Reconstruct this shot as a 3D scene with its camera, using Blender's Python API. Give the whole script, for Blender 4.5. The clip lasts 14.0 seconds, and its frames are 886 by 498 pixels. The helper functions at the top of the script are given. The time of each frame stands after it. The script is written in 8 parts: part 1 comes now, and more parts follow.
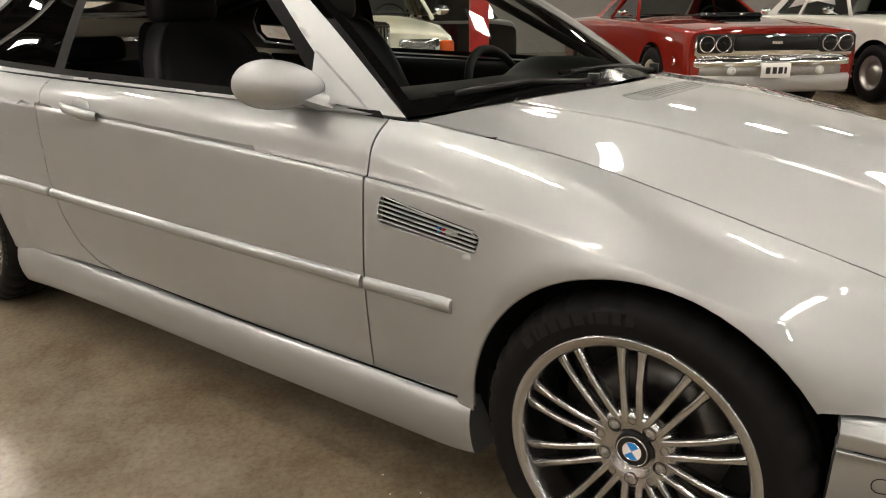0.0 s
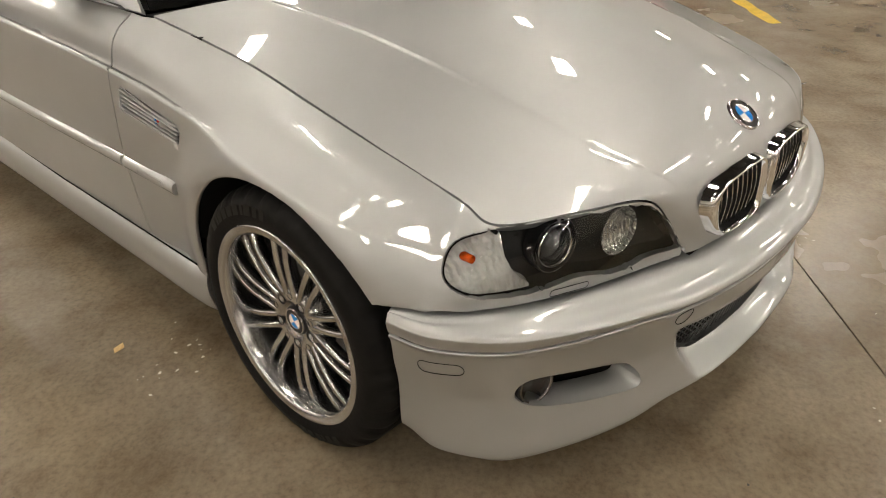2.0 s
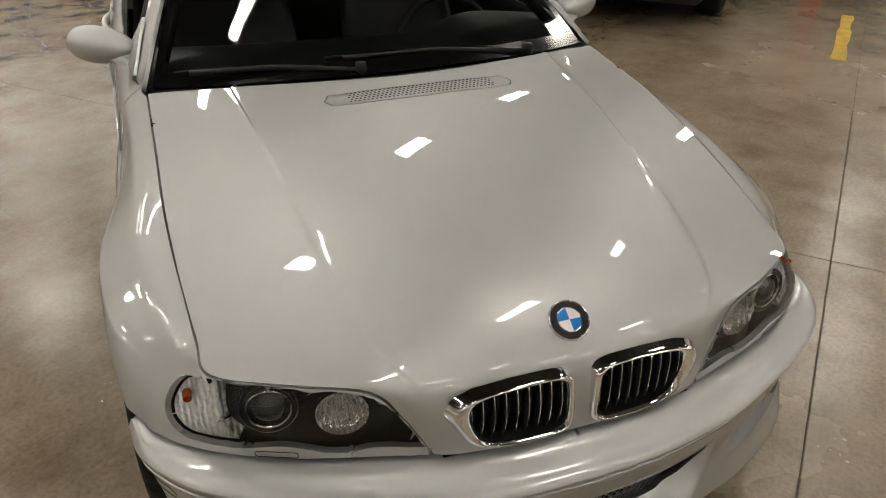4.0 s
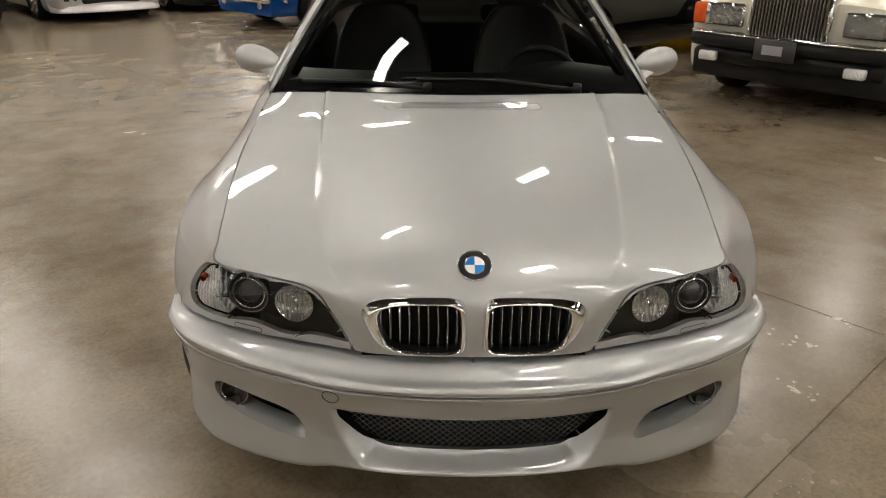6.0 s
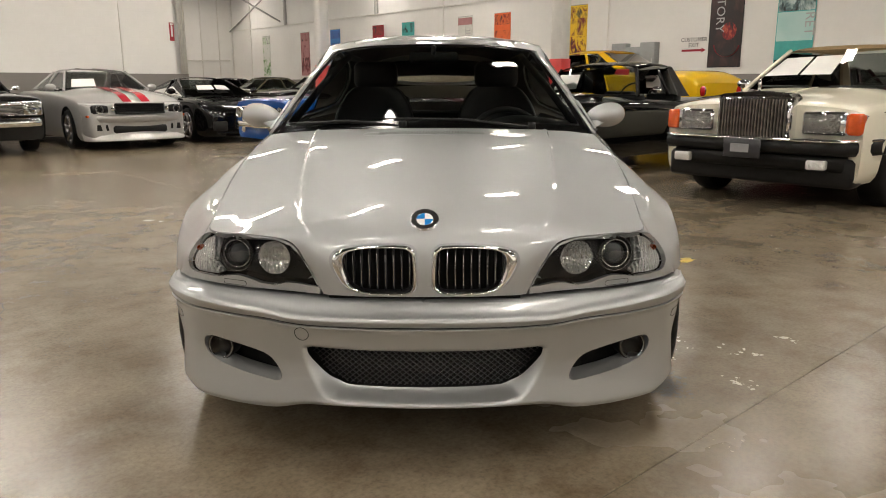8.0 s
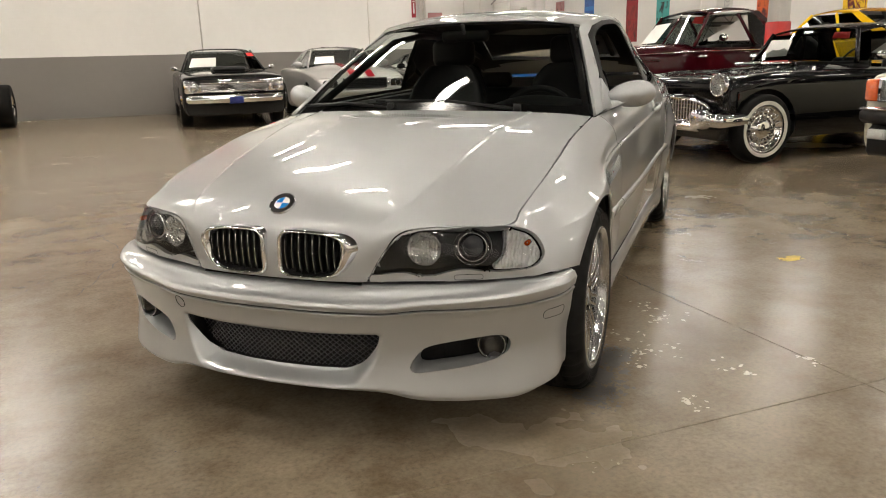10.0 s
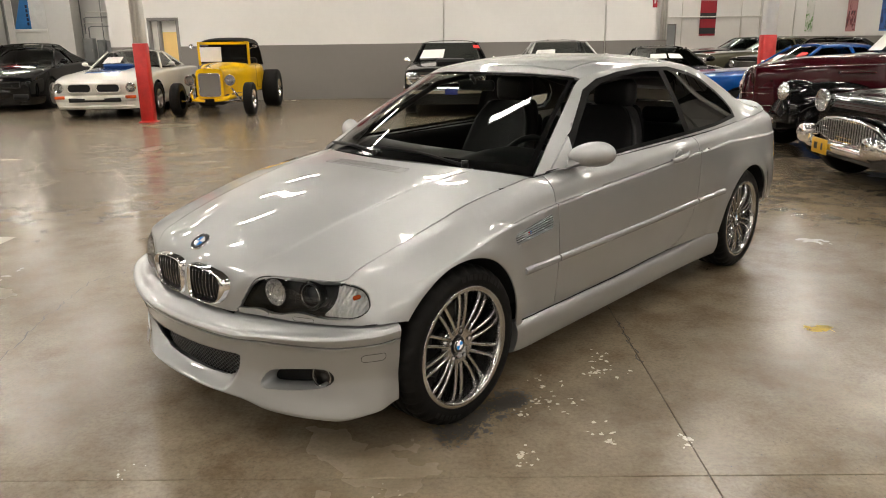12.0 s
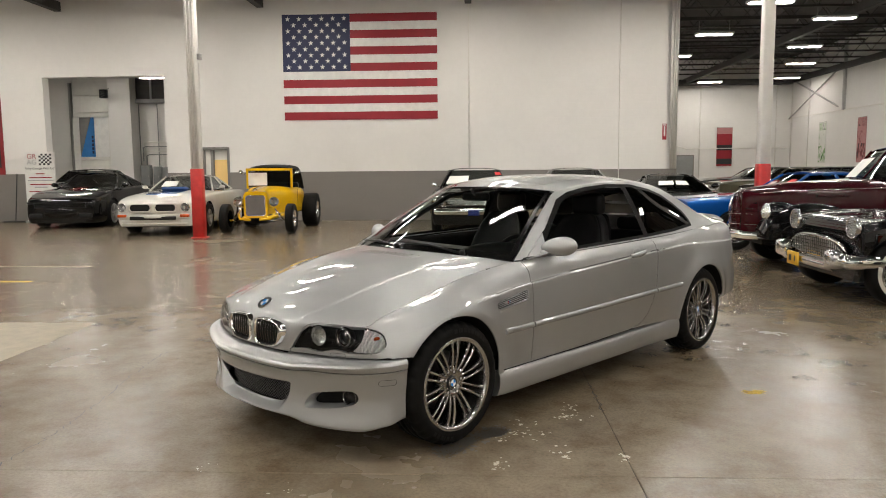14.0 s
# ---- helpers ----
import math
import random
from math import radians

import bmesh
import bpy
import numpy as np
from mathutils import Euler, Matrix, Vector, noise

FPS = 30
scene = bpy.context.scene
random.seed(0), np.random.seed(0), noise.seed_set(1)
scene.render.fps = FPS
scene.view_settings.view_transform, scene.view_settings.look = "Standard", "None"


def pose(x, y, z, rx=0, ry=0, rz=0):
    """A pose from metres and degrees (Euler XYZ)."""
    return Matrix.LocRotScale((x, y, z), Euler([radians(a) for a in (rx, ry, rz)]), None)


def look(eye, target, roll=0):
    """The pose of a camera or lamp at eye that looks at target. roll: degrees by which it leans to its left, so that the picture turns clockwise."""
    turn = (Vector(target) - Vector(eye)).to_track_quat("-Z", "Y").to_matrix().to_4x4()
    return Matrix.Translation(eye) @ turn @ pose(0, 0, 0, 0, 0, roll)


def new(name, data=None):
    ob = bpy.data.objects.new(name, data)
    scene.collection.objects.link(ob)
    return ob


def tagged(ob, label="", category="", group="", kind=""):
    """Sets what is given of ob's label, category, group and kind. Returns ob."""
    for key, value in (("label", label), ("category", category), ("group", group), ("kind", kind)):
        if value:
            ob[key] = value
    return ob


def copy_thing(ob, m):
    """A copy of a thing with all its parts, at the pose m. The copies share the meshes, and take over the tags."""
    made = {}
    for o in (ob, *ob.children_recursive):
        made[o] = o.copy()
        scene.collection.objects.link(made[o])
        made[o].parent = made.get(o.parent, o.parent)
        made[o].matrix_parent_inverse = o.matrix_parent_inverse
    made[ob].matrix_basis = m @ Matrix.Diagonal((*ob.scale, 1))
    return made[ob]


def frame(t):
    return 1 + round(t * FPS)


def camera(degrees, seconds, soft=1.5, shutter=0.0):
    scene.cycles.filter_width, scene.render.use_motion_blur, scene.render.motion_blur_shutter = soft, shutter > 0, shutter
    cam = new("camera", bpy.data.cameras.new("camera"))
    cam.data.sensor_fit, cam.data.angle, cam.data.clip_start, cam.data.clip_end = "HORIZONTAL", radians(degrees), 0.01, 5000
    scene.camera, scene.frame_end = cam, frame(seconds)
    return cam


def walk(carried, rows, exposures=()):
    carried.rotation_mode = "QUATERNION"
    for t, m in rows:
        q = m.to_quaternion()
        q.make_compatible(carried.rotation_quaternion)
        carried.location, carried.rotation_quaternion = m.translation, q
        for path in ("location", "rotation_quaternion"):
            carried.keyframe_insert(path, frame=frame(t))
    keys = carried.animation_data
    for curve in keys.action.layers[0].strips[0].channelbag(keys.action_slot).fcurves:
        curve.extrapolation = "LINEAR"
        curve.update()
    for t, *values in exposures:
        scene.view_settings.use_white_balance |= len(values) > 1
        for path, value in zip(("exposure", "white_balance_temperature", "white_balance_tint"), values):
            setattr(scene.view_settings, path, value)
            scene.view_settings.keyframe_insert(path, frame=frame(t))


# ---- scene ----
cam = camera(62.1, 14.0, 1.0)
PATH = [
    (0, (-1.977, -0.433, 1.114), (-0.45, 0.701, 0.493), -0.6),
    (0.5, (-1.939, -0.626, 1.015), (-0.471, 0.492, 0.243), -1.4),
    (1, (-1.859, -0.806, 1.016), (-0.448, 0.312, 0.146), -1.4),
    (1.5, (-1.716, -0.976, 1.125), (-0.363, 0.157, 0.185), -1.1),
    (2, (-1.55, -1.157, 1.282), (-0.292, 0.022, 0.269), -0.9),
    (2.5, (-1.346, -1.345, 1.395), (-0.159, -0.112, 0.361), -0.8),
    (3, (-1.097, -1.433, 1.461), (-0.012, -0.114, 0.419), -0.6),
    (3.5, (-0.857, -1.501, 1.519), (-0.018, -0.006, 0.487), -0.1),
    (3.7, (-0.755, -1.53, 1.531), (-0.023, 0.023, 0.505), -0.2),
    (5.8, (-0.09, -2.097, 1.473), (-0.047, -0.281, 0.637), 0.4),
    (6, (-0.099, -2.172, 1.451), (-0.071, -0.34, 0.649), 0.5),
    (6.5, (-0.098, -2.331, 1.386), (-0.077, -0.436, 0.747), 0.5),
    (7, (-0.07, -2.426, 1.28), (-0.048, -0.482, 0.81), 0.4),
    (7.5, (-0.011, -2.557, 1.168), (0.009, -0.604, 0.738), 0.1),
    (8, (0.061, -2.646, 1.091), (0.052, -0.694, 0.656), -0.1),
    (8.2, (0.097, -2.657, 1.078), (0.054, -0.707, 0.634), -0.0),
    (10.3, (1.423, -2.357, 1.152), (0.621, -0.601, 0.627), -1.5),
    (10.5, (1.546, -2.312, 1.183), (0.688, -0.589, 0.64), -1.3),
    (11, (1.914, -2.219, 1.306), (0.868, -0.613, 0.736), -1.1),
    (11.5, (2.24, -2.057, 1.419), (1.036, -0.565, 0.849), -1.0),
    (12, (2.547, -1.986, 1.458), (1.246, -0.57, 0.91), -0.8),
    (12.5, (2.828, -2.158, 1.488), (1.465, -0.771, 1.021), -0.7),
    (13, (3.052, -2.32, 1.469), (1.664, -0.927, 1.107), -0.6),
    (13.5, (3.235, -2.489, 1.451), (1.838, -1.087, 1.162), -0.5),
    (14, (3.376, -2.654, 1.412), (1.974, -1.244, 1.196), -0.5),
]
walk(cam, [(t, look(eye, target, roll)) for t, eye, target, roll in PATH],
     exposures=[(0, 0.26, 6550, 10), (0.5, 0.36, 6750, 10), (1.0, 0.40, 6850, 10), (1.5, 0.33, 6800, 10), (2.0, 0.15, 6800, 10), (2.5, -0.05, 6750, 10), (3.0, -0.20, 6700, 10), (3.7, -0.26, 6650, 10), (6.0, -0.08, 6550, 10), (7.5, 0.03, 6500, 10), (8.2, 0.08, 6550, 10), (10.5, 0.22, 6600, 10), (12.0, 0.14, 6500, 10), (14.0, 0.0, 6350, 10)])


# ---- light ----
world = bpy.data.worlds.new("dim_hall_air")
scene.world = world
world.use_nodes = True
world.node_tree.nodes["Background"].inputs["Color"].default_value = (1.0, 0.93, 0.84, 1)
world.node_tree.nodes["Background"].inputs["Strength"].default_value = 0.025
LAMP_COLOR, LAMP_STRENGTH = (1.0, 0.925, 0.815), 72.0
scene.view_settings.exposure = 0.0

from mathutils.bvhtree import BVHTree


# ---- building helpers ----
def part(name, bm, material, parent=None, label="", smooth=True, kind=""):
    """Links a bmesh as one mesh object under a thing or a part."""
    me = bpy.data.meshes.new(name)
    bm.to_mesh(me)
    bm.free()
    if smooth:
        me.polygons.foreach_set("use_smooth", [True] * len(me.polygons))
    for m in material if isinstance(material, (list, tuple)) else [material]:
        me.materials.append(m)
    ob = new(name, me)
    if parent is not None:
        ob.parent = parent
    return tagged(ob, label=label, kind=kind)


def sharp(bm, degrees=35):
    """Marks edges steeper than the angle as sharp."""
    bm.normal_update()
    for e in bm.edges:
        if len(e.link_faces) == 2 and e.calc_face_angle(0) > radians(degrees):
            e.smooth = False
    return bm


def thing(name, label, category, group="", m=None):
    ob = tagged(new(name), label, category, group)
    ob.empty_display_size = 0.1
    if m is not None:
        ob.matrix_basis = m
    return ob


def box(bm, x0, x1, y0, y1, z0, z1, bevel=0.0, seg=1):
    r = bmesh.ops.create_cube(bm, size=1.0)
    for v in r["verts"]:
        v.co = Vector(((x0 + x1) / 2 + v.co.x * (x1 - x0), (y0 + y1) / 2 + v.co.y * (y1 - y0), (z0 + z1) / 2 + v.co.z * (z1 - z0)))
    if bevel:
        es = list({e for v in r["verts"] for e in v.link_edges})
        bmesh.ops.bevel(bm, geom=es, offset=bevel, segments=seg, affect="EDGES", profile=0.5)
    return bm


def boxed(*a, **k):
    return box(bmesh.new(), *a, **k)


def cyl(bm, p, q, r0, r1=None, n=16, caps=True):
    """A round bar from p to q."""
    r1 = r0 if r1 is None else r1
    p, q = Vector(p), Vector(q)
    turn = (q - p).to_track_quat("Z", "Y").to_matrix()
    rings = []
    for c, r in ((p, r0), (q, r1)):
        rings.append([bm.verts.new(c + turn @ Vector((r * math.cos(a), r * math.sin(a), 0))) for a in np.linspace(0, 2 * math.pi, n, endpoint=False)])
    for i in range(n):
        bm.faces.new((rings[0][i], rings[0][(i + 1) % n], rings[1][(i + 1) % n], rings[1][i]))
    if caps:
        bm.faces.new(rings[0][::-1])
        bm.faces.new(rings[1])
    return bm


def tube(bm, pts, r, n=8, closed=False, flat=1.0):
    """A bar of round section along a line of points."""
    pts = [Vector(p) for p in pts]
    k = len(pts)
    rings = []
    up = Vector((0, 0, 1))
    for i, p in enumerate(pts):
        a = pts[(i - 1) % k] if closed or i else p
        b = pts[(i + 1) % k] if closed or i < k - 1 else p
        t = (b - a).normalized()
        side = t.cross(up)
        if side.length < 0.05:
            side = t.cross(Vector((0, 1, 0)))
        side.normalize()
        top = side.cross(t).normalized()
        rings.append([bm.verts.new(p + r * (side * math.cos(g) + flat * top * math.sin(g))) for g in np.linspace(0, 2 * math.pi, n, endpoint=False)])
    for i in range(k if closed else k - 1):
        a, b = rings[i], rings[(i + 1) % k]
        for j in range(n):
            bm.faces.new((a[j], a[(j + 1) % n], b[(j + 1) % n], b[j]))
    if not closed:
        bm.faces.new(rings[0][::-1])
        bm.faces.new(rings[-1])
    return bm


def lathe(bm, prof, n=48, axis="x", c=(0, 0, 0), closed=False):
    """Turns a profile of (along, radius) about an axis."""
    c = Vector(c)
    rings = []
    for h, r in prof:
        ring = []
        for a in np.linspace(0, 2 * math.pi, n, endpoint=False):
            u, v = r * math.cos(a), r * math.sin(a)
            ring.append(bm.verts.new(c + Vector((h, u, v) if axis == "x" else (u, h, v) if axis == "y" else (u, v, h))))
        rings.append(ring)
    k = len(rings)
    for i in range(k if closed else k - 1):
        a, b = rings[i], rings[(i + 1) % k]
        for j in range(n):
            bm.faces.new((a[j], a[(j + 1) % n], b[(j + 1) % n], b[j]))
    return bm


def spl(p, per, closed=False):
    """A smooth line or net through control rows, per steps a row."""
    p = np.asarray(p, float)
    if closed:
        p = np.concatenate([p[-1:], p, p[:2]])
    else:
        p = np.concatenate([2 * p[:1] - p[1:2], p, 2 * p[-1:] - p[-2:-1]])
    t = np.linspace(0, 1, per, endpoint=False).reshape(-1, *[1] * (p.ndim - 1))
    out = []
    for i in range(1, len(p) - 2):
        a, b, c, d = p[i - 1], p[i], p[i + 1], p[i + 2]
        out.append(0.5 * (2 * b + (c - a) * t + (2 * a - 5 * b + 4 * c - d) * t**2 + (3 * b - a - 3 * c + d) * t**3))
    out = np.concatenate(out)
    return out if closed else np.concatenate([out, p[-2:-1]])


def net(ctrl, nr, nc):
    """A smooth surface through a net of control points."""
    g = spl(ctrl, nr)
    return spl(g.transpose(1, 0, 2), nc).transpose(1, 0, 2)


def sheet(g, bm=None):
    """A mesh on a grid of points."""
    bm = bm or bmesh.new()
    vs = [[bm.verts.new(p) for p in row] for row in g]
    for i in range(len(vs) - 1):
        for j in range(len(vs[0]) - 1):
            bm.faces.new((vs[i][j], vs[i][j + 1], vs[i + 1][j + 1], vs[i + 1][j]))
    return bm


def mirror_x(g):
    """The grid with its mirror image across x = 0; the first column lies on the middle."""
    m = g[:, ::-1].copy()
    m[..., 0] *= -1
    return np.concatenate([m[:, :-1], g], 1)


def inside(poly, x, y):
    hit = False
    for i in range(len(poly)):
        (x0, y0), (x1, y1) = poly[i - 1], poly[i]
        if (y0 > y) != (y1 > y) and x < (x1 - x0) * (y - y0) / (y1 - y0) + x0:
            hit = not hit
    return hit


def faces_in(bm, poly, ax=(0, 2), where=None):
    out = []
    for f in bm.faces:
        c = f.calc_center_median()
        if (where is None or where(c)) and inside(poly, c[ax[0]], c[ax[1]]):
            out.append(f)
    return out


def cut(bm, poly, ax=(0, 2), where=None):
    """Cuts the outline into the surface, seen along the third axis; returns the faces inside it."""
    i, j = ax
    lo = [min(p[k] for p in poly) - 0.03 for k in (0, 1)]
    hi = [max(p[k] for p in poly) + 0.03 for k in (0, 1)]
    for k in range(len(poly)):
        a, b = poly[k - 1], poly[k]
        if math.hypot(b[0] - a[0], b[1] - a[1]) < 1e-6:
            continue
        co, no = Vector((0, 0, 0)), Vector((0, 0, 0))
        co[i], co[j] = a
        no[i], no[j] = b[1] - a[1], a[0] - b[0]
        fs = []
        slo = [min(a[q], b[q]) - 0.012 for q in (0, 1)]
        shi = [max(a[q], b[q]) + 0.012 for q in (0, 1)]
        for f in bm.faces:
            c = f.calc_center_median()
            if where is not None and not where(c):
                continue
            vi = [v.co[i] for v in f.verts]
            vj = [v.co[j] for v in f.verts]
            if max(vi) > slo[0] and min(vi) < shi[0] and max(vj) > slo[1] and min(vj) < shi[1]:
                fs.append(f)
        geom = list({g for f in fs for g in (*f.verts, *f.edges)}) + fs
        if geom:
            bmesh.ops.bisect_plane(bm, geom=geom, dist=1e-5, plane_co=co, plane_no=no.normalized())
    return faces_in(bm, poly, ax, where)


def take(bm, faces, remove=True):
    """The given faces as a mesh of their own."""
    out = bmesh.new()
    made = {}
    for f in faces:
        vs = []
        for v in f.verts:
            if v not in made:
                made[v] = out.verts.new(v.co)
            vs.append(made[v])
        out.faces.new(vs)
    if remove:
        bmesh.ops.delete(bm, geom=faces, context="FACES")
    return out


def outward(bm, ref=(0, 1.3, 0.45)):
    """Turns the faces to look away from a point within."""
    bm.normal_update()
    s = sum(f.normal.dot(f.calc_center_median() - Vector(ref)) * f.calc_area() for f in bm.faces)
    if s < 0:
        bmesh.ops.reverse_faces(bm, faces=bm.faces[:])
    bm.normal_update()
    return bm


def rim(bm, depth=0.012, gap=0.0018, where=None):
    """Draws the border of a panel in by the gap and folds it inwards, so that the panel has thickness."""
    bm.normal_update()
    edges = [e for e in bm.edges if e.is_boundary and (where is None or where((e.verts[0].co + e.verts[1].co) / 2))]
    chosen, verts = set(edges), {v for e in edges for v in e.verts}
    shift = {}
    for v in verts:
        d = Vector()
        for e in v.link_edges:
            if e.is_boundary and e in chosen:
                f = e.link_faces[0]
                t = (e.verts[1].co - e.verts[0].co).normalized()
                s = f.calc_center_median() - v.co
                s -= s.dot(t) * t
                if s.length > 1e-7:
                    d += s.normalized()
        shift[v] = d.normalized() * gap if d.length > 1e-7 else Vector()
    normal = {v: v.normal.copy() for v in verts}
    for v, d in shift.items():
        v.co += d
    r = bmesh.ops.extrude_edge_only(bm, edges=edges)
    new_v = [g for g in r["geom"] if isinstance(g, bmesh.types.BMVert)]
    near = {tuple(round(c, 6) for c in v.co): normal[v] for v in verts}
    for v in new_v:
        n = near.get(tuple(round(c, 6) for c in v.co), Vector((0, 0, 1)))
        v.co -= n * depth
    for e in edges:
        e.smooth = False
    return bm


def flip_x(bm):
    """A mirrored copy of a mesh, across x = 0."""
    out = bm.copy()
    for v in out.verts:
        v.co.x = -v.co.x
    bmesh.ops.reverse_faces(out, faces=out.faces[:])
    return out


def shifted(bm, m):
    bmesh.ops.transform(bm, matrix=m, verts=bm.verts[:])
    return bm


def filled(pts, thick, along, bm=None):
    """A flat plate with the given outline, thick along the given direction."""
    bm = bm or bmesh.new()
    a = [bm.verts.new(Vector(p)) for p in pts]
    b = [bm.verts.new(Vector(p) + Vector(along) * thick) for p in pts]
    bm.faces.new(a)
    bm.faces.new(b[::-1])
    for i in range(len(a)):
        bm.faces.new((a[i - 1], b[i - 1], b[i], a[i]))
    bmesh.ops.recalc_face_normals(bm, faces=bm.faces[:])
    return bm


def round_rect(x0, x1, y0, y1, r, n=4):
    out = []
    for cx, cy, a0 in ((x1 - r, y1 - r, 0), (x0 + r, y1 - r, 90), (x0 + r, y0 + r, 180), (x1 - r, y0 + r, 270)):
        for a in np.linspace(a0, a0 + 90, n + 1):
            out.append((cx + r * math.cos(radians(a)), cy + r * math.sin(radians(a))))
    return out


# ---- materials ----
def nodes_of(name):
    m = bpy.data.materials.new(name)
    m.use_nodes = True
    t = m.node_tree
    return m, t.nodes, t.links, t.nodes["Principled BSDF"]


def noise_node(ns, ln, scale, detail=4.0, rough=0.6, stretch=None, obj=True):
    tc = ns.new("ShaderNodeTexCoord")
    n = ns.new("ShaderNodeTexNoise")
    n.inputs["Scale"].default_value, n.inputs["Detail"].default_value, n.inputs["Roughness"].default_value = scale, detail, rough
    if stretch:
        mp = ns.new("ShaderNodeMapping")
        mp.inputs["Scale"].default_value = stretch
        ln.new(tc.outputs["Object"], mp.inputs["Vector"])
        ln.new(mp.outputs["Vector"], n.inputs["Vector"])
    else:
        ln.new(tc.outputs["Object"], n.inputs["Vector"])
    return n


def ramp(ns, ln, src, stops):
    r = ns.new("ShaderNodeValToRGB")
    el = r.color_ramp.elements
    while len(el) < len(stops):
        el.new(0.5)
    for e, (p, c) in zip(el, stops):
        e.position = p
        e.color = (*c, 1) if len(c) == 3 else c
    ln.new(src, r.inputs["Fac"])
    return r


def bumped(ns, ln, b, height, strength=0.2, distance=0.01):
    bp = ns.new("ShaderNodeBump")
    bp.inputs["Strength"].default_value, bp.inputs["Distance"].default_value = strength, distance
    ln.new(height, bp.inputs["Height"])
    ln.new(bp.outputs["Normal"], b.inputs["Normal"])


def plain(name, color, rough=0.5, metal=0.0, vary=0.12, scale=8.0, bump=0.0, bscale=None, coat=0.0, spec=None, rvary=0.08):
    """A surface whose colour and gloss waver at two scales."""
    m, ns, ln, b = nodes_of(name)
    n1, n2 = noise_node(ns, ln, scale), noise_node(ns, ln, scale * 9, 3)
    mx = ns.new("ShaderNodeMath")
    mx.operation = "MULTIPLY_ADD"
    ln.new(n2.outputs["Fac"], mx.inputs[0])
    mx.inputs[1].default_value = 0.4
    ln.new(n1.outputs["Fac"], mx.inputs[2])
    lo = tuple(c * (1 - vary) for c in color)
    hi = tuple(min(1, c * (1 + vary)) for c in color)
    r = ramp(ns, ln, mx.outputs[0], [(0.45, lo), (0.95, hi)])
    ln.new(r.outputs["Color"], b.inputs["Base Color"])
    rr = ns.new("ShaderNodeMapRange")
    rr.inputs["To Min"].default_value, rr.inputs["To Max"].default_value = max(0, rough - rvary), rough + rvary
    ln.new(n2.outputs["Fac"], rr.inputs["Value"])
    ln.new(rr.outputs["Result"], b.inputs["Roughness"])
    b.inputs["Metallic"].default_value = metal
    if coat:
        b.inputs["Coat Weight"].default_value, b.inputs["Coat Roughness"].default_value = coat, 0.03
    if spec is not None:
        b.inputs["Specular IOR Level"].default_value = spec
    if bump:
        bumped(ns, ln, b, noise_node(ns, ln, bscale or scale * 6, 5).outputs["Fac"], bump, 0.004)
    return m


def car_paint(name, color, metal=0.0, rough=0.35, flake=0.0, coat=1.0):
    """Lacquered paint: base coat with fine flake, clear coat on top."""
    m, ns, ln, b = nodes_of(name)
    n = noise_node(ns, ln, 900, 2)
    n2 = noise_node(ns, ln, 2.2, 3)
    mx = ns.new("ShaderNodeMath")
    mx.operation = "MULTIPLY_ADD"
    ln.new(n.outputs["Fac"], mx.inputs[0])
    mx.inputs[1].default_value = flake
    ln.new(n2.outputs["Fac"], mx.inputs[2])
    r = ramp(ns, ln, mx.outputs[0], [(0.35, tuple(c * 0.95 for c in color)), (0.9, tuple(min(1, c * 1.05) for c in color))])
    ln.new(r.outputs["Color"], b.inputs["Base Color"])
    b.inputs["Metallic"].default_value, b.inputs["Roughness"].default_value = metal, rough
    b.inputs["Coat Weight"].default_value, b.inputs["Coat Roughness"].default_value = coat, 0.02
    if metal < 0.3:
        b.inputs["Specular IOR Level"].default_value = 0.02
    return m


def glass(name, tint=(0.75, 0.8, 0.78), rough=0.0):
    """Thin clear sheet: lets light through with a tint, and mirrors."""
    m, ns, ln, b = nodes_of(name)
    ns.remove(b)
    out = next(n for n in ns if n.type == "OUTPUT_MATERIAL")
    tr, gl, mix, fr = ns.new("ShaderNodeBsdfTransparent"), ns.new("ShaderNodeBsdfGlossy"), ns.new("ShaderNodeMixShader"), ns.new("ShaderNodeFresnel")
    tr.inputs["Color"].default_value = (*tint, 1)
    gl.inputs["Roughness"].default_value = max(rough, 0.005)
    fr.inputs["IOR"].default_value = 1.5
    ln.new(fr.outputs["Fac"], mix.inputs["Fac"])
    ln.new(tr.outputs["BSDF"], mix.inputs[1])
    ln.new(gl.outputs["BSDF"], mix.inputs[2])
    ln.new(mix.outputs["Shader"], out.inputs["Surface"])
    return m


def glow(name, color, strength):
    m, ns, ln, b = nodes_of(name)
    b.inputs["Base Color"].default_value = (0.8, 0.8, 0.8, 1)
    b.inputs["Emission Color"].default_value = (*color, 1)
    b.inputs["Emission Strength"].default_value = strength
    return m


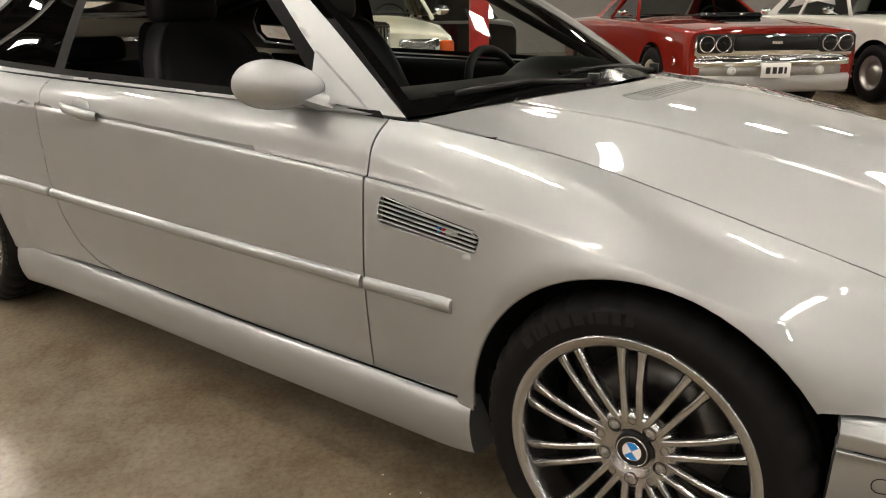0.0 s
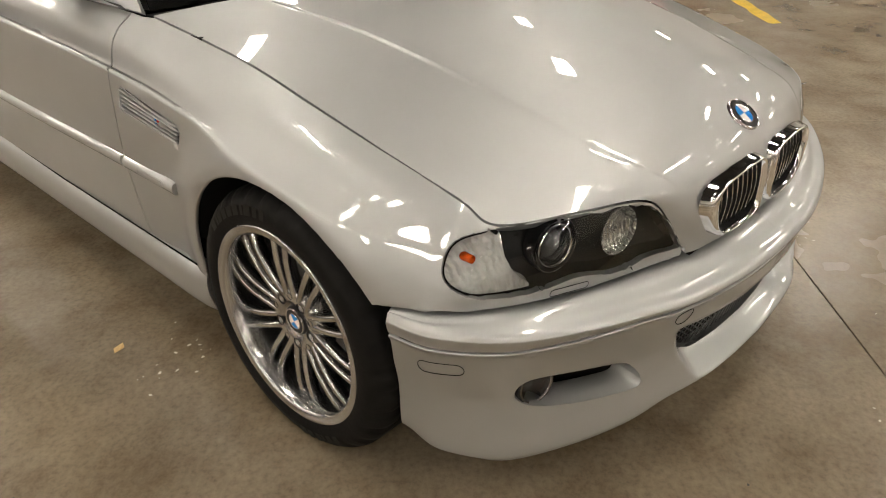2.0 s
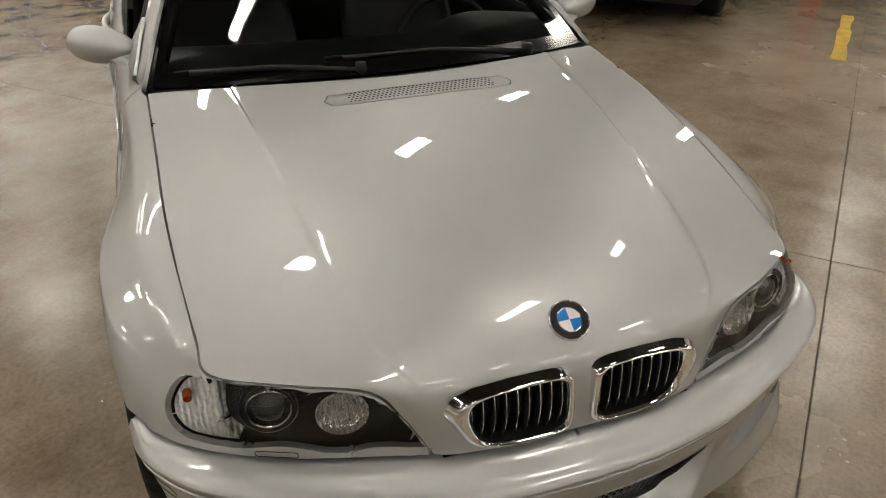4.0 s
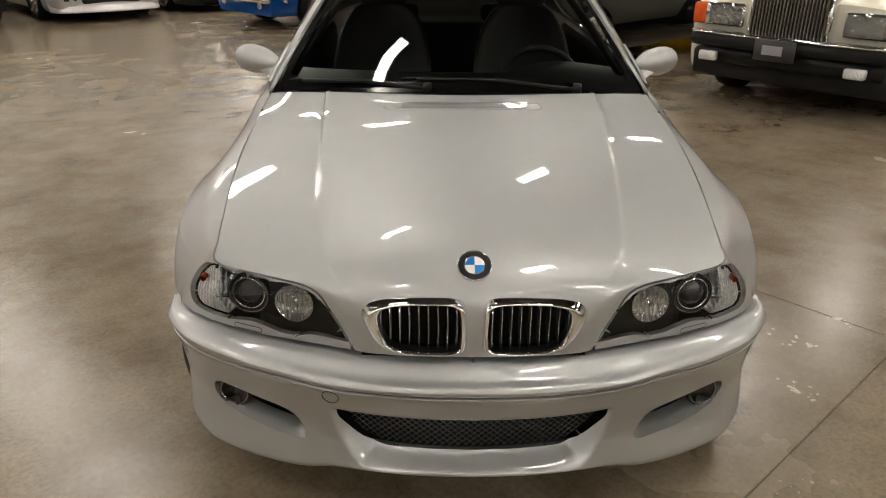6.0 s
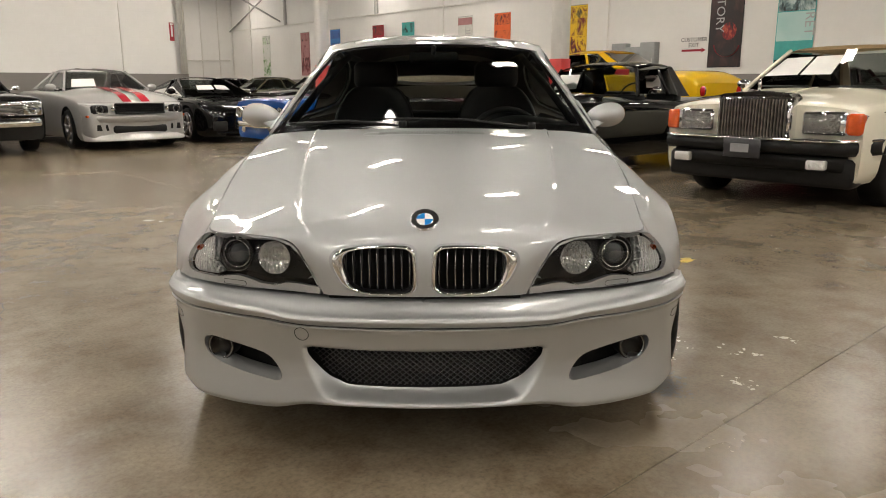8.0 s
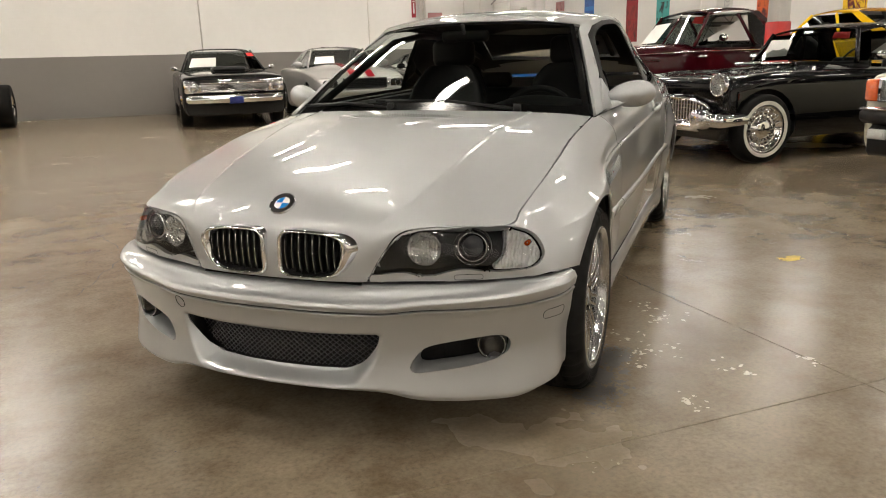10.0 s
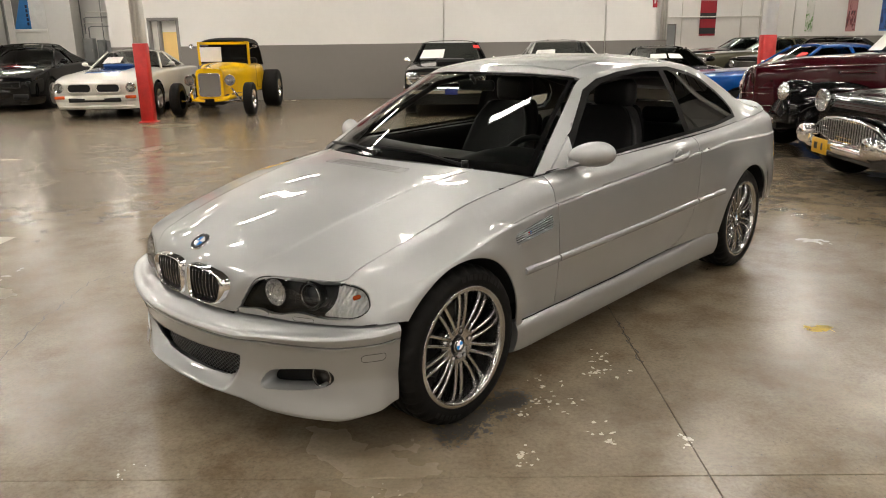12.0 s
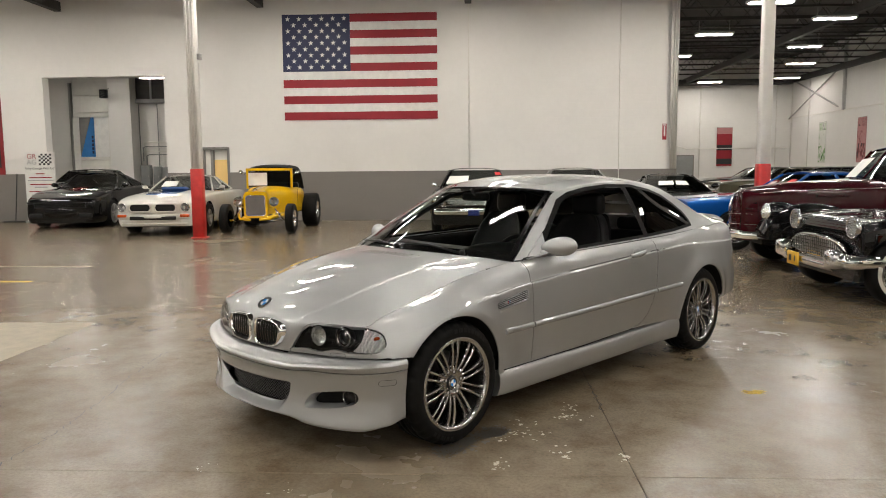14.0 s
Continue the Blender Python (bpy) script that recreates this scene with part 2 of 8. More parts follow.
def concrete_floor():
    """Worn, sealed warehouse concrete: mottled brown grey with stains, scuffs and a patchy shine."""
    m, ns, ln, b = nodes_of("sealed_concrete")
    big, mid, fine = noise_node(ns, ln, 0.35, 6, 0.6), noise_node(ns, ln, 2.4, 10, 0.68), noise_node(ns, ln, 60, 5, 0.7)
    c1 = ramp(ns, ln, big.outputs["Fac"], [(0.3, (0.162, 0.126, 0.084)), (0.42, (0.208, 0.167, 0.115)), (0.55, (0.230, 0.187, 0.132)), (0.72, (0.282, 0.234, 0.168))])
    c2 = ramp(ns, ln, mid.outputs["Fac"], [(0.33, (0.62, 0.57, 0.50)), (0.44, (0.83, 0.805, 0.77)), (0.52, (0.98, 0.98, 0.97)), (0.63, (1.14, 1.14, 1.15))])
    c3 = ramp(ns, ln, fine.outputs["Fac"], [(0.3, (0.72, 0.72, 0.72)), (0.5, (0.96, 0.96, 0.96)), (0.65, (1.08, 1.08, 1.08))])
    m1, m2 = ns.new("ShaderNodeMixRGB"), ns.new("ShaderNodeMixRGB")
    m1.blend_type = m2.blend_type = "MULTIPLY"
    m1.inputs["Fac"].default_value = m2.inputs["Fac"].default_value = 1
    ln.new(c1.outputs["Color"], m1.inputs[1])
    ln.new(c2.outputs["Color"], m1.inputs[2])
    ln.new(m1.outputs["Color"], m2.inputs[1])
    ln.new(c3.outputs["Color"], m2.inputs[2])
    # small pale scuffs where the sealer has flaked off, in loose clusters
    sc, sc2 = noise_node(ns, ln, 28, 8, 0.66), noise_node(ns, ln, 0.55, 3)
    s1 = ramp(ns, ln, sc.outputs["Fac"], [(0.66, (0, 0, 0)), (0.71, (1, 1, 1))])
    s2 = ramp(ns, ln, sc2.outputs["Fac"], [(0.55, (0, 0, 0)), (0.72, (0.22, 0.22, 0.22))])
    sm = ns.new("ShaderNodeMath")
    sm.operation = "MULTIPLY"
    ln.new(s1.outputs["Color"], sm.inputs[0])
    ln.new(s2.outputs["Color"], sm.inputs[1])
    m3 = ns.new("ShaderNodeMixRGB")
    ln.new(sm.outputs[0], m3.inputs["Fac"])
    ln.new(m2.outputs["Color"], m3.inputs[1])
    m3.inputs[2].default_value = (0.40, 0.36, 0.29, 1)
    # soft dark oil shadows
    oil = noise_node(ns, ln, 1.1, 5, 0.6)
    o1 = ramp(ns, ln, oil.outputs["Fac"], [(0.60, (0, 0, 0)), (0.85, (0.5, 0.5, 0.5))])
    m4 = ns.new("ShaderNodeMixRGB")
    ln.new(o1.outputs["Color"], m4.inputs["Fac"])
    ln.new(m3.outputs["Color"], m4.inputs[1])
    m4.inputs[2].default_value = (0.055, 0.046, 0.036, 1)
    ln.new(m4.outputs["Color"], b.inputs["Base Color"])
    rg = ramp(ns, ln, big.outputs["Fac"], [(0.3, (0.20,) * 3), (0.7, (0.29,) * 3)])
    ln.new(rg.outputs["Color"], b.inputs["Roughness"])
    b.inputs["Specular IOR Level"].default_value = 0.55
    bumped(ns, ln, b, fine.outputs["Fac"], 0.03, 0.002)
    return m


def block_wall(name, color, course=0.2, length=0.4):
    """Painted concrete block: faint courses under thick paint."""
    m, ns, ln, b = nodes_of(name)
    tc, br = ns.new("ShaderNodeTexCoord"), ns.new("ShaderNodeTexBrick")
    mp = ns.new("ShaderNodeMapping")
    mp.inputs["Rotation"].default_value = (radians(90), 0, 0)
    ln.new(tc.outputs["Object"], mp.inputs["Vector"])
    ln.new(mp.outputs["Vector"], br.inputs["Vector"])
    br.inputs["Scale"].default_value = 1.0
    br.inputs["Mortar Size"].default_value, br.inputs["Mortar Smooth"].default_value = 0.006, 0.6
    br.inputs["Brick Width"].default_value, br.inputs["Row Height"].default_value = length, course
    br.inputs["Color1"].default_value = br.inputs["Color2"].default_value = (1, 1, 1, 1)
    br.inputs["Mortar"].default_value = (0.0, 0.0, 0.0, 1)
    n1, n2 = noise_node(ns, ln, 0.5, 5), noise_node(ns, ln, 7, 5)
    r = ramp(ns, ln, n1.outputs["Fac"], [(0.3, tuple(c * 0.93 for c in color)), (0.7, color)])
    r2 = ramp(ns, ln, n2.outputs["Fac"], [(0.3, (0.98,) * 3), (0.6, (1, 1, 1))])
    mx = ns.new("ShaderNodeMixRGB")
    mx.blend_type = "MULTIPLY"
    mx.inputs["Fac"].default_value = 1
    ln.new(r.outputs["Color"], mx.inputs[1])
    ln.new(r2.outputs["Color"], mx.inputs[2])
    ln.new(mx.outputs["Color"], b.inputs["Base Color"])
    b.inputs["Roughness"].default_value = 0.55
    bumped(ns, ln, b, br.outputs["Color"], 0.25, 0.004)
    return m


PAINT = car_paint("silver_metallic_paint", (0.45, 0.46, 0.465), 0.82, 0.50, 0.35)
CHROME = plain("chrome", (0.86, 0.86, 0.87), 0.06, 1.0, 0.03, 5, rvary=0.03)
ALLOY = plain("satin_alloy", (0.46, 0.455, 0.45), 0.20, 1.0, 0.06, 12, rvary=0.03)
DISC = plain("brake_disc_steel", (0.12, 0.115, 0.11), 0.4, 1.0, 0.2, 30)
MESHGREY = plain("dark_wire_mesh", (0.20, 0.20, 0.20), 0.35, 0.8, 0.2, 30)
STEEL = plain("brushed_steel", (0.42, 0.41, 0.40), 0.38, 1.0, 0.1, 30)
RUBBER = plain("tyre_rubber", (0.006, 0.0058, 0.0056), 0.62, 0.0, 0.25, 20, 0.15, 120, spec=0.16)
LETTER = plain("moulded_rubber_letters", (0.0065, 0.0063, 0.006), 0.5, 0.0, 0.1, 30, spec=0.25)
BLACK = plain("black_plastic", (0.014, 0.014, 0.0145), 0.42, 0.0, 0.2, 25, spec=0.2)
TRIM = plain("black_rubber_trim", (0.004, 0.004, 0.004), 0.5, 0.0, 0.2, 25, spec=0.08)
LEATHER = plain("black_leather", (0.014, 0.014, 0.015), 0.40, 0.0, 0.2, 14, 0.35, 160, spec=0.16)
FRIT = plain("black_glass_border", (0.003, 0.003, 0.003), 0.15, 0.0, 0.1, 20, spec=0.25)
LAMPRING = plain("lamp_ring_metal", (0.30, 0.30, 0.31), 0.2, 1.0, 0.1, 12)
BADGENAVY = plain("enamel_navy", (0.02, 0.03, 0.16), 0.25, 0.0, 0.06, 20)
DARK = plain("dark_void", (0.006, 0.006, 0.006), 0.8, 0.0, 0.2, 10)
SMOKED = plain("smoked_bezel", (0.006, 0.006, 0.0065), 0.3, 0.0, 0.1, 10, spec=0.25)
GLASS = glass("windscreen_glass", (0.78, 0.84, 0.81))
TINT = glass("tinted_side_glass", (0.035, 0.04, 0.04))
LENS = glass("clear_lens", (0.93, 0.94, 0.94))
AMBER = plain("amber_lens", (0.62, 0.085, 0.01), 0.15, 0.0, 0.15, 30, coat=0.8)
REDLENS = plain("red_lens", (0.5, 0.015, 0.01), 0.15, 0.0, 0.15, 30, coat=0.8)
BLUE = plain("enamel_blue", (0.02, 0.22, 0.62), 0.2, 0.0, 0.06, 20, coat=0.8)
WHITE = plain("enamel_white", (0.8, 0.8, 0.8), 0.2, 0.0, 0.04, 20, coat=0.8)
PAPER = plain("white_paper", (0.78, 0.77, 0.74), 0.6, 0.0, 0.05, 6)
INKGREY = plain("grey_print", (0.30, 0.30, 0.31), 0.6, 0.0, 0.08, 10)


def fluted(name, metal, across, cells, strength):
    """Bright reflector pressed into ribs and small facets."""
    m, ns, ln, b = nodes_of(name)
    tc, wv, vo = ns.new("ShaderNodeTexCoord"), ns.new("ShaderNodeTexWave"), ns.new("ShaderNodeTexVoronoi")
    wv.bands_direction = across
    wv.inputs["Scale"].default_value, wv.inputs["Distortion"].default_value = 30.0, 2.5
    vo.inputs["Scale"].default_value = cells
    ln.new(tc.outputs["Object"], wv.inputs["Vector"])
    ln.new(tc.outputs["Object"], vo.inputs["Vector"])
    ad = ns.new("ShaderNodeMath")
    ad.operation = "MULTIPLY_ADD"
    ln.new(vo.outputs["Distance"], ad.inputs[0])
    ad.inputs[1].default_value = 1.4
    ln.new(wv.outputs["Fac"], ad.inputs[2])
    b.inputs["Base Color"].default_value = (0.92, 0.92, 0.91, 1)
    b.inputs["Metallic"].default_value, b.inputs["Roughness"].default_value = metal, 0.10
    bumped(ns, ln, b, ad.outputs[0], strength, 0.006)
    return m


FLUTED = fluted("fluted_reflector", 0.22, "X", 85.0, 0.75)
FACETED = fluted("faceted_reflector", 0.85, "X", 34.0, 0.6)
LENSBALL = plain("projector_glass", (0.035, 0.037, 0.040), 0.04, 0.0, 0.1, 10, coat=1.0, rvary=0.01)

# ---- the hall ----
TURN = 42.0  # the hall's walls against the car's axis
CU, SU = math.cos(radians(TURN)), math.sin(radians(TURN))


def uv(u, v, z=0.0):
    """Hall coordinates (along the flag wall, towards it, up) to the world."""
    return Vector((CU * u - SU * v, SU * u + CU * v, z))


def at_uv(u, v, z=0.0, turn=0.0):
    return pose(*uv(u, v, z), 0, 0, TURN + turn)


WALLWHITE = block_wall("white_painted_block", (0.80, 0.785, 0.76))
WALLGREY = block_wall("grey_painted_block", (0.215, 0.200, 0.185))
DECK = plain("dark_roof_deck", (0.045, 0.042, 0.04), 0.7, 0.0, 0.3, 2)
JOIST = plain("dark_joist_steel", (0.035, 0.033, 0.03), 0.55, 0.2, 0.3, 6)
COLWHITE = plain("white_column_paint", (0.72, 0.70, 0.66), 0.45, 0.0, 0.06, 5, 0.1, 60)
COLRED = plain("red_guard_paint", (0.50, 0.022, 0.02), 0.42, 0.0, 0.22, 5, 0.15, 40)
YELLOWLINE = plain("worn_yellow_paint", (0.62, 0.42, 0.04), 0.55, 0.0, 0.3, 9)
PALE = plain("pale_bare_concrete", (0.40, 0.355, 0.275), 0.6, 0.0, 0.2, 6)
FLOOR = concrete_floor()
SEAM = plain("joint_filler", (0.085, 0.07, 0.052), 0.8, 0.0, 0.75, 2.2)
CRACK = plain("dark_fissure", (0.03, 0.026, 0.02), 0.8, 0.0, 0.4, 30)
CEIL_Z, JOIST_Z, DADO = 7.3, 6.15, 1.37

# floor: slabs with saw-cut joints over a dark bed
floor = tagged(new("floor"), "sealed brown-grey warehouse concrete slab floor with joints", "floor", kind="structure")
part("joint_bed", boxed(-22, 19, -18, 38, -0.3, -0.004), SEAM, floor).matrix_basis = at_uv(0, 0)
U_CUTS = [-22 + 0.0, -16.9, -10.8, -4.65, 1.45, 7.6, 13.7, 19]
V_CUTS = [-18, -13.2, -7.1, -0.95, 5.2, 11.3, 17.4, 23.5, 29.6, 38]
for i in range(len(U_CUTS) - 1):
    for j in range(len(V_CUTS) - 1):
        g = 0.0017
        bm = boxed(U_CUTS[i] + g, U_CUTS[i + 1] - g, V_CUTS[j] + g, V_CUTS[j + 1] - g, -0.2, 0.0, 0.002)
        part("slab", bm, FLOOR, floor, smooth=False).matrix_basis = at_uv(0, 0)


def wall(name, u0, v0, turn, length, thick, holes, label, dado=True, height=CEIL_Z):
    """A wall from a corner along its length; holes: (from, to, bottom, top)."""
    ob = tagged(new(name), label, "wall", kind="structure")
    ob.matrix_basis = at_uv(u0, v0, 0, turn)
    lows, ups = bmesh.new(), bmesh.new()
    xs = sorted({0, length, *[h[0] for h in holes], *[h[1] for h in holes]})
    for a, b in zip(xs, xs[1:]):
        solid = [(0, height)]
        for h in holes:
            if h[0] <= a and b <= h[1]:
                solid = [(p, q) for s in solid for p, q in ((s[0], min(s[1], h[2])), (max(s[0], h[3]), s[1])) if q - p > 1e-3]
        for p, q in solid:
            if dado and p < DADO:
                box(lows, a, b, -0.003, thick + 0.003, p, min(q, DADO))
            if q > DADO or not dado:
                box(ups, a, b, 0, thick, max(p, DADO) if dado else p, q)
    if len(lows.verts):
        part("painted_dado", lows, WALLGREY, ob, "mid-grey painted lower band", smooth=False)
    part("upper_wall", ups, WALLWHITE, ob, "white painted upper wall", smooth=False)
    return ob


WV = 16.4   # the flag wall
wall("wall_flag", -22, WV, 0, 28.15, 0.3, [(10.4, 13.9, 0, 4.08), (14.9, 15.7, 0, 2.08)], "tall white block wall with a grey lower band")
wall("wall_return", 6.15, WV, 90, 22, 0.3, [], "white painted block wall end running back")
wall("wall_far", 5.8, 37.5, 0, 13, 0.3, [], "far white block wall of the hall", dado=False)
wall("wall_poster", 17.8, 38, -90, 57, 0.3, [], "long white block wall hung with vertical banners")
wall("wall_back", -22, -18, 0, 41, 0.3, [], "plain white block wall closing the hall")
wall("wall_side", -22, -18, 90, 36, 0.3, [], "plain white block wall with a grey lower band")
wall("wall_backroom", -22, 23.0, 0, 28, 0.3, [], "white wall of the room behind the opening", dado=False)

ceiling = tagged(new("ceiling"), "dark steel roof deck over open web joists", "ceiling", kind="structure")
part("roof_deck", boxed(-22.5, 19, -18.5, 38.5, CEIL_Z, CEIL_Z + 0.2), DECK, ceiling, smooth=False).matrix_basis = at_uv(0, 0)
bm = bmesh.new()
for k, v in enumerate(np.arange(-17, 37, 1.8)):
    a, b = (-21.9, 17.7) if v < WV - 0.2 else (6.5, 17.7)
    for z, h in ((JOIST_Z, 0.06), (JOIST_Z + 0.75, 0.06)):
        box(bm, a, b, v - 0.05, v + 0.05, z, z + h)
    n = int((b - a) / 0.62)
    for i in range(n):
        x0, x1 = a + (b - a) * i / n, a + (b - a) * (i + 1) / n
        z0, z1 = (JOIST_Z + 0.05, JOIST_Z + 0.76) if i % 2 else (JOIST_Z + 0.76, JOIST_Z + 0.05)
        cyl(bm, (x0, v, z0), (x1, v, z1), 0.014, n=4, caps=False)
for u in np.arange(-5.26 - 11.45, 18, 5.72):
    box(bm, u - 0.09, u + 0.09, -17.5, WV - 0.05 if u < 6.2 else 37, JOIST_Z - 0.28, JOIST_Z - 0.02)
part("joist", bm, JOIST, ceiling, smooth=False, kind="stuff").matrix_basis = at_uv(0, 0)

# high-bay lamps
LAMPGLOW = glow("lamp_diffuser", LAMP_COLOR, LAMP_STRENGTH)
LAMPCASE = plain("white_lamp_housing", (0.7, 0.7, 0.68), 0.4, 0.0, 0.05, 6)
lamp = thing("ceiling_light", "white rectangular high-bay lamp hung under the joists", "ceiling light", "high-bay lamps")
part("housing", boxed(-0.61, 0.61, -0.18, 0.18, 0.0, 0.07, 0.01), LAMPCASE, lamp)
part("diffuser", boxed(-0.56, 0.56, -0.135, 0.135, -0.015, -0.002), LAMPGLOW, lamp, "glowing diffuser", smooth=False)
for sx in (-0.5, 0.5):
    part("hanger", cyl(bmesh.new(), (sx, 0, 0.06), (sx, 0, 0.5), 0.006, n=6), STEEL, lamp)
lamp.matrix_basis = at_uv(8.6, 21.4, JOIST_Z - 0.35)
# the rows at 10.6 and 13.7 are added to brighten the flag wall
for v in (-15.6, -11.0, -6.4, -1.8, 2.8, 7.4, 10.6, 13.7):
    for u in (-17.1, -12.7, -8.3, -3.9, 0.5, 4.9, 9.3, 13.7):
        copy_thing(lamp, at_uv(u, v, JOIST_Z - 0.35))
# several of these are added fill to brighten the far hall
for u, v in ((11.4, 19.0), (15.6, 17.6), (8.6, 16.6), (12.8, 24.3), (16.3, 23.0), (8.6, 26.2), (14.6, 28.9), (9.4, 31.0), (12.8, 35.6), (8.4, 35.4), (16.2, 34.2)):
    copy_thing(lamp, at_uv(u, v, JOIST_Z - 0.35))
copy_thing(lamp, at_uv(-9.35, 19.0, 4.36))
copy_thing(lamp, at_uv(-13.2, 20.2, 4.8))


def column(u, v, pipes=False):
    ob = thing("column", "white square steel column with a red painted guard at its foot", "column", "hall columns")
    part("shaft", boxed(-0.10, 0.10, -0.10, 0.10, 0, CEIL_Z - 0.5, 0.012), COLWHITE, ob)
    bm = boxed(-0.112, 0.112, -0.112, 0.112, 0, 1.46, 0.01)
    part("guard", bm, COLRED, ob, "red painted steel guard")
    part("base_plate", boxed(-0.15, 0.15, -0.15, 0.15, 0, 0.02, 0.004), COLRED, ob)
    if pipes:
        bm = bmesh.new()
        for x, r in ((0.08, 0.02), (0.02, 0.016), (-0.05, 0.02)):
            cyl(bm, (x, -0.13, 1.47), (x, -0.13, CEIL_Z - 0.6), r, n=10)
        part("conduit", bm, COLWHITE, ob)
        part("switch_box", boxed(0.13, 0.2, -0.1, 0.02, 3.7, 3.82, 0.005), STEEL, ob)
    ob.matrix_basis = at_uv(u, v)
    return ob


column(-5.2, 11.1, True)
column(6.19, 10.3)
column(6.9, 5.1)
column(7.9, -0.4)

# ---- the silver coupe ----
coupe = thing("coupe", "silver metallic two-door coupe with flared arches, parked on the concrete floor", "car")
HUB_Z, TYRE_R, ARCH_R = 0.316, 0.319, 0.356

# hood, from the rear edge to the nose between the lamps
HOOD = np.array([
    [(0, 0.36, 0.915), (0.2, 0.385, 0.914), (0.46, 0.46, 0.909), (0.4864, 0.471, 0.9043), (0.58, 0.51, 0.895), (0.701, 0.578, 0.881)],
    [(0, 0.12, 0.888), (0.19, 0.13, 0.888), (0.43, 0.16, 0.88), (0.4608, 0.1666, 0.8726), (0.57, 0.19, 0.854), (0.694, 0.22, 0.837)],
    [(0, -0.08, 0.858), (0.185, -0.07, 0.858), (0.41, -0.04, 0.844), (0.443, -0.0356, 0.8351), (0.56, -0.02, 0.811), (0.692, 0, 0.79)],
    [(0, -0.28, 0.818), (0.18, -0.27, 0.818), (0.39, -0.24, 0.8), (0.4252, -0.2356, 0.7898), (0.55, -0.22, 0.761), (0.682, -0.2, 0.738)],
    [(0, -0.44, 0.778), (0.175, -0.43, 0.777), (0.37, -0.4, 0.756), (0.4052, -0.3967, 0.7449), (0.53, -0.385, 0.713), (0.666, -0.37, 0.69)],
    [(0, -0.53, 0.748), (0.175, -0.52, 0.747), (0.355, -0.49, 0.727), (0.3902, -0.4856, 0.717), (0.515, -0.47, 0.689), (0.652, -0.45, 0.66)],
    [(0, -0.6, 0.715), (0.17, -0.592, 0.714), (0.33, -0.57, 0.701), (0.352, -0.5667, 0.6949), (0.43, -0.555, 0.681), (0.52, -0.538, 0.666)],
    [(0, -0.648, 0.668), (0.165, -0.642, 0.668), (0.278, -0.6255, 0.6575), (0.315, -0.6175, 0.6562), (0.352, -0.607, 0.6561), (0.39, -0.593, 0.656)],
    [(0, -0.668, 0.6), (0.16, -0.663, 0.6), (0.248, -0.651, 0.594), (0.28, -0.6445, 0.5935), (0.309, -0.634, 0.595), (0.337, -0.62, 0.6)],
    [(0, -0.672, 0.512), (0.15, -0.668, 0.512), (0.22, -0.6595, 0.5125), (0.246, -0.655, 0.512), (0.268, -0.648, 0.5115), (0.287, -0.64, 0.512)],
])
HOOD[:6, 0, 2] += .006  # a slight crown
HOOD[:6, 1, 2] += .0045
HOOD[:6, 3, 2] += .001
HOOD[:6, 4, 2] += .004
# flank sections from the tail forward: (y, then x and z of nine points from sill to the top edge)
FLANK = [
    (3.62, [.68, .70, .705, .685, .665, .66, .645, .625, .58], (.30, .40, .53, .65, .78, .80, .88, .915, .945)),
    (3.45, [.76, .775, .78, .765, .748, .742, .72, .69, .645], (.29, .40, .53, .65, .80, .815, .895, .925, .952)),
    (3.20, [.80, .825, .838, .835, .808, .800, .775, .742, .70], (.285, .40, .53, .65, .805, .82, .885, .925, .955)),
    (2.98, [.83, .852, .865, .862, .826, .816, .795, .772, .73], (.285, .40, .53, .65, .815, .828, .882, .918, .948)),
    (2.73, [.84, .858, .872, .874, .836, .826, .806, .786, .752], (.285, .40, .53, .67, .825, .838, .88, .910, .935)),
    (2.48, [.83, .852, .866, .862, .836, .828, .812, .793, .764], (.29, .40, .53, .66, .835, .848, .88, .905, .925)),
    (2.25, [.825, .84, .85, .852, .842, .836, .82, .798, .772], (.30, .40, .54, .66, .828, .840, .878, .902, .918)),
    (1.90, [.815, .83, .84, .842, .838, .833, .82, .80, .775], (.32, .42, .54, .66, .817, .830, .872, .896, .912)),
    (1.30, [.81, .826, .838, .840, .834, .829, .815, .795, .77], (.31, .41, .535, .65, .793, .806, .856, .884, .903)),
    (0.66, [.795, .808, .818, .816, .805, .796, .782, .757, .716], (.285, .40, .53, .64, .757, .771, .828, .862, .888)),
    (0.45, [.795, .808, .816, .813, .801, .793, .774, .747, .702], (.285, .40, .53, .63, .738, .752, .797, .832, .868)),
    (0.30, [.80, .812, .82, .820, .808, .802, .780, .746, .697], (.285, .40, .53, .62, .716, .731, .768, .811, .85)),
    (0.17, [.82, .83, .837, .840, .830, .821, .792, .752, .696], (.285, .40, .53, .63, .704, .718, .752, .791, .827)),
    (0.0, [.83, .84, .85, .858, .846, .834, .797, .752, .695], (.285, .40, .53, .64, .692, .706, .738, .770, .788)),
    (-.17, [.83, .84, .847, .848, .834, .822, .785, .745, .688], (.285, .40, .52, .60, .648, .661, .695, .726, .745)),
    (-.30, [.82, .825, .824, .806, .780, .770, .745, .718, .675], (.30, .40, .505, .575, .618, .632, .666, .692, .708)),
]
rows = []
for y, xs, zs in FLANK:
    k = .003 if .25 < y < 3.1 else 0.0  # the crease along the shoulder
    rows.append([(x + (k if i == 4 else -k * .8 if i == 5 else 0), y, z) for i, (x, z) in enumerate(zip(xs, zs))])
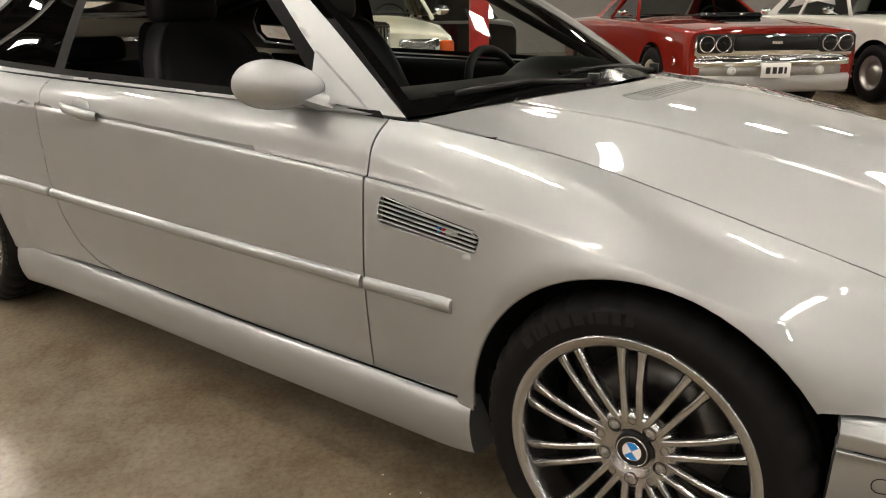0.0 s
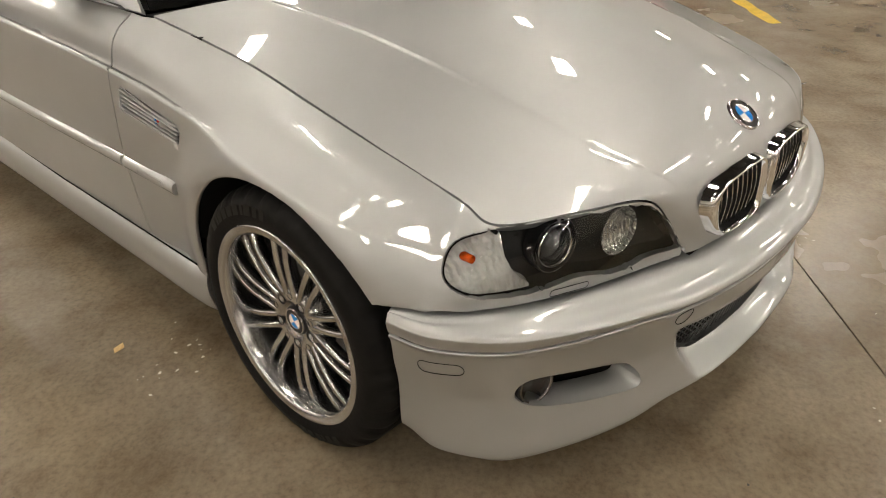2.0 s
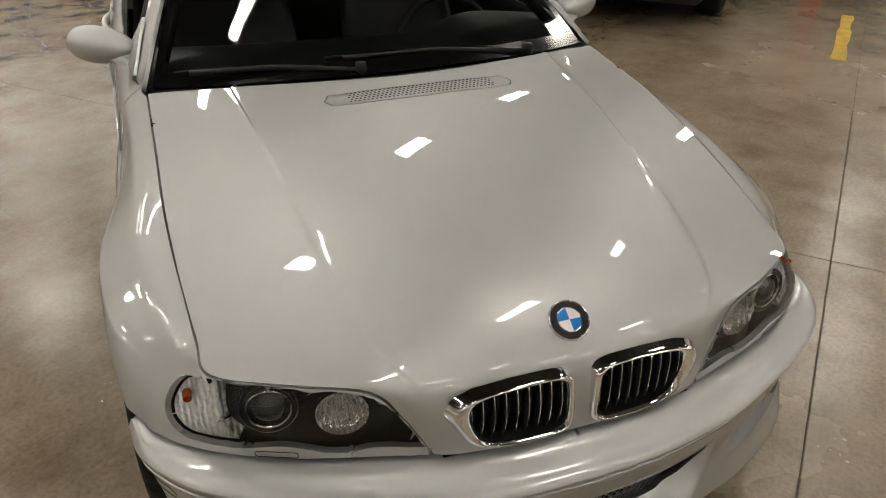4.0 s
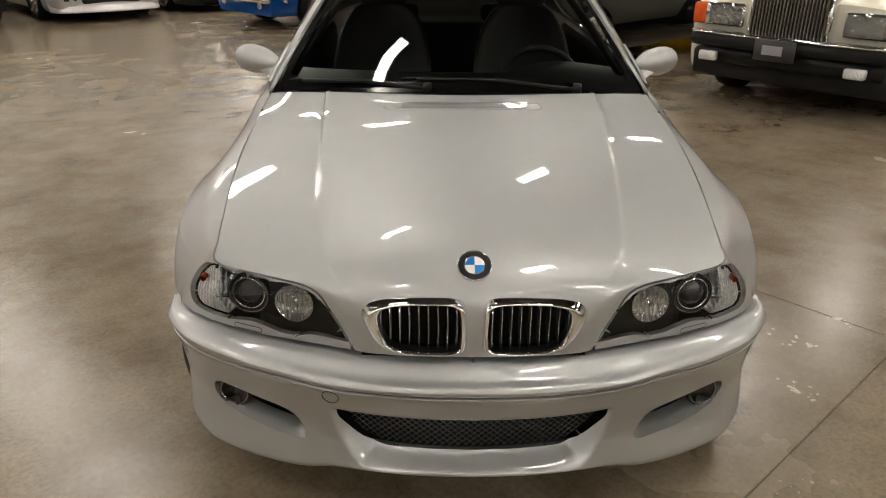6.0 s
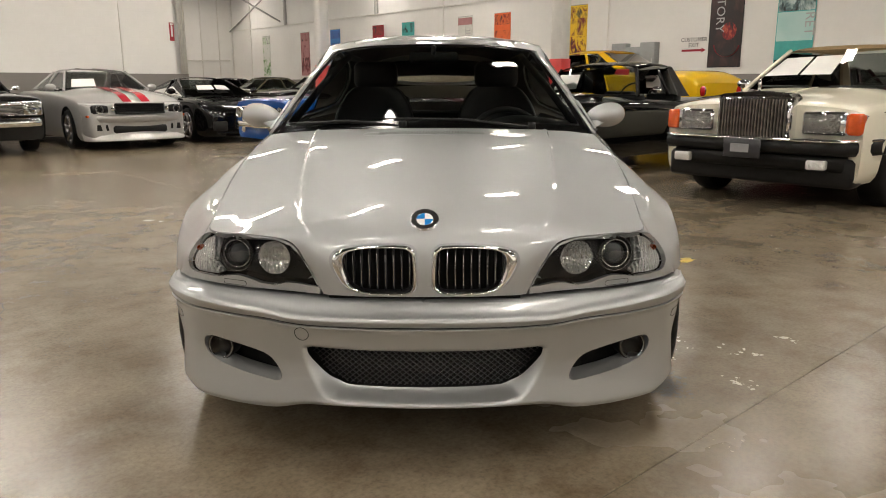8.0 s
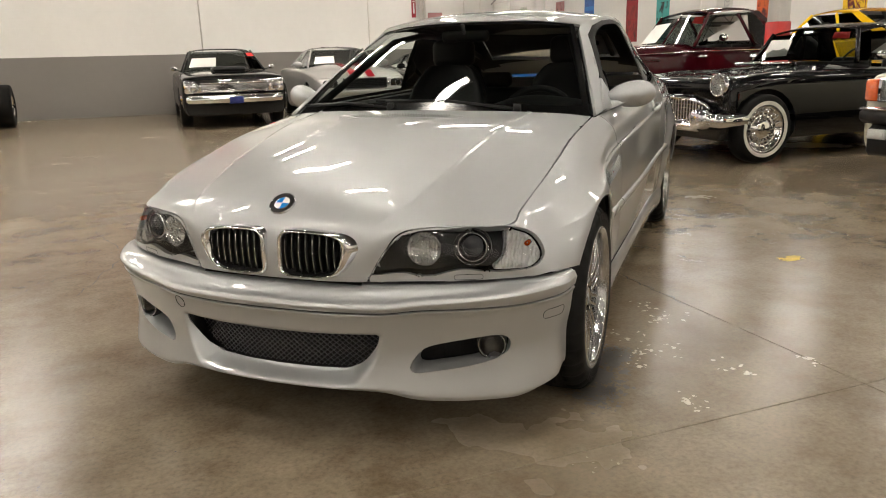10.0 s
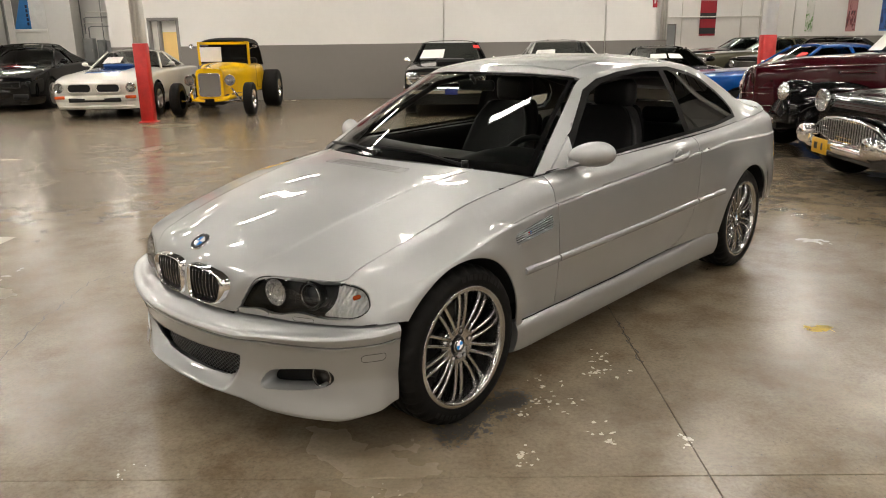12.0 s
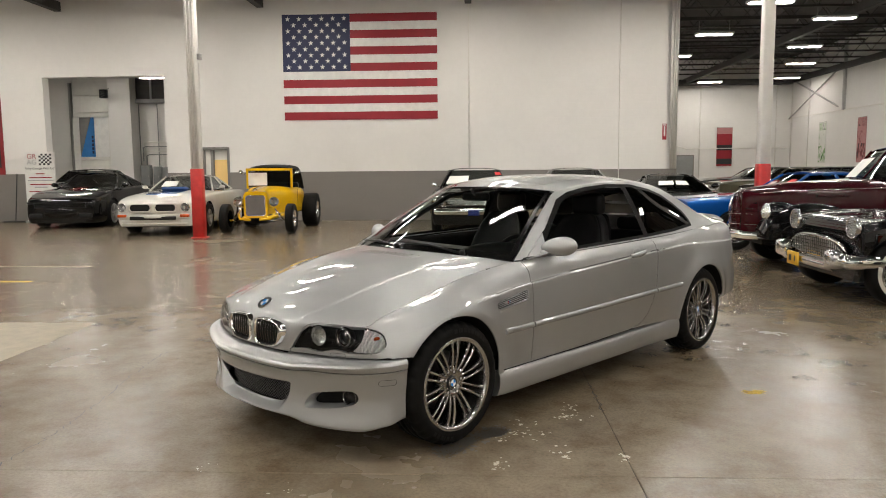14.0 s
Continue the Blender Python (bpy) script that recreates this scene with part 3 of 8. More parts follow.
# round the front corner, under and over the headlamp
for lowp, topp, bulge in (
    ((.798, -.370, .508), (.662, -.375, .686), .012),
    ((.738, -.440, .508), (.650, -.447, .660), .014),
    ((.652, -.502, .508), (.588, -.507, .664), .016),
    ((.525, -.563, .508), (.475, -.562, .663), .014),
    ((.40, -.605, .509), (.392, -.594, .656), .008),
    ((.295, -.638, .511), (.292, -.639, .53), .0),
):
    lo, hi = np.array(lowp), np.array(topp)
    out = np.array([lo[0] - 0.25, lo[1] - 0.15, 0])
    out /= np.linalg.norm(out)
    rows.append([tuple(lo + (hi - lo) * t + out * bulge * math.sin(math.pi * t ** 0.9)) for t in (0, .1, .22, .36, .5, .62, .75, .88, 1)])
flank_g = net(np.array(rows), 9, 4)
for _ in range(18):  # even out the run of the panels along the car
    flank_g[1:-1] = .25 * flank_g[:-2] + .5 * flank_g[1:-1] + .25 * flank_g[2:]
for _ in range(58):  # and more so over the front wheel
    mid = .25 * flank_g[:-2] + .5 * flank_g[1:-1] + .25 * flank_g[2:]
    k = np.clip((flank_g[1:-1, :, 1:2] + .22) / .12, 0, 1) * np.clip((.95 - flank_g[1:-1, :, 1:2]) / .2, 0, 1)
    flank_g[1:-1] += (mid - flank_g[1:-1]) * k
# the wing's upper edge follows the hood's edge with an even gap
hood_edge = spl(HOOD[:, -1], 24)
reach = 13
for i in range(len(flank_g)):
    p = flank_g[i, -1]
    if p[1] > .578:
        continue
    near = hood_edge[np.argmin(np.linalg.norm(hood_edge - p, axis=1))]
    side_out = np.array([p[0], p[1] - .35 if p[1] < -.3 else 0, 0])
    side_out /= np.linalg.norm(side_out)
    move = near + .0018 * side_out - p
    for q in range(reach):
        k = 1 - q / reach
        flank_g[i, -1 - q] += move * k * k * (3 - 2 * k)
for i in range(len(flank_g)):  # the pressed groove along the shoulder
    if .24 < flank_g[i, 18, 1] < 3.0:
        flank_g[i, 18, 0] -= .006 * min(1, (flank_g[i, 18, 1] - .24) / .12, (3.0 - flank_g[i, 18, 1]) / .3)
for wy in (0.0, 2.731):  # flared lips round the wheels, with a hollow behind them
    away = np.hypot(flank_g[..., 1] - wy, flank_g[..., 2] - HUB_Z) - ARCH_R
    flare = .011 * np.exp(-((away - .018) / .042) ** 2) - .006 * np.exp(-((away - .135) / .05) ** 2)
    flank_g[..., 0] += flare * np.clip((.80 - flank_g[..., 2]) / .12, 0, 1) * np.clip((flank_g[..., 1] + .36) / .1, 0, 1)
flank = outward(sheet(flank_g))
SIDE = lambda c: c.y > -0.34
# wheel arches
for wy in (0.0, 2.731):
    arc = [(wy + ARCH_R * math.cos(a), HUB_Z + ARCH_R * math.sin(a)) for a in np.linspace(-0.35, math.pi + 0.35, 34)]
    arc = [(wy + ARCH_R, 0.2)] + arc[3:-3] + [(wy - ARCH_R, 0.2)]
    fs = cut(flank, arc, (1, 2), SIDE if wy == 0 else None)
    bmesh.ops.delete(flank, geom=fs, context="FACES")
bmesh.ops.delete(flank, geom=cut(flank, [(-.9, .1), (-.28, .1), (-.28, .5105), (-.9, .5105)], (1, 2)), context="FACES")
bmesh.ops.delete(flank, geom=[f for f in flank.faces if f.calc_center_median().y > 2.98 and f.calc_center_median().z < .36], context="FACES")
# door
DOOR = [(.652, .24), (.648, .95), (2.02, .95), (2.022, .75), (2.012, .60), (1.975, .48), (1.915, .39), (1.83, .340), (1.70, .320), (1.65, .24)]
door_bm = take(flank, cut(flank, DOOR, (1, 2)))
# side vent in the front wing
VENT = [(.60, .722), (.595, .728), (.36, .690), (.345, .676), (.352, .650), (.365, .645), (.595, .672), (.604, .680)]
vent_f = cut(flank, VENT, (1, 2))
bmesh.ops.delete(flank, geom=vent_f, context="FACES")
# headlamp
LAMP_OUT = [(.744, .566), (.738, .588), (.715, .620), (.685, .643), (.652, .655), (.60, .659), (.54, .6605), (.47, .659), (.42, .654), (.385, .643), (.355, .618),
            (.33, .585), (.305, .540), (.302, .535), (.36, .541), (.400, .541), (.430, .533), (.475, .533), (.51, .543), (.55, .550), (.585, .545), (.62, .538), (.67, .536), (.715, .538), (.736, .550)]
LAMP_OUT = [tuple(p) for p in spl(np.array(LAMP_OUT), 3, closed=True)]
lens_bm = take(flank, cut(flank, LAMP_OUT, (0, 2), lambda c: c.y < -0.25 and c.z > .5))
front_f = [f for f in flank.faces if f.calc_center_median().y < 0.67]
wing_bm = take(flank, front_f)
quarter_bm = flank
# washer cover strip under the lamp stays with the wing
for bm_, nm, lb in ((wing_bm, "front_wing", "flared silver front wing"), (door_bm, "door", ""), (quarter_bm, "rear_wing", "flared silver rear wing")):
    bmesh.ops.remove_doubles(bm_, verts=bm_.verts[:], dist=0.0022)
    rim(outward(bm_), 0.014, 0.0022, lambda c: all(abs(math.hypot(c.y - wy, c.z - HUB_Z) - ARCH_R) > .010 or c.z < .28 for wy in (0.0, 2.731)))
panels = {}
for side, fn in (("l", lambda b: b.copy()), ("r", flip_x)):
    panels[side] = {}
    for bm_, nm in ((wing_bm, "front_wing"), (door_bm, "door"), (quarter_bm, "rear_wing")):
        panels[side][nm] = part(nm, fn(bm_), PAINT, coupe)

hood_bm = outward(sheet(net(mirror_x(HOOD), 6, 5)))
# kidney openings
KID = [(.020, .545), (.022, .628), (.031, .650), (.06, .660), (.15, .659), (.215, .651), (.247, .637), (.258, .61), (.246, .575), (.225, .545), (.19, .527), (.14, .52), (.06, .52), (.035, .526)]
NOSE = lambda c: c.y < -0.56
for s in (1, -1):
    fs = cut(hood_bm, [(s * x, z) for x, z in KID], (0, 2), NOSE)
    bmesh.ops.delete(hood_bm, geom=fs, context="FACES")
# air outlet at the rear edge of the hood
OUTLET = [(-.265, .262), (-.25, .232), (-.20, .222), (0, .214), (.20, .222), (.25, .232), (.265, .262), (.25, .298), (.20, .292), (0, .284), (-.20, .292), (-.25, .298)]
fs = cut(hood_bm, OUTLET, (0, 1), lambda c: c.y > 0.1)
grille_bm = take(hood_bm, fs)
bmesh.ops.remove_doubles(hood_bm, verts=hood_bm.verts[:], dist=0.002)
part("hood", rim(hood_bm, 0.02), PAINT, coupe, "silver hood with a raised centre dome")
part("hood_outlet", rim(grille_bm, 0.004, 0.002), PAINT, coupe, "perforated silver air outlet")

# front bumper: a skin along the plan line, its offsets and heights given from the middle to the corner
PLAN = np.array([(.822, -.332), (.797, -.425), (.712, -.525), (.575, -.607), (.43, -.668), (.29, -.710), (.145, -.736), (0, -.744)])
plan = spl(PLAN, 24)[::-1]
tang = np.gradient(plan, axis=0)
outw = np.stack([-tang[:, 1], tang[:, 0]], 1)
outw /= np.linalg.norm(outw, axis=1)[:, None]
if outw[0, 1] > 0:
    outw = -outw
KX = [0, .145, .29, .36, .40, .43, .50, .575, .712, .797, .822]
along = np.where(plan[:, 1] > -.44, .797 + (plan[:, 1] + .425) * .27, plan[:, 0])


def run(*v):
    """Values at the key columns, or at middle, side, corner and end, eased along the plan line."""
    a = np.interp(along, KX, v if len(v) == 11 else [v[0]] * 3 + [(v[0] + v[1]) / 2] + [v[1]] * 5 + [v[2], v[3]])
    pad = np.concatenate([a[12:0:-1], a, np.full(12, a[-1])])
    return np.convolve(pad, np.hanning(25)[1:-1] / np.hanning(25).sum(), "same")[12:-12]


BOT = run(.206, .206, .203, .199, .185, .175, .170, .166, .164, .185, .203)
CREASE = run(.443, .442, .439, .439, .441, .448, .448, .447, .449, .455, .457)
RIDGE = run(.468, .466, .463, .462, .465, .472, .474, .476, .484, .490, .491)
LEVELS = [
    (run(-.12, -.13, -.14, -.14), BOT + .03), (run(-.05, -.055, -.075, -.085), BOT + .003), (run(-.014, -.016, -.034, -.055), BOT),
    (run(-.004, -.011, -.018, -.036), BOT + .005), (run(.000, -.008, -.015, -.031), BOT + .012), (run(-.004, -.0095, -.016, -.029), BOT + .026),
    (run(-.008, -.0135, -.018, -.028), BOT + .045), (run(-.011, -.019, -.020, -.028), BOT + .070), (run(-.012, -.0235, -.022, -.028), BOT * .5 + .185),
    (run(-.012, -.027, -.024, -.027), BOT * .15 + .286), (run(-.012, -.023, -.021, -.023), run(.345, .345, .345, .345)), (run(-.011, -.016, -.015, -.014), run(.385, .385, .385, .385)),
    (run(-.005, -.007, -.007, -.008), CREASE - .022), (run(.0015, .0015, .001, -.001), CREASE - .006), (run(.002, .002, .0015, -.001), CREASE - .002),
    (run(-.007, -.007, -.007, -.008), CREASE + .0008), (run(.002, .003, .002, -.001), CREASE + .0045), (run(.012, .013, .009, .005), RIDGE - .006),
    (run(.0105, .0115, .007, .003), RIDGE + .001), (run(.003, .003, .002, .000), RIDGE + .008), (run(-.018, -.016, -.006, -.003), RIDGE + .014),
    (run(-.046, -.034, -.014, -.006), run(.498, .501, .504, .504)), (run(-.074, -.056, -.022, -.012), run(.504, .506, .507, .5075)), (run(-.106, -.088, -.050, -.035), run(.504, .505, .5065, .507)),
]
SMILE = [(.3465, .366), (.342, .339), (.330, .300), (.310, .264), (.286, .234), (.254, .216), (.156, .208), (0, .2065)]
smile_edge = spl(np.array(SMILE + [(-x, z) for x, z in SMILE[-2::-1]]), 8)
smile_line = spl(np.array(SMILE + [(-x, z) for x, z in SMILE[-2::-1]]), 120)


def into_smile(x, z):
    """How far the skin falls back round the lower intake."""
    if z > .366 or not inside([tuple(p) for p in smile_edge], x, z):
        return 0.0
    k = min(1.0, np.min(np.hypot(smile_line[:, 0] - x, smile_line[:, 1] - z)) / .042)
    return .054 * k * k * (3 - 2 * k) * .6 + .054 * k * .4


skin = spl(np.array([[(p[0] + n[0] * o, p[1] + n[1] * o, z) for p, n, o, z in zip(plan, outw, off, zs)] for off, zs in LEVELS]), 4)
for row in skin:
    for q, p in enumerate(row):
        d = into_smile(p[0], p[2])
        if d:
            p[:2] -= outw[q] * d
bumper_bm = outward(sheet(mirror_x(skin)), (0, 0, .3))
FOG = [(.415, .272), (.428, .300), (.455, .328), (.50, .342), (.59, .355), (.645, .359), (.668, .350), (.676, .33), (.668, .305), (.635, .284), (.56, .268), (.48, .259), (.428, .256)]
INTAKE = [(.334, .366), (.329, .344), (.302, .306), (.274, .277), (.246, .261), (.215, .2515), (.12, .2495), (0, .249)]
INTAKE = [tuple(p) for p in spl(np.array(INTAKE), 3)]
INTAKE = INTAKE + [(-x, z) for x, z in INTAKE[-2::-1]] + [(-.2, .370), (0, .371), (.2, .370)]
FRONT = lambda c: c.y < -0.3 and c.z < .44
FOG = [tuple(p) for p in spl(np.array(FOG), 3, closed=True)]
BUMP_OLD = BVHTree.FromBMesh(bumper_bm)
for poly in (FOG, [(-x, z) for x, z in FOG], INTAKE):
    fs = cut(bumper_bm, poly, (0, 2), FRONT)
    bmesh.ops.delete(bumper_bm, geom=[f for f in fs if f.calc_center_median().z > .2], context="FACES")
bmesh.ops.remove_doubles(bumper_bm, verts=bumper_bm.verts[:], dist=0.0006)
rim(bumper_bm, 0.022, 0.0)
# a thin black tube in the crease, standing for the groove's shade
shade_line = [(p[0] + n[0] * -.0028, p[1] + n[1] * -.0028, z + .0012) for p, n, z in zip(plan, outw, CREASE)][:-6]
part("groove_shade", tube(bmesh.new(), [(-x, y, z) for x, y, z in shade_line[:0:-1]] + shade_line, .0009, 5), TRIM, coupe, "thin black line painting the shade in the bumper groove")
part("front_bumper", bumper_bm, PAINT, coupe, "silver front bumper with a deep lower lip and wide mesh intake")

# sills
SILL = np.array([[(.775, y, .300 + (.012 if y > 1.2 else 0)), (.800, y, .297), (.812, y, .286), (.820, y, .262), (.819, y, .225), (.806, y, .178), (.782, y, .152), (.70, y, .15)]
                 for y in (.368, .45, .7, 1.2, 1.8, 2.15, 2.37)])
SILL[0, :, 0] -= .012
SILL[-1, :, 0] += .020
SILL[-2, :, 0] += .006
SILL[-2:, :3, 2] += .012
for s in (1, -1):
    part("sill_seam", tube(bmesh.new(), [(s * (.808 + (.008 if y > 2 else 0)), y, .302 + (.014 if y > 1.5 else .002)) for y in (.40, .7, 1.2, 1.6, 2.0, 2.3)], .0026, 6), TRIM, coupe)
sill_bm = rim(outward(sheet(net(SILL, 4, 4)), (0, 1.3, .25)), 0.02, 0)
part("sill", sill_bm.copy(), PAINT, coupe)
for s in (1, -1):
    for e, d in ((0, .003), (-1, -.003)):
        part("sill_end", filled([(s * p[0], p[1] + d, p[2]) for p in SILL[e]], .004, (0, 1, 0)), PAINT, coupe, smooth=False)
part("sill", flip_x(sill_bm), PAINT, coupe)

# roof, pillars and rear deck
G = np.array([
    [(0, 1.12, 1.292), (.25, 1.15, 1.288), (.495, 1.245, 1.266), (.53, 1.175, 1.228), (.625, .88, 1.06), (.715, .60, .886)],
    [(0, 1.42, 1.347), (.27, 1.42, 1.340), (.530, 1.42, 1.302), (.575, 1.37, 1.262), (.672, 1.17, 1.09), (.762, .95, .897)],
    [(0, 1.80, 1.366), (.28, 1.80, 1.359), (.545, 1.76, 1.322), (.592, 1.73, 1.287), (.690, 1.6, 1.10), (.768, 1.45, .906)],
    [(0, 2.15, 1.358), (.28, 2.15, 1.351), (.542, 2.12, 1.316), (.59, 2.10, 1.282), (.690, 2.05, 1.10), (.770, 1.98, .915)],
    [(0, 2.50, 1.322), (.27, 2.50, 1.315), (.530, 2.45, 1.278), (.575, 2.44, 1.244), (.680, 2.42, 1.08), (.765, 2.40, .922)],
    [(0, 2.76, 1.262), (.27, 2.76, 1.255), (.520, 2.74, 1.205), (.57, 2.74, 1.17), (.66, 2.75, 1.06), (.755, 2.72, .934)],
    [(0, 3.06, 1.125), (.28, 3.06, 1.118), (.535, 3.05, 1.085), (.59, 3.05, 1.06), (.65, 3.06, 1.01), (.738, 3.03, .944)],
    [(0, 3.30, 1.005), (.28, 3.30, 1.003), (.50, 3.30, .997), (.58, 3.31, .988), (.64, 3.31, .975), (.702, 3.29, .953)],
    [(0, 3.48, .985), (.28, 3.48, .984), (.48, 3.48, .978), (.56, 3.48, .972), (.60, 3.47, .966), (.66, 3.45, .953)],
    [(0, 3.655, 1.005), (.28, 3.65, 1.004), (.46, 3.64, .996), (.53, 3.63, .985), (.57, 3.62, .965), (.602, 3.615, .946)],
])
top_bm = outward(sheet(net(mirror_x(G), 6, 5)))
WIN = [(.76, .905), (1.0, 1.075), (1.20, 1.213), (1.32, 1.258), (1.50, 1.285), (1.75, 1.299), (2.05, 1.292), (2.32, 1.252), (2.50, 1.205), (2.64, 1.135), (2.725, 1.07), (2.755, 1.01), (2.735, .962), (2.4, .938), (1.9, .925), (1.3, .914)]
WIN_IN = [(.84, .922), (1.03, 1.068), (1.22, 1.198), (1.34, 1.240), (1.50, 1.265), (1.75, 1.279), (2.05, 1.272), (2.31, 1.233), (2.48, 1.188), (2.615, 1.122), (2.695, 1.06), (2.725, 1.01), (2.710, .980), (2.4, .956), (1.9, .943), (1.3, .932)]
for s in (1, -1):
    side = (lambda c: c.x > .3) if s > 0 else (lambda c: c.x < -.3)
    win = take(top_bm, cut(top_bm, WIN, (1, 2), side))
    gl = take(win, cut(win, WIN_IN, (1, 2)))
    bar = take(gl, cut(gl, [(1.975, .9), (2.035, .9), (1.965, 1.33), (1.905, 1.33)], (1, 2)))
    rear = take(gl, [f for f in gl.faces if f.calc_center_median().y > 1.95])
    for b, nm, mt, lb in ((win, "window_trim", TRIM, "black window surround"), (bar, "window_trim", TRIM, "black pillar trim"), (rear, "quarter_window", TINT, "dark tinted rear side glass")):
        part(nm, outward(b), mt, coupe, lb)
    gl.free()
REARWIN = [(-.47, 3.02), (-.44, 2.62), (-.2, 2.57), (0, 2.56), (.2, 2.57), (.44, 2.62), (.47, 3.02), (.2, 3.1), (0, 3.11), (-.2, 3.1)]
part("rear_window", outward(take(top_bm, cut(top_bm, REARWIN, (0, 1)))), TINT, coupe, "dark tinted rear window")
ROOFP = [(-.42, 1.33), (-.40, 1.28), (0, 1.25), (.40, 1.28), (.42, 1.33), (.42, 1.72), (-.42, 1.72)]
sun_bm = take(top_bm, cut(top_bm, ROOFP, (0, 1)))
part("sunroof", rim(sun_bm, 0.01, 0.004), PAINT, coupe)
lining = top_bm.copy()
bmesh.ops.delete(lining, geom=[f for f in lining.faces if f.calc_center_median().y > 3.12], context="FACES")
lining.normal_update()
for v in lining.verts:
    v.co -= v.normal * .016
part("headliner", lining, BLACK, coupe, "black cloth headliner and pillar trim")
part("roof", rim(top_bm, 0.012, 0.0015), PAINT, coupe, "silver roof with pillars running into the tail")

# tail
TAIL = np.array([[(x * (.89 if z > .7 else .93 if z > .63 else 1.0), y, z) for z, k in ((.955, 0), (.90, .012), (.78, .03), (.66, .06), (.60, .075), (.48, .07), (.42, .05), (.365, .0)) for x, y in [(xx, yy + k)]]
                 for xx, yy in ((0, 3.66), (.25, 3.65), (.45, 3.635), (.58, 3.61), (.64, 3.58), (.69, 3.50), (.76, 3.38))])
tail_bm = outward(sheet(net(mirror_x(TAIL.transpose(1, 0, 2)), 4, 4)))
part("rear_bumper", tail_bm, PAINT, coupe)

# windscreen
low = np.array([(0, .415, .918), (.25, .44, .913), (.48, .51, .900), (.688, .615, .884)])
upp = np.array([(0, 1.118, 1.288), (.17, 1.128, 1.286), (.34, 1.165, 1.281), (.492, 1.238, 1.264)])
ws = []
for t in (0, .33, .67, 1):
    q = low * (1 - t) + upp * t
    q[:, 2] += .022 * math.sin(math.pi * t)
    ws.append(q)
ws_g = net(mirror_x(np.array(ws)), 10, 8)
ws_bm = outward(sheet(ws_g))
nr, nc = ws_g.shape[:2]
frit = []
ws_bm.faces.ensure_lookup_table()
for i in range(nr - 1):
    for j in range(nc - 1):
        if i < 2 or i >= nr - 2 or j < 1 or j >= nc - 2:
            frit.append(ws_bm.faces[i * (nc - 1) + j])
frit_bm = take(ws_bm, frit)
part("windscreen", ws_bm, GLASS, coupe, "clear laminated windscreen")
part("windscreen_border", frit_bm, FRIT, coupe, "black printed border")
cowl = np.array([[(0, .34, .895), (.2, .365, .893), (.46, .44, .885), (.665, .55, .87)], [(0, .43, .905), (.25, .455, .90), (.48, .525, .888), (.70, .64, .874)]])
part("cowl", outward(sheet(net(mirror_x(cowl), 3, 5))), BLACK, coupe, "black plastic scuttle")

# ---- the coupe's fittings ----
def tree(*obs):
    vs, fs = [], []
    for o in obs:
        k = len(vs)
        vs += [v.co.copy() for v in o.data.vertices]
        fs += [[i + k for i in p.vertices] for p in o.data.polygons]
    return BVHTree.FromPolygons(vs, fs)


SIDE_T = tree(*panels["l"].values())
HOOD_T = tree(next(o for o in coupe.children if o.name == "hood"))
BUMP_T = tree(next(o for o in coupe.children if o.name == "front_bumper"))


def on_side(y, z):
    hit = SIDE_T.ray_cast(Vector((2, y, z)), Vector((-1, 0, 0)))
    return hit[0].x if hit[0] else 0.82


def on_hood(x, y):
    hit = HOOD_T.ray_cast(Vector((x, y, 3)), Vector((0, 0, -1)))
    return (hit[0].z, hit[1] if hit[1].z > 0 else -hit[1]) if hit[0] else (0.8, Vector((0, 0, 1)))


def on_nose(t, x, z, miss=-0.66):
    hit = t.ray_cast(Vector((x, -3, z)), Vector((0, 1, 0)))
    return hit[0].y if hit[0] and hit[0].y < -0.25 else miss


def both(name, bm, material, parent=coupe, label=""):
    """The part on the left side of the car, and its mirror image."""
    b2 = flip_x(bm)
    return part(name, bm, material, parent, label), part(name, b2, material, parent, label)


# rolled lips round the wheel arches
for wy in (0.0, 2.731):
    lip = []
    for a in np.linspace(-.05, math.pi + (.05 if wy else -.62), 40):
        y, z = wy + (ARCH_R + .001) * math.cos(a), HUB_Z + (ARCH_R + .001) * math.sin(a)
        x = on_side(wy + (ARCH_R + .014) * math.cos(a), HUB_Z + (ARCH_R + .014) * math.sin(a))
        lip.append((x - .0055, y, z))
    both("arch_lip", tube(bmesh.new(), lip, .0055, 6), PAINT)
# wheels, hub outwards along +x
def tyre_bm(width=0.225, R=TYRE_R):
    h = width / 2
    prof = [(h - .012, .226), (h - .002, .234), (h + .004, .25), (h + .007, .270), (h + .003, .290), (h - .008, .304), (h - .020, R - .006), (h - .032, R - .001),
            (h - .045, R), (h - .062, R), (h - .064, R - .007), (h - .072, R - .007), (h - .074, R), (.006, R + .001), (.004, R - .007), (-.004, R - .007), (-.006, R + .001),
            (-h + .074, R), (-h + .072, R - .007), (-h + .064, R - .007), (-h + .062, R), (-h + .032, R - .001), (-h + .008, .304), (-h - .005, .27), (-h + .01, .226)]
    bm = bmesh.new()
    n = 160
    rings = []
    for k, (x, r) in enumerate(prof):
        ring = []
        for i, a in enumerate(np.linspace(0, 2 * math.pi, n, endpoint=False)):
            rr = r
            if k in (5, 6, 7, 8, 9, 20, 21, 22) and i % 5 == 0:
                rr -= .008
            ring.append(bm.verts.new((x, rr * math.cos(a), rr * math.sin(a))))
        rings.append(ring)
    for a, b in zip(rings, rings[1:]):
        for j in range(n):
            bm.faces.new((a[j], b[j], b[(j + 1) % n], a[(j + 1) % n]))
    return bm


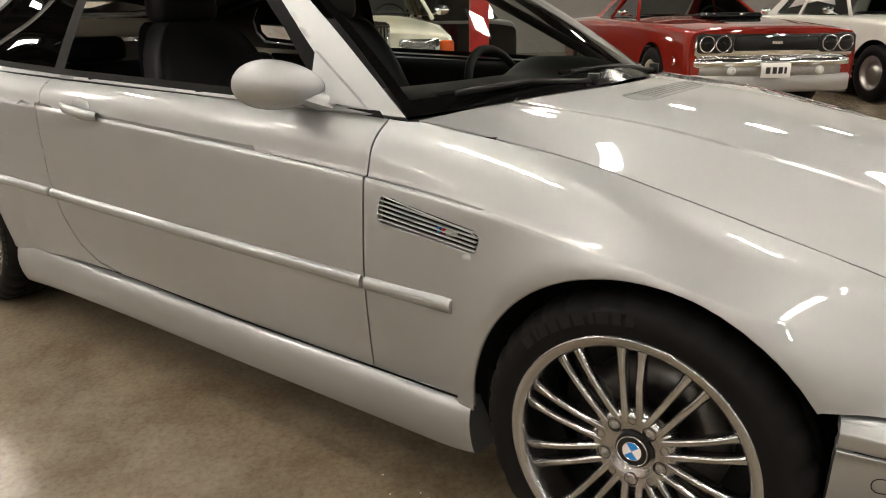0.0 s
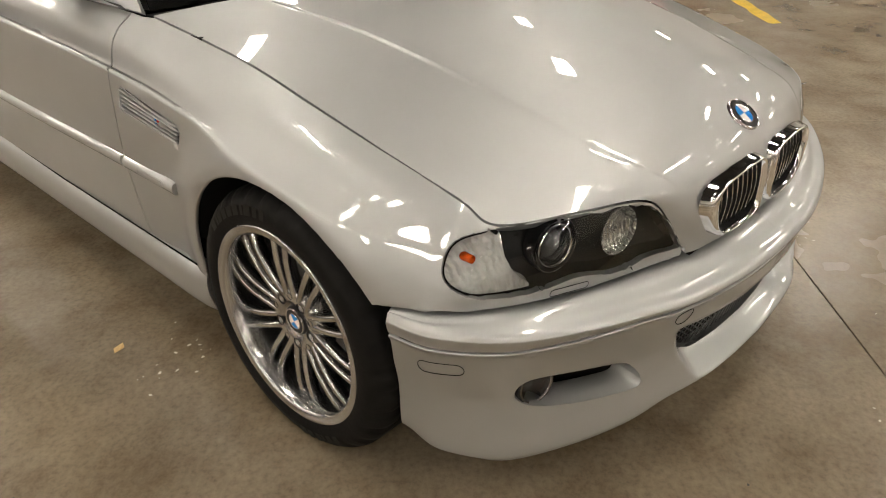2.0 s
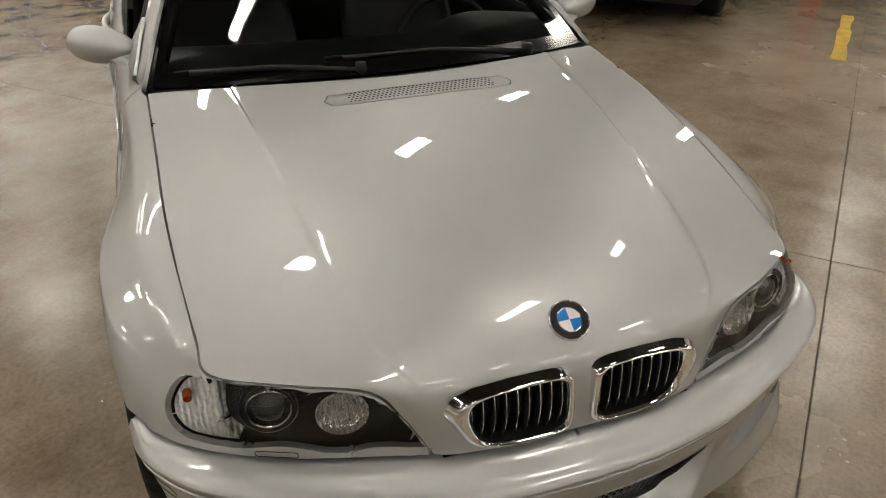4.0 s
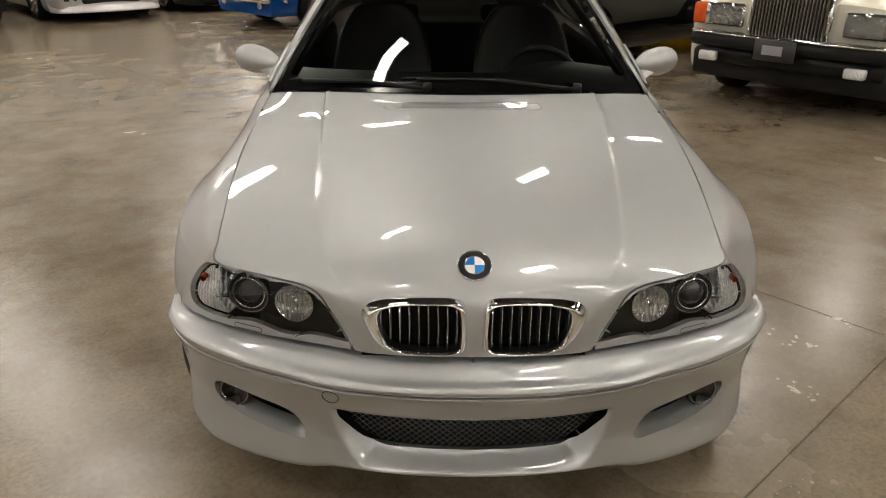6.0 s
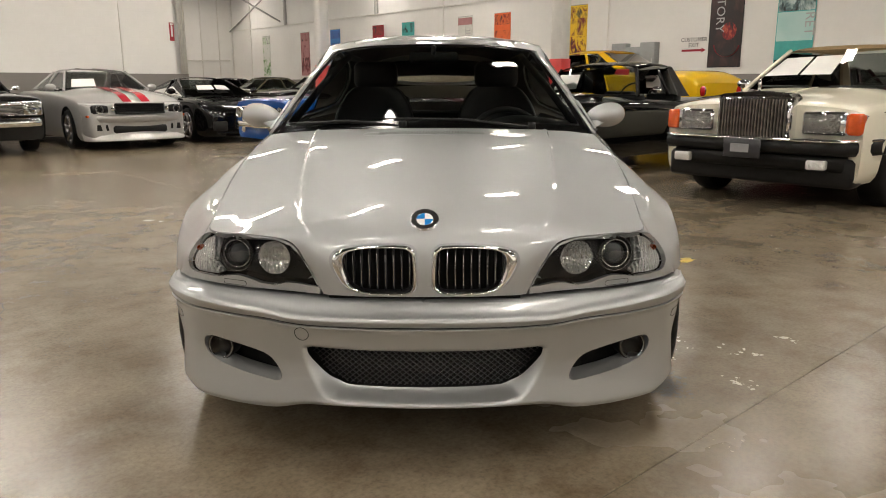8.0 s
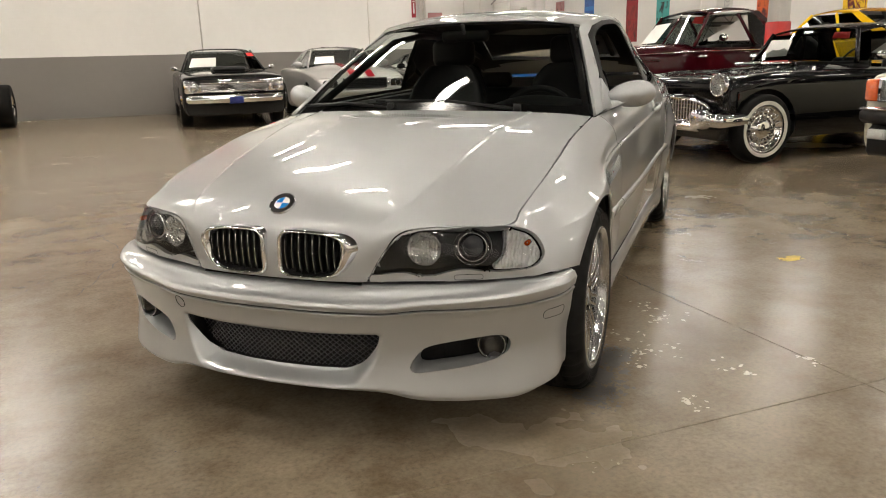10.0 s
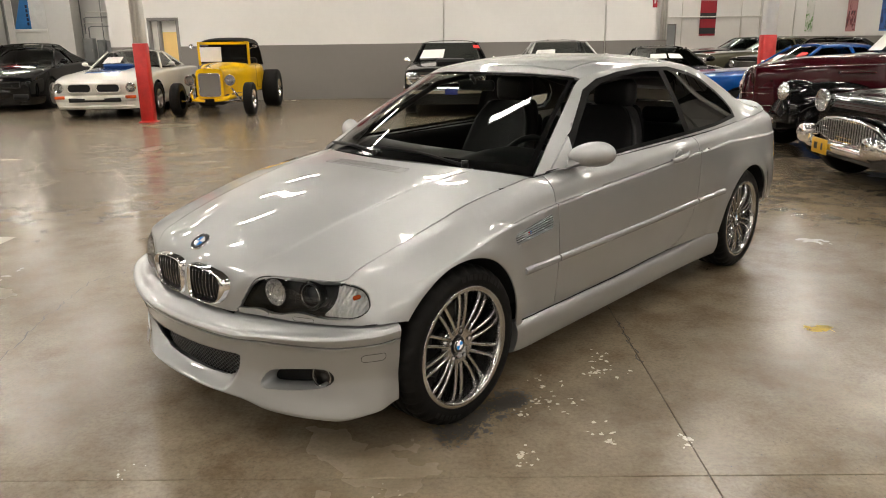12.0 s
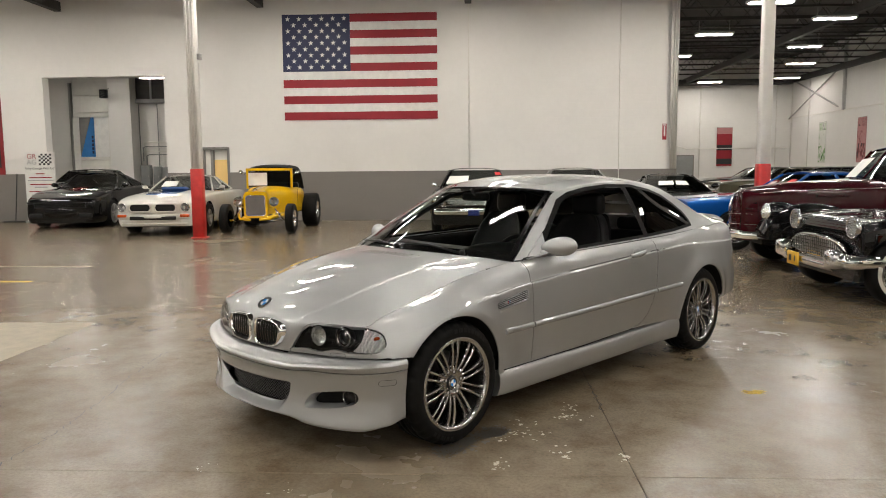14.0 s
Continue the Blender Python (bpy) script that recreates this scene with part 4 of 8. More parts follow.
def spoke_bm(ang, off):
    """One curved bar of a spoke pair from the hub out to the rim."""
    bm = bmesh.new()
    secs = []
    for t in np.linspace(0, 1, 12):
        r = .058 + (.2165 - .058) * t
        side = off * (0.0135 + .0075 * t ** 1.4)
        face = .082 + .010 * math.sin(math.pi * t * .75) - .004 * t ** 3
        w = .0092 - .0012 * math.sin(math.pi * t) + .004 * max(0, t - .85) / .15
        deep = .032 - .008 * t
        secs.append([(face - .0055, side - w), (face, side - w * .45), (face, side + w * .45), (face - .0055, side + w), (face - deep, side + w * .7), (face - deep, side - w * .7)])
        for q in range(6):
            x, s = secs[-1][q]
            secs[-1][q] = bm.verts.new((x, r * math.cos(ang) - s * math.sin(ang), r * math.sin(ang) + s * math.cos(ang)))
    for a, b in zip(secs, secs[1:]):
        for q in range(6):
            bm.faces.new((a[q], a[(q + 1) % 6], b[(q + 1) % 6], b[q]))
    bmesh.ops.recalc_face_normals(bm, faces=bm.faces[:])
    return bm


def roundel(parent, r, m, ring=BLACK):
    """Round badge: chrome rim, black ring, quartered blue and white field; faces +x."""
    bm = lathe(bmesh.new(), [(-.002, r), (.003, r), (.0045, r * .97), (.003, r * .93)], 40)
    rimo = part("badge_rim", shifted(bm, m), CHROME, parent)
    part("badge_ring", shifted(lathe(bmesh.new(), [(.0025, r * .93), (.0032, r * .8), (.0025, r * .6)], 40), m), ring, parent)
    for q in range(4):
        bm = bmesh.new()
        c = bm.verts.new((.0042, 0, 0))
        arc = [bm.verts.new((.003, r * .6 * math.cos(a), r * .6 * math.sin(a))) for a in np.linspace(q * math.pi / 2, (q + 1) * math.pi / 2, 10)]
        for a, b in zip(arc, arc[1:]):
            bm.faces.new((c, a, b))
        part("badge_field", shifted(bm, m), BLUE if q % 2 == 0 else WHITE, parent)
    part("badge_bezel", shifted(lathe(bmesh.new(), [(.003, r * .63), (.0045, r * .61), (.003, r * .58)], 40), m), CHROME, parent)


rim_prof = [(.101, .238), (.112, .245), (.1165, .2435), (.1175, .239), (.1155, .2285), (.1125, .2235), (.108, .2205), (.09, .2175), (.07, .2155), (.02, .211), (-.09, .214), (-.10, .232)]
wheel = part("wheel", lathe(bmesh.new(), rim_prof, 96), ALLOY, coupe, "polished alloy wheel with ten thin double spokes")
part("tyre", tyre_bm(), RUBBER, wheel, "low black tyre")
for k in range(10):
    for off in (-1, 1):
        part("spoke", spoke_bm(2 * math.pi * (k + .5) / 10, off), ALLOY, wheel)
bm = lathe(bmesh.new(), [(.04, .094), (.066, .090), (.078, .082), (.083, .070), (.082, .05), (.074, .042), (.073, .036)], 60)
part("hub", bm, ALLOY, wheel)
for k in range(5):
    a = 2 * math.pi * k / 5 + .3
    c = (0, .058 * math.cos(a), .058 * math.sin(a))
    bm = lathe(bmesh.new(), [(.0835, .0135), (.084, .0125), (.075, .0115), (.073, .009)], 16, c=c)
    part("bolt_recess", bm, DARK, wheel)
    bm = lathe(bmesh.new(), [(.068, .0085), (.0815, .0085), (.083, .006), (.083, .0)], 6, c=c)
    part("wheel_bolt", bm, STEEL, wheel)
    a += math.pi / 5
    part("hub_pocket", lathe(bmesh.new(), [(.0825, .0085), (.0832, .008), (.077, .006)], 12, c=(0, .066 * math.cos(a), .066 * math.sin(a))), DARK, wheel)
cap = part("centre_cap", lathe(bmesh.new(), [(.068, .036), (.077, .035), (.0785, .032), (.0785, .0)], 32), BLACK, wheel)
roundel(wheel, .031, Matrix.Translation((.0785, 0, 0)))
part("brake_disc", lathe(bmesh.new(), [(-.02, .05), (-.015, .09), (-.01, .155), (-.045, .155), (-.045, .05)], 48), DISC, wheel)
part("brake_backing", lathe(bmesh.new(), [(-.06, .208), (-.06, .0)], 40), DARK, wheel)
for a0, wdt in ((50, 3.2), (55, 3.2), (60, 5), (66, 2), (70, 4.6), (76, 4.6), (82, 4), (87.5, 4), (92, 2), (96, 4.6), (235, 4), (241, 4), (247, 4), (252, 2), (256, 4), (262, 4)):
    bm = bmesh.new()
    vs = []
    for rr, xx in ((.268, .1205), (.290, .1168)):
        vs.append([bm.verts.new((xx + .001, rr * math.cos(radians(a)), rr * math.sin(radians(a)))) for a in np.linspace(a0, a0 + wdt, 4)])
    for i in range(3):
        bm.faces.new((vs[0][i], vs[0][i + 1], vs[1][i + 1], vs[1][i]))
    part("sidewall_mark", bm, LETTER, wheel)
WHEEL_SPOTS = [(.722, 0.0, 0), (-.722, 0.0, 180), (.726, 2.731, 0), (-.726, 2.731, 180)]
wheel.matrix_basis = pose(.722, 0, HUB_Z, -5, 0, 0)


def copy_part(ob, m):
    c = copy_thing(ob, m)
    c.parent = ob.parent
    return c


for k, (x, y, tz) in enumerate(WHEEL_SPOTS[1:]):
    copy_part(wheel, pose(x, y, HUB_Z, 0, 0, tz) @ pose(0, 0, 0, 31 * k + 40, 0, 0))

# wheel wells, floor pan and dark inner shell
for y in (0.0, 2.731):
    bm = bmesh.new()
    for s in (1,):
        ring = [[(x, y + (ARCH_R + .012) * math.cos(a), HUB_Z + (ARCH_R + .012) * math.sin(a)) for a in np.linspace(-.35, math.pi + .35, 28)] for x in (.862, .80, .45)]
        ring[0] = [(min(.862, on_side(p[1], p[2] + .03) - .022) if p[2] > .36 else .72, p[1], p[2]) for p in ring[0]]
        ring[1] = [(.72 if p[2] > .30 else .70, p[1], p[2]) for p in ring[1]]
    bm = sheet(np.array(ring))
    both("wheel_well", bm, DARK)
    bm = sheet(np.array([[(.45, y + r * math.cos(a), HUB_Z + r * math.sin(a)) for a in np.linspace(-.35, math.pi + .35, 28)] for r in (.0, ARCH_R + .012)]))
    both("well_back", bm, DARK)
part("floor_pan", boxed(-.66, .66, -.45, 3.2, .15, .17), DARK, coupe, smooth=False)
part("engine_block", boxed(-.55, .55, -.50, .36, .17, .56, .03), DARK, coupe, "dark engine bay")
for s in (1, -1):
    part("engine_block", boxed(min(s * .74, s * .55), max(s * .74, s * .55), .39, .60, .17, .80, .01), DARK, coupe)
part("bulkhead", boxed(-.70, .70, .38, .42, .17, .86), DARK, coupe, smooth=False)
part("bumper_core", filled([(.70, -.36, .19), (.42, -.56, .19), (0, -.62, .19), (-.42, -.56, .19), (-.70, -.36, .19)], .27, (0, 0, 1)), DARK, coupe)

# kidney grilles
kc = np.mean(KID, axis=0)
for s in (1, -1):
    def nose(x, z, d=0.0):
        return (s * x, -0.672 + .13 * max(0, z - .60) ** 1.25 + .16 * x * x - d, z)
    loops = []
    dense = spl(np.array(KID), 4, closed=True)
    for k, d in ((1.035, -.014), (1.0, .001), (.985, .008), (.945, .0125), (.905, .010), (.888, .002), (.875, -.026)):
        loop = []
        for x, z in dense:
            kk = 1 - (1 - k) * (1.0 + 1.3 * max(0, (x - kc[0]) / .12))
            loop.append(nose(kc[0] + (x - kc[0]) * kk, kc[1] + (z - kc[1]) * k, d))
        loops.append(loop + loop[:1])
    frame_o = part("grille_surround", sheet(np.array(loops[:6])), CHROME, coupe, "chrome kidney grille surround")
    part("grille_well", sheet(np.array(loops[5:])), BLACK, frame_o, "black inner wall")
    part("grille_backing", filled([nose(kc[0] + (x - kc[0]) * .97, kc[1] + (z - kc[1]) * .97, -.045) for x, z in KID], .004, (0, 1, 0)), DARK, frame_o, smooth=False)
    for k in range(9):
        x = .042 + .0225 * k
        zs = [z for z in np.arange(.50, .67, .002) if inside(KID, x, z)]
        if not zs:
            continue
        lo, hi = min(zs) + .011, max(zs) - .010
        bm = bmesh.new()
        pts = [nose(x - .0015 * math.sin(math.pi * t), lo + (hi - lo) * t, -.010 + .006 * math.sin(math.pi * t)) for t in np.linspace(0, 1, 7)]
        secs = [[bm.verts.new((p[0] + dx, p[1] + dy, p[2])) for dx, dy in ((-.0022, 0), (0, -.002), (.0022, 0), (.0016, .03), (-.0016, .03))] for p in pts]
        for a, b in zip(secs, secs[1:]):
            for q in range(5):
                bm.faces.new((a[q], a[(q + 1) % 5], b[(q + 1) % 5], b[q]))
        sl = part("slat", bm, BLACK, frame_o)
        part("slat_edge", tube(bmesh.new(), [(p[0], p[1] - .002, p[2]) for p in pts], .0011, 5), CHROME, sl)

# roundel on the hood
z, n = on_hood(0, -.597)
q = n.to_track_quat("X", "Z").to_matrix().to_4x4()
badge_o = part("hood_badge", shifted(lathe(bmesh.new(), [(0, .0415), (.002, .0415), (.003, .040), (.003, 0)], 40), Matrix.Translation((0, -.597, z)) @ q), CHROME, coupe, "round blue and white quartered badge")
roundel(badge_o, .0405, Matrix.Translation(Vector((0, -.597, z)) + n * .003) @ q @ pose(0, 0, 0, 90, 0, 0))

# headlamps
corner_bm = take(lens_bm, cut(lens_bm, [(.628, .4), (.632, .545), (.648, .562), (.660, .585), (.663, .61), (.658, .635), (.645, .70), (.9, .70), (.9, .4)], (0, 2)))
lens_bm.normal_update()
corner_bm.normal_update()


def pushed(bm, d, grow=1.0):
    out = bm.copy()
    outward(out)
    for v in out.verts:
        v.co -= v.normal * d
    return out


LENS_T = BVHTree.FromBMesh(lens_bm)
for s, fn in ((1, lambda b: b), (-1, flip_x)):
    lens = part("headlamp", fn(outward(lens_bm.copy())), LENS, coupe, "clear headlamp lens over a dark bezel with two projectors")
    part("indicator", fn(outward(corner_bm.copy())), LENS, lens, "clear fluted corner indicator")
    part("bezel", fn(pushed(lens_bm, .046)), SMOKED, lens, "dark bezel")
    part("reflector", fn(rim(pushed(corner_bm, .020), .026, 0)), FLUTED, lens)
    for x, z, r in ((.562, .603, .054), (.436, .603, .049)):
        yy = on_nose(LENS_T, x, z, -.56) + .034
        d = Vector((.18, -1, 0.05)).normalized()
        mt = Matrix.Translation((s * x, yy, z)) @ Vector((s * d.x, d.y, d.z)).to_track_quat("X", "Z").to_matrix().to_4x4()
        if x > .5:
            part("projector_ring", shifted(lathe(bmesh.new(), [(-.03, r * .96), (0, r), (.003, r * .97), (.001, r * .9), (-.010, r * .78), (-.014, r * .66)], 40), mt), SMOKED, lens)
            for rk, rr in ((.80, .0022), (.985, .0014)):
                part("trim_ring", shifted(lathe(bmesh.new(), [(.0005, r * rk), (.0005 + rr * 2, r * rk - rr), (.0005, r * rk - 2 * rr)], 40), mt), CHROME, lens)
            part("projector_lens", shifted(lathe(bmesh.new(), [(-.016, r * .70), (-.002, r * .62), (.006, r * .44), (.010, r * .22), (.011, 0)], 32), mt), LENSBALL, lens, "bulging glass projector lens")
        else:
            part("lamp_bowl", shifted(lathe(bmesh.new(), [(.012, r), (.010, r * .96), (.003, r * .86), (-.003, r * .62), (-.005, r * .34), (-.006, 0)], 40), mt), FACETED, lens, "bright faceted reflector bowl")
            part("bulb_shield", shifted(lathe(bmesh.new(), [(-.006, r * .13), (.003, r * .14), (.005, 0)], 16), mt), CHROME, lens)
    part("amber_bulb", shifted(lathe(bmesh.new(), [(-.020, .008), (.0, .009), (.006, .007), (.008, 0)], 16, "y"), Matrix.Translation((s * .700, -.412, .603))), AMBER, lens)
    # washer cover
    pts = [(s * x, on_nose(tree(panels["l"]["front_wing"]), x, z, -.56) - .0015, z) for x, z in round_rect(.525, .60, .517, .5325, .006, 2)]
    bm = bmesh.new()
    tube(bm, pts, .0007, 5, True)
    part("washer_cover", bm, TRIM, lens)

# bumper fittings
mesh_bm = bmesh.new()
for d in (1, -1):
    for k in np.arange(-.62, .62, .0195):
        a, b = (k, .24), (k - d * .165, .375)
        pts = []
        for t in np.linspace(0, 1, 25):
            x, z = a[0] + (b[0] - a[0]) * t, a[1] + (b[1] - a[1]) * t
            if inside(INTAKE, x * .985, .31 + (z - .31) * .97):
                pts.append((x, -.742 + .50 * x * x + .074 + .003 * d, z))
        if len(pts) > 1:
            tube(mesh_bm, [pts[0], pts[-1]], .0019 if d > 0 else .0012, 4)
part("intake_mesh", mesh_bm, MESHGREY, coupe, "dark diamond wire mesh")
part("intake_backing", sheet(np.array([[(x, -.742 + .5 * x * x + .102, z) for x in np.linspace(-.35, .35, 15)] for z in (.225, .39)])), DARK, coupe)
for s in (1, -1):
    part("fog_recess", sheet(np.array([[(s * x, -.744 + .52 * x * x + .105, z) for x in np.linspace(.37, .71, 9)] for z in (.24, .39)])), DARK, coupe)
    loops = []
    for grow, deep, lift in ((1.0, 0.0, 0.0), (.99, .006, .001), (.98, .022, .006), (.97, .046, .012), (.96, .066, .012)):
        loop = []
        for x, z in FOG:
            low = max(0.0, min(1.0, (.330 - z) / .05))
            xx, zz = .55 + (x - .55) * grow, .31 + (z - .31) * (grow * .5 + .5) + lift * low
            loop.append((s * xx, on_nose(BUMP_OLD, x, z, -.744 + .52 * x * x) + .001 + deep, zz))
        loops.append(loop + loop[:1])
    part("fog_bezel", sheet(np.array(loops)), PAINT, coupe, "silver bezel sloping into the fog lamp opening")
    mt = Matrix.Translation((s * .622, -.528, .321)) @ Vector((s * .25, -1, .05)).to_track_quat("X", "Z").to_matrix().to_4x4()
    fl = part("fog_lamp", shifted(lathe(bmesh.new(), [(-.05, .040), (.0, .044), (.006, .043), (.004, .039)], 36), mt), BLACK, coupe, "round fog lamp in the bumper opening")
    part("fog_ring", shifted(lathe(bmesh.new(), [(.004, .0405), (.009, .0385), (.004, .036)], 36), mt), LAMPRING, fl)
    part("fog_lens", shifted(lathe(bmesh.new(), [(.003, .040), (.008, .03), (.011, .015), (.012, 0)], 36), mt), LENS, fl)
    part("fog_reflector", shifted(lathe(bmesh.new(), [(.001, .039), (-.02, .028), (-.03, .012), (-.03, 0)], 36), mt), SMOKED, fl)
    # marker outline at the corner, and the strip line
    pts = []
    ring_pts = round_rect(-.462, -.385, .388, .416, .012, 3)
    for y, z in [(a[0] + (b[0] - a[0]) * t, a[1] + (b[1] - a[1]) * t) for a, b in zip(ring_pts, ring_pts[1:] + ring_pts[:1]) for t in (0, .2, .4, .6, .8)]:
        hit = BUMP_T.ray_cast(Vector((2, y, z)), Vector((-1, 0, 0)))
        pts.append(((hit[0].x if hit[0] else .8) * s + s * .0006, y, z))
    bm = bmesh.new()
    tube(bm, pts, .0008, 5, True)
    part("side_reflector", bm, TRIM, coupe, "outline of the corner reflector")
    part("tow_plug", tube(bmesh.new(), [(-.345 + .0205 * math.cos(a), on_nose(BUMP_T, -.345 + .0205 * math.cos(a), .412 + .0205 * math.sin(a)) - .0005, .412 + .0205 * math.sin(a)) for a in np.linspace(0, 2 * math.pi, 24, endpoint=False)], .001, 5, True), TRIM, coupe, "round tow eye cover") if s > 0 else None

# side vents
for s in (1, -1):
    vent = part("side_vent", sheet(np.array([[(s * (on_side(.62, z) - .035), y, z) for y in (.33, .62)] for z in (.63, .74)])), DARK, coupe, "chromed louvre in the front wing")
    for k in range(5):
        bm = bmesh.new()
        z0, z1 = .7215 - k * .0105, .688 - k * .0093
        secs = []
        for t in np.linspace(0, 1, 7):
            y = .600 - (.600 - .350) * t
            z = z0 + (z1 - z0) * t
            x = on_side(.625, z) * (1 - t) + on_side(.325, z) * t + .002
            secs.append([bm.verts.new((s * (x + dx), y, z + dz)) for dx, dz in ((.000, -.0022), (.0022, -.0010), (.0022, .0010), (.000, .0018), (-.010, -.0004), (-.010, -.0026))])
        for a, b in zip(secs, secs[1:]):
            for q in range(6):
                bm.faces.new((a[q], a[(q + 1) % 6], b[(q + 1) % 6], b[q]))
        bmesh.ops.recalc_face_normals(bm, faces=bm.faces[:])
        part("louvre", bm, PAINT, vent)
    bm = bmesh.new()
    pts = [(s * (on_side(y, z) if not inside(VENT, y, z) else .815), y, z) for y, z in [((y - .475) * 1.015 + .475, (z - .685) * 1.05 + .685) for y, z in VENT]]
    tube(bm, pts, .0016, 6, True)
    part("vent_frame", bm, PAINT, vent)
    bx = on_side(.33, .672)
    for q, mt_ in enumerate((BLUE, BADGENAVY, REDLENS)):
        part("vent_badge", boxed(min(s * (bx - .004), s * (bx + .004)), max(s * (bx - .004), s * (bx + .004)), .440 - .006 * q, .4445 - .006 * q, .674, .688, .001), mt_, vent)
    part("vent_badge", boxed(min(s * (bx - .004), s * (bx + .004)), max(s * (bx - .004), s * (bx + .004)), .395, .424, .672, .685, .002), STEEL, vent, "chrome badge on the louvre")

# dark seals behind the shut lines
for s in (1, -1):
    line = [(.652, .31), (.6505, .50), (.649, .70), (.6482, .855)]
    part("door_seal", tube(bmesh.new(), [(s * (on_side(y - .03, z) - .0095), y, z) for y, z in spl(np.array(line), 6)], .0055, 6), TRIM, coupe)
    line = [(2.02, .90), (2.022, .75), (2.012, .60), (1.975, .48), (1.915, .39), (1.83, .340)]
    part("door_seal", tube(bmesh.new(), [(s * (on_side(y + .03, z) - .0075), y, z) for y, z in spl(np.array(line), 6)], .0055, 6), TRIM, coupe)
    edge = spl(HOOD[:6, -1], 6)
    part("hood_seal", tube(bmesh.new(), [(s * (p[0] + .002), p[1], p[2] - .016) for p in edge], .004, 6), TRIM, coupe)
part("hood_seal", tube(bmesh.new(), [(x, -.672 + .14 * x * x + .020, .506) for x in np.linspace(-.27, .27, 15)], .005, 6), TRIM, coupe)

# side mouldings
def strip(y0, y1, name="side_moulding"):
    secs = []
    for y in np.linspace(y0, y1, max(3, int((y1 - y0) * 14))):
        z = .517 + .021 * (y - .4)
        x = on_side(y, z)
        secs.append([(x - .003, y, z - .0165), (x + .008, y, z - .014), (x + .0125, y, z - .004), (x + .0125, y, z + .006), (x + .007, y, z + .0145), (x - .003, y, z + .0165)])
    bm = sheet(np.array(secs))
    for e in (0, -1):
        bm.faces.new([bm.verts.new(p) for p in secs[e]])
    return both(name, bm, PAINT, coupe)


strip(.408, .646)
strip(.657, 2.006)
strip(2.024, 2.36)
for s in (1, -1):
    part("moulding_badge", boxed(min(s * (on_side(.52, .52) + .011), s * (on_side(.52, .52) + .0145)), max(s * (on_side(.52, .52) + .011), s * (on_side(.52, .52) + .0145)), .452, .575, .5115, .5275, .002), PAINT, coupe)

# door handles
for s in (1, -1):
    x = on_side(1.76, .836)
    bm = bmesh.new()
    bmesh.ops.create_uvsphere(bm, u_segments=24, v_segments=12, radius=1)
    for v in bm.verts:
        v.co = Vector((s * (x - .004 + .012 * v.co.x), 1.775 + .052 * v.co.y, .838 + .036 * v.co.z))
    cup = part("handle_recess", bm, PAINT, panels["l" if s > 0 else "r"]["door"])
    secs = []
    for t in np.linspace(0, 1, 9):
        y = 1.665 + .20 * t
        o = .010 + .020 * math.sin(math.pi * min(1, t * 1.05)) ** .6
        h = .0125 + .005 * math.sin(math.pi * t)
        secs.append([(s * (x + o + h * .7 * math.cos(a)), y, .834 + .02 * (t - .5) + h * math.sin(a)) for a in np.linspace(0, 2 * math.pi, 12)])
    part("door_handle", sheet(np.array(secs)), PAINT, panels["l" if s > 0 else "r"]["door"], "silver pull handle")

# mirrors
for s in (1, -1):
    bm = bmesh.new()
    bmesh.ops.create_uvsphere(bm, u_segments=32, v_segments=18, radius=1)
    for v in bm.verts:
        c = v.co.copy()
        fx = 1 + .16 * c.x
        y = c.y * .075 if c.y < 0 else c.y * .038
        v.co = Vector((s * (.815 + .100 * c.x), .900 + y + .035 * c.x, .948 + .060 * fx * c.z * (1 - .12 * (c.z < 0)) + .006 * c.x))
    mir = part("door_mirror", bm, PAINT, coupe, "silver rounded door mirror")
    bm = filled([(s * (.815 + .085 * math.cos(a)), .918 + .03 * math.cos(a), .948 + .048 * math.sin(a)) for a in np.linspace(0, 2 * math.pi, 24, endpoint=False)], .004, (0, 1, 0))
    part("mirror_glass", bm, CHROME, mir, smooth=False)
    foot = net(np.array([[(s * (.735 + .06 * t + .0), .845 + .025 * t + dy * (1 - .3 * t), .905 + .022 * t + dz * (1 - .25 * t)) for dy, dz in ((-.055, -.012), (-.04, .016), (0, .028), (.04, .016), (.05, -.010), (0, -.020), (-.055, -.012))] for t in (0, .5, 1.0, 1.3)]), 3, 4)
    part("mirror_foot", sheet(foot), PAINT, mir)
    bm = filled([(s * .735, .70, .90), (s * .758, .86, .915), (s * .685, .905, 1.02)], .010, (s * -1, 0, 0))
    part("mirror_sail", bm, PAINT, mir, smooth=False)

# wipers and washer jets
for x0, x1, py in ((.42, -.16, 0), (-.12, -.58, 0)):
    a = Vector((x0, .435 + .26 * x0 * x0, .925 - .05 * x0 * x0))
    b = Vector((x1, .475 + .26 * x1 * x1, .947 - .07 * x1 * x1))
    wp = part("wiper", tube(bmesh.new(), [a, (a + b) / 2 + Vector((0, -.004, .018)), b + Vector((0, 0, .006))], .008, 6), BLACK, coupe, "black wiper arm and blade")
    m0 = a + (b - a) * .25
    pts = [m0 + (b - m0) * t * 1.12 + Vector((0, .010, .004 + .010 * math.sin(math.pi * t))) for t in np.linspace(0, 1, 8)]
    part("blade", tube(bmesh.new(), pts, .006, 5), TRIM, wp)
    part("pivot", cyl(bmesh.new(), a - Vector((0, 0, .01)), a + Vector((0, 0, .022)), .016, n=14), BLACK, wp)
for s in (1, -1):
    z, n = on_hood(s * .222, .258)
    z = max(z, .89)
    part("washer_jet", boxed(s * .222 - .010, s * .222 + .010, .247, .270, z - .002, z + .007, .003), BLACK, coupe)
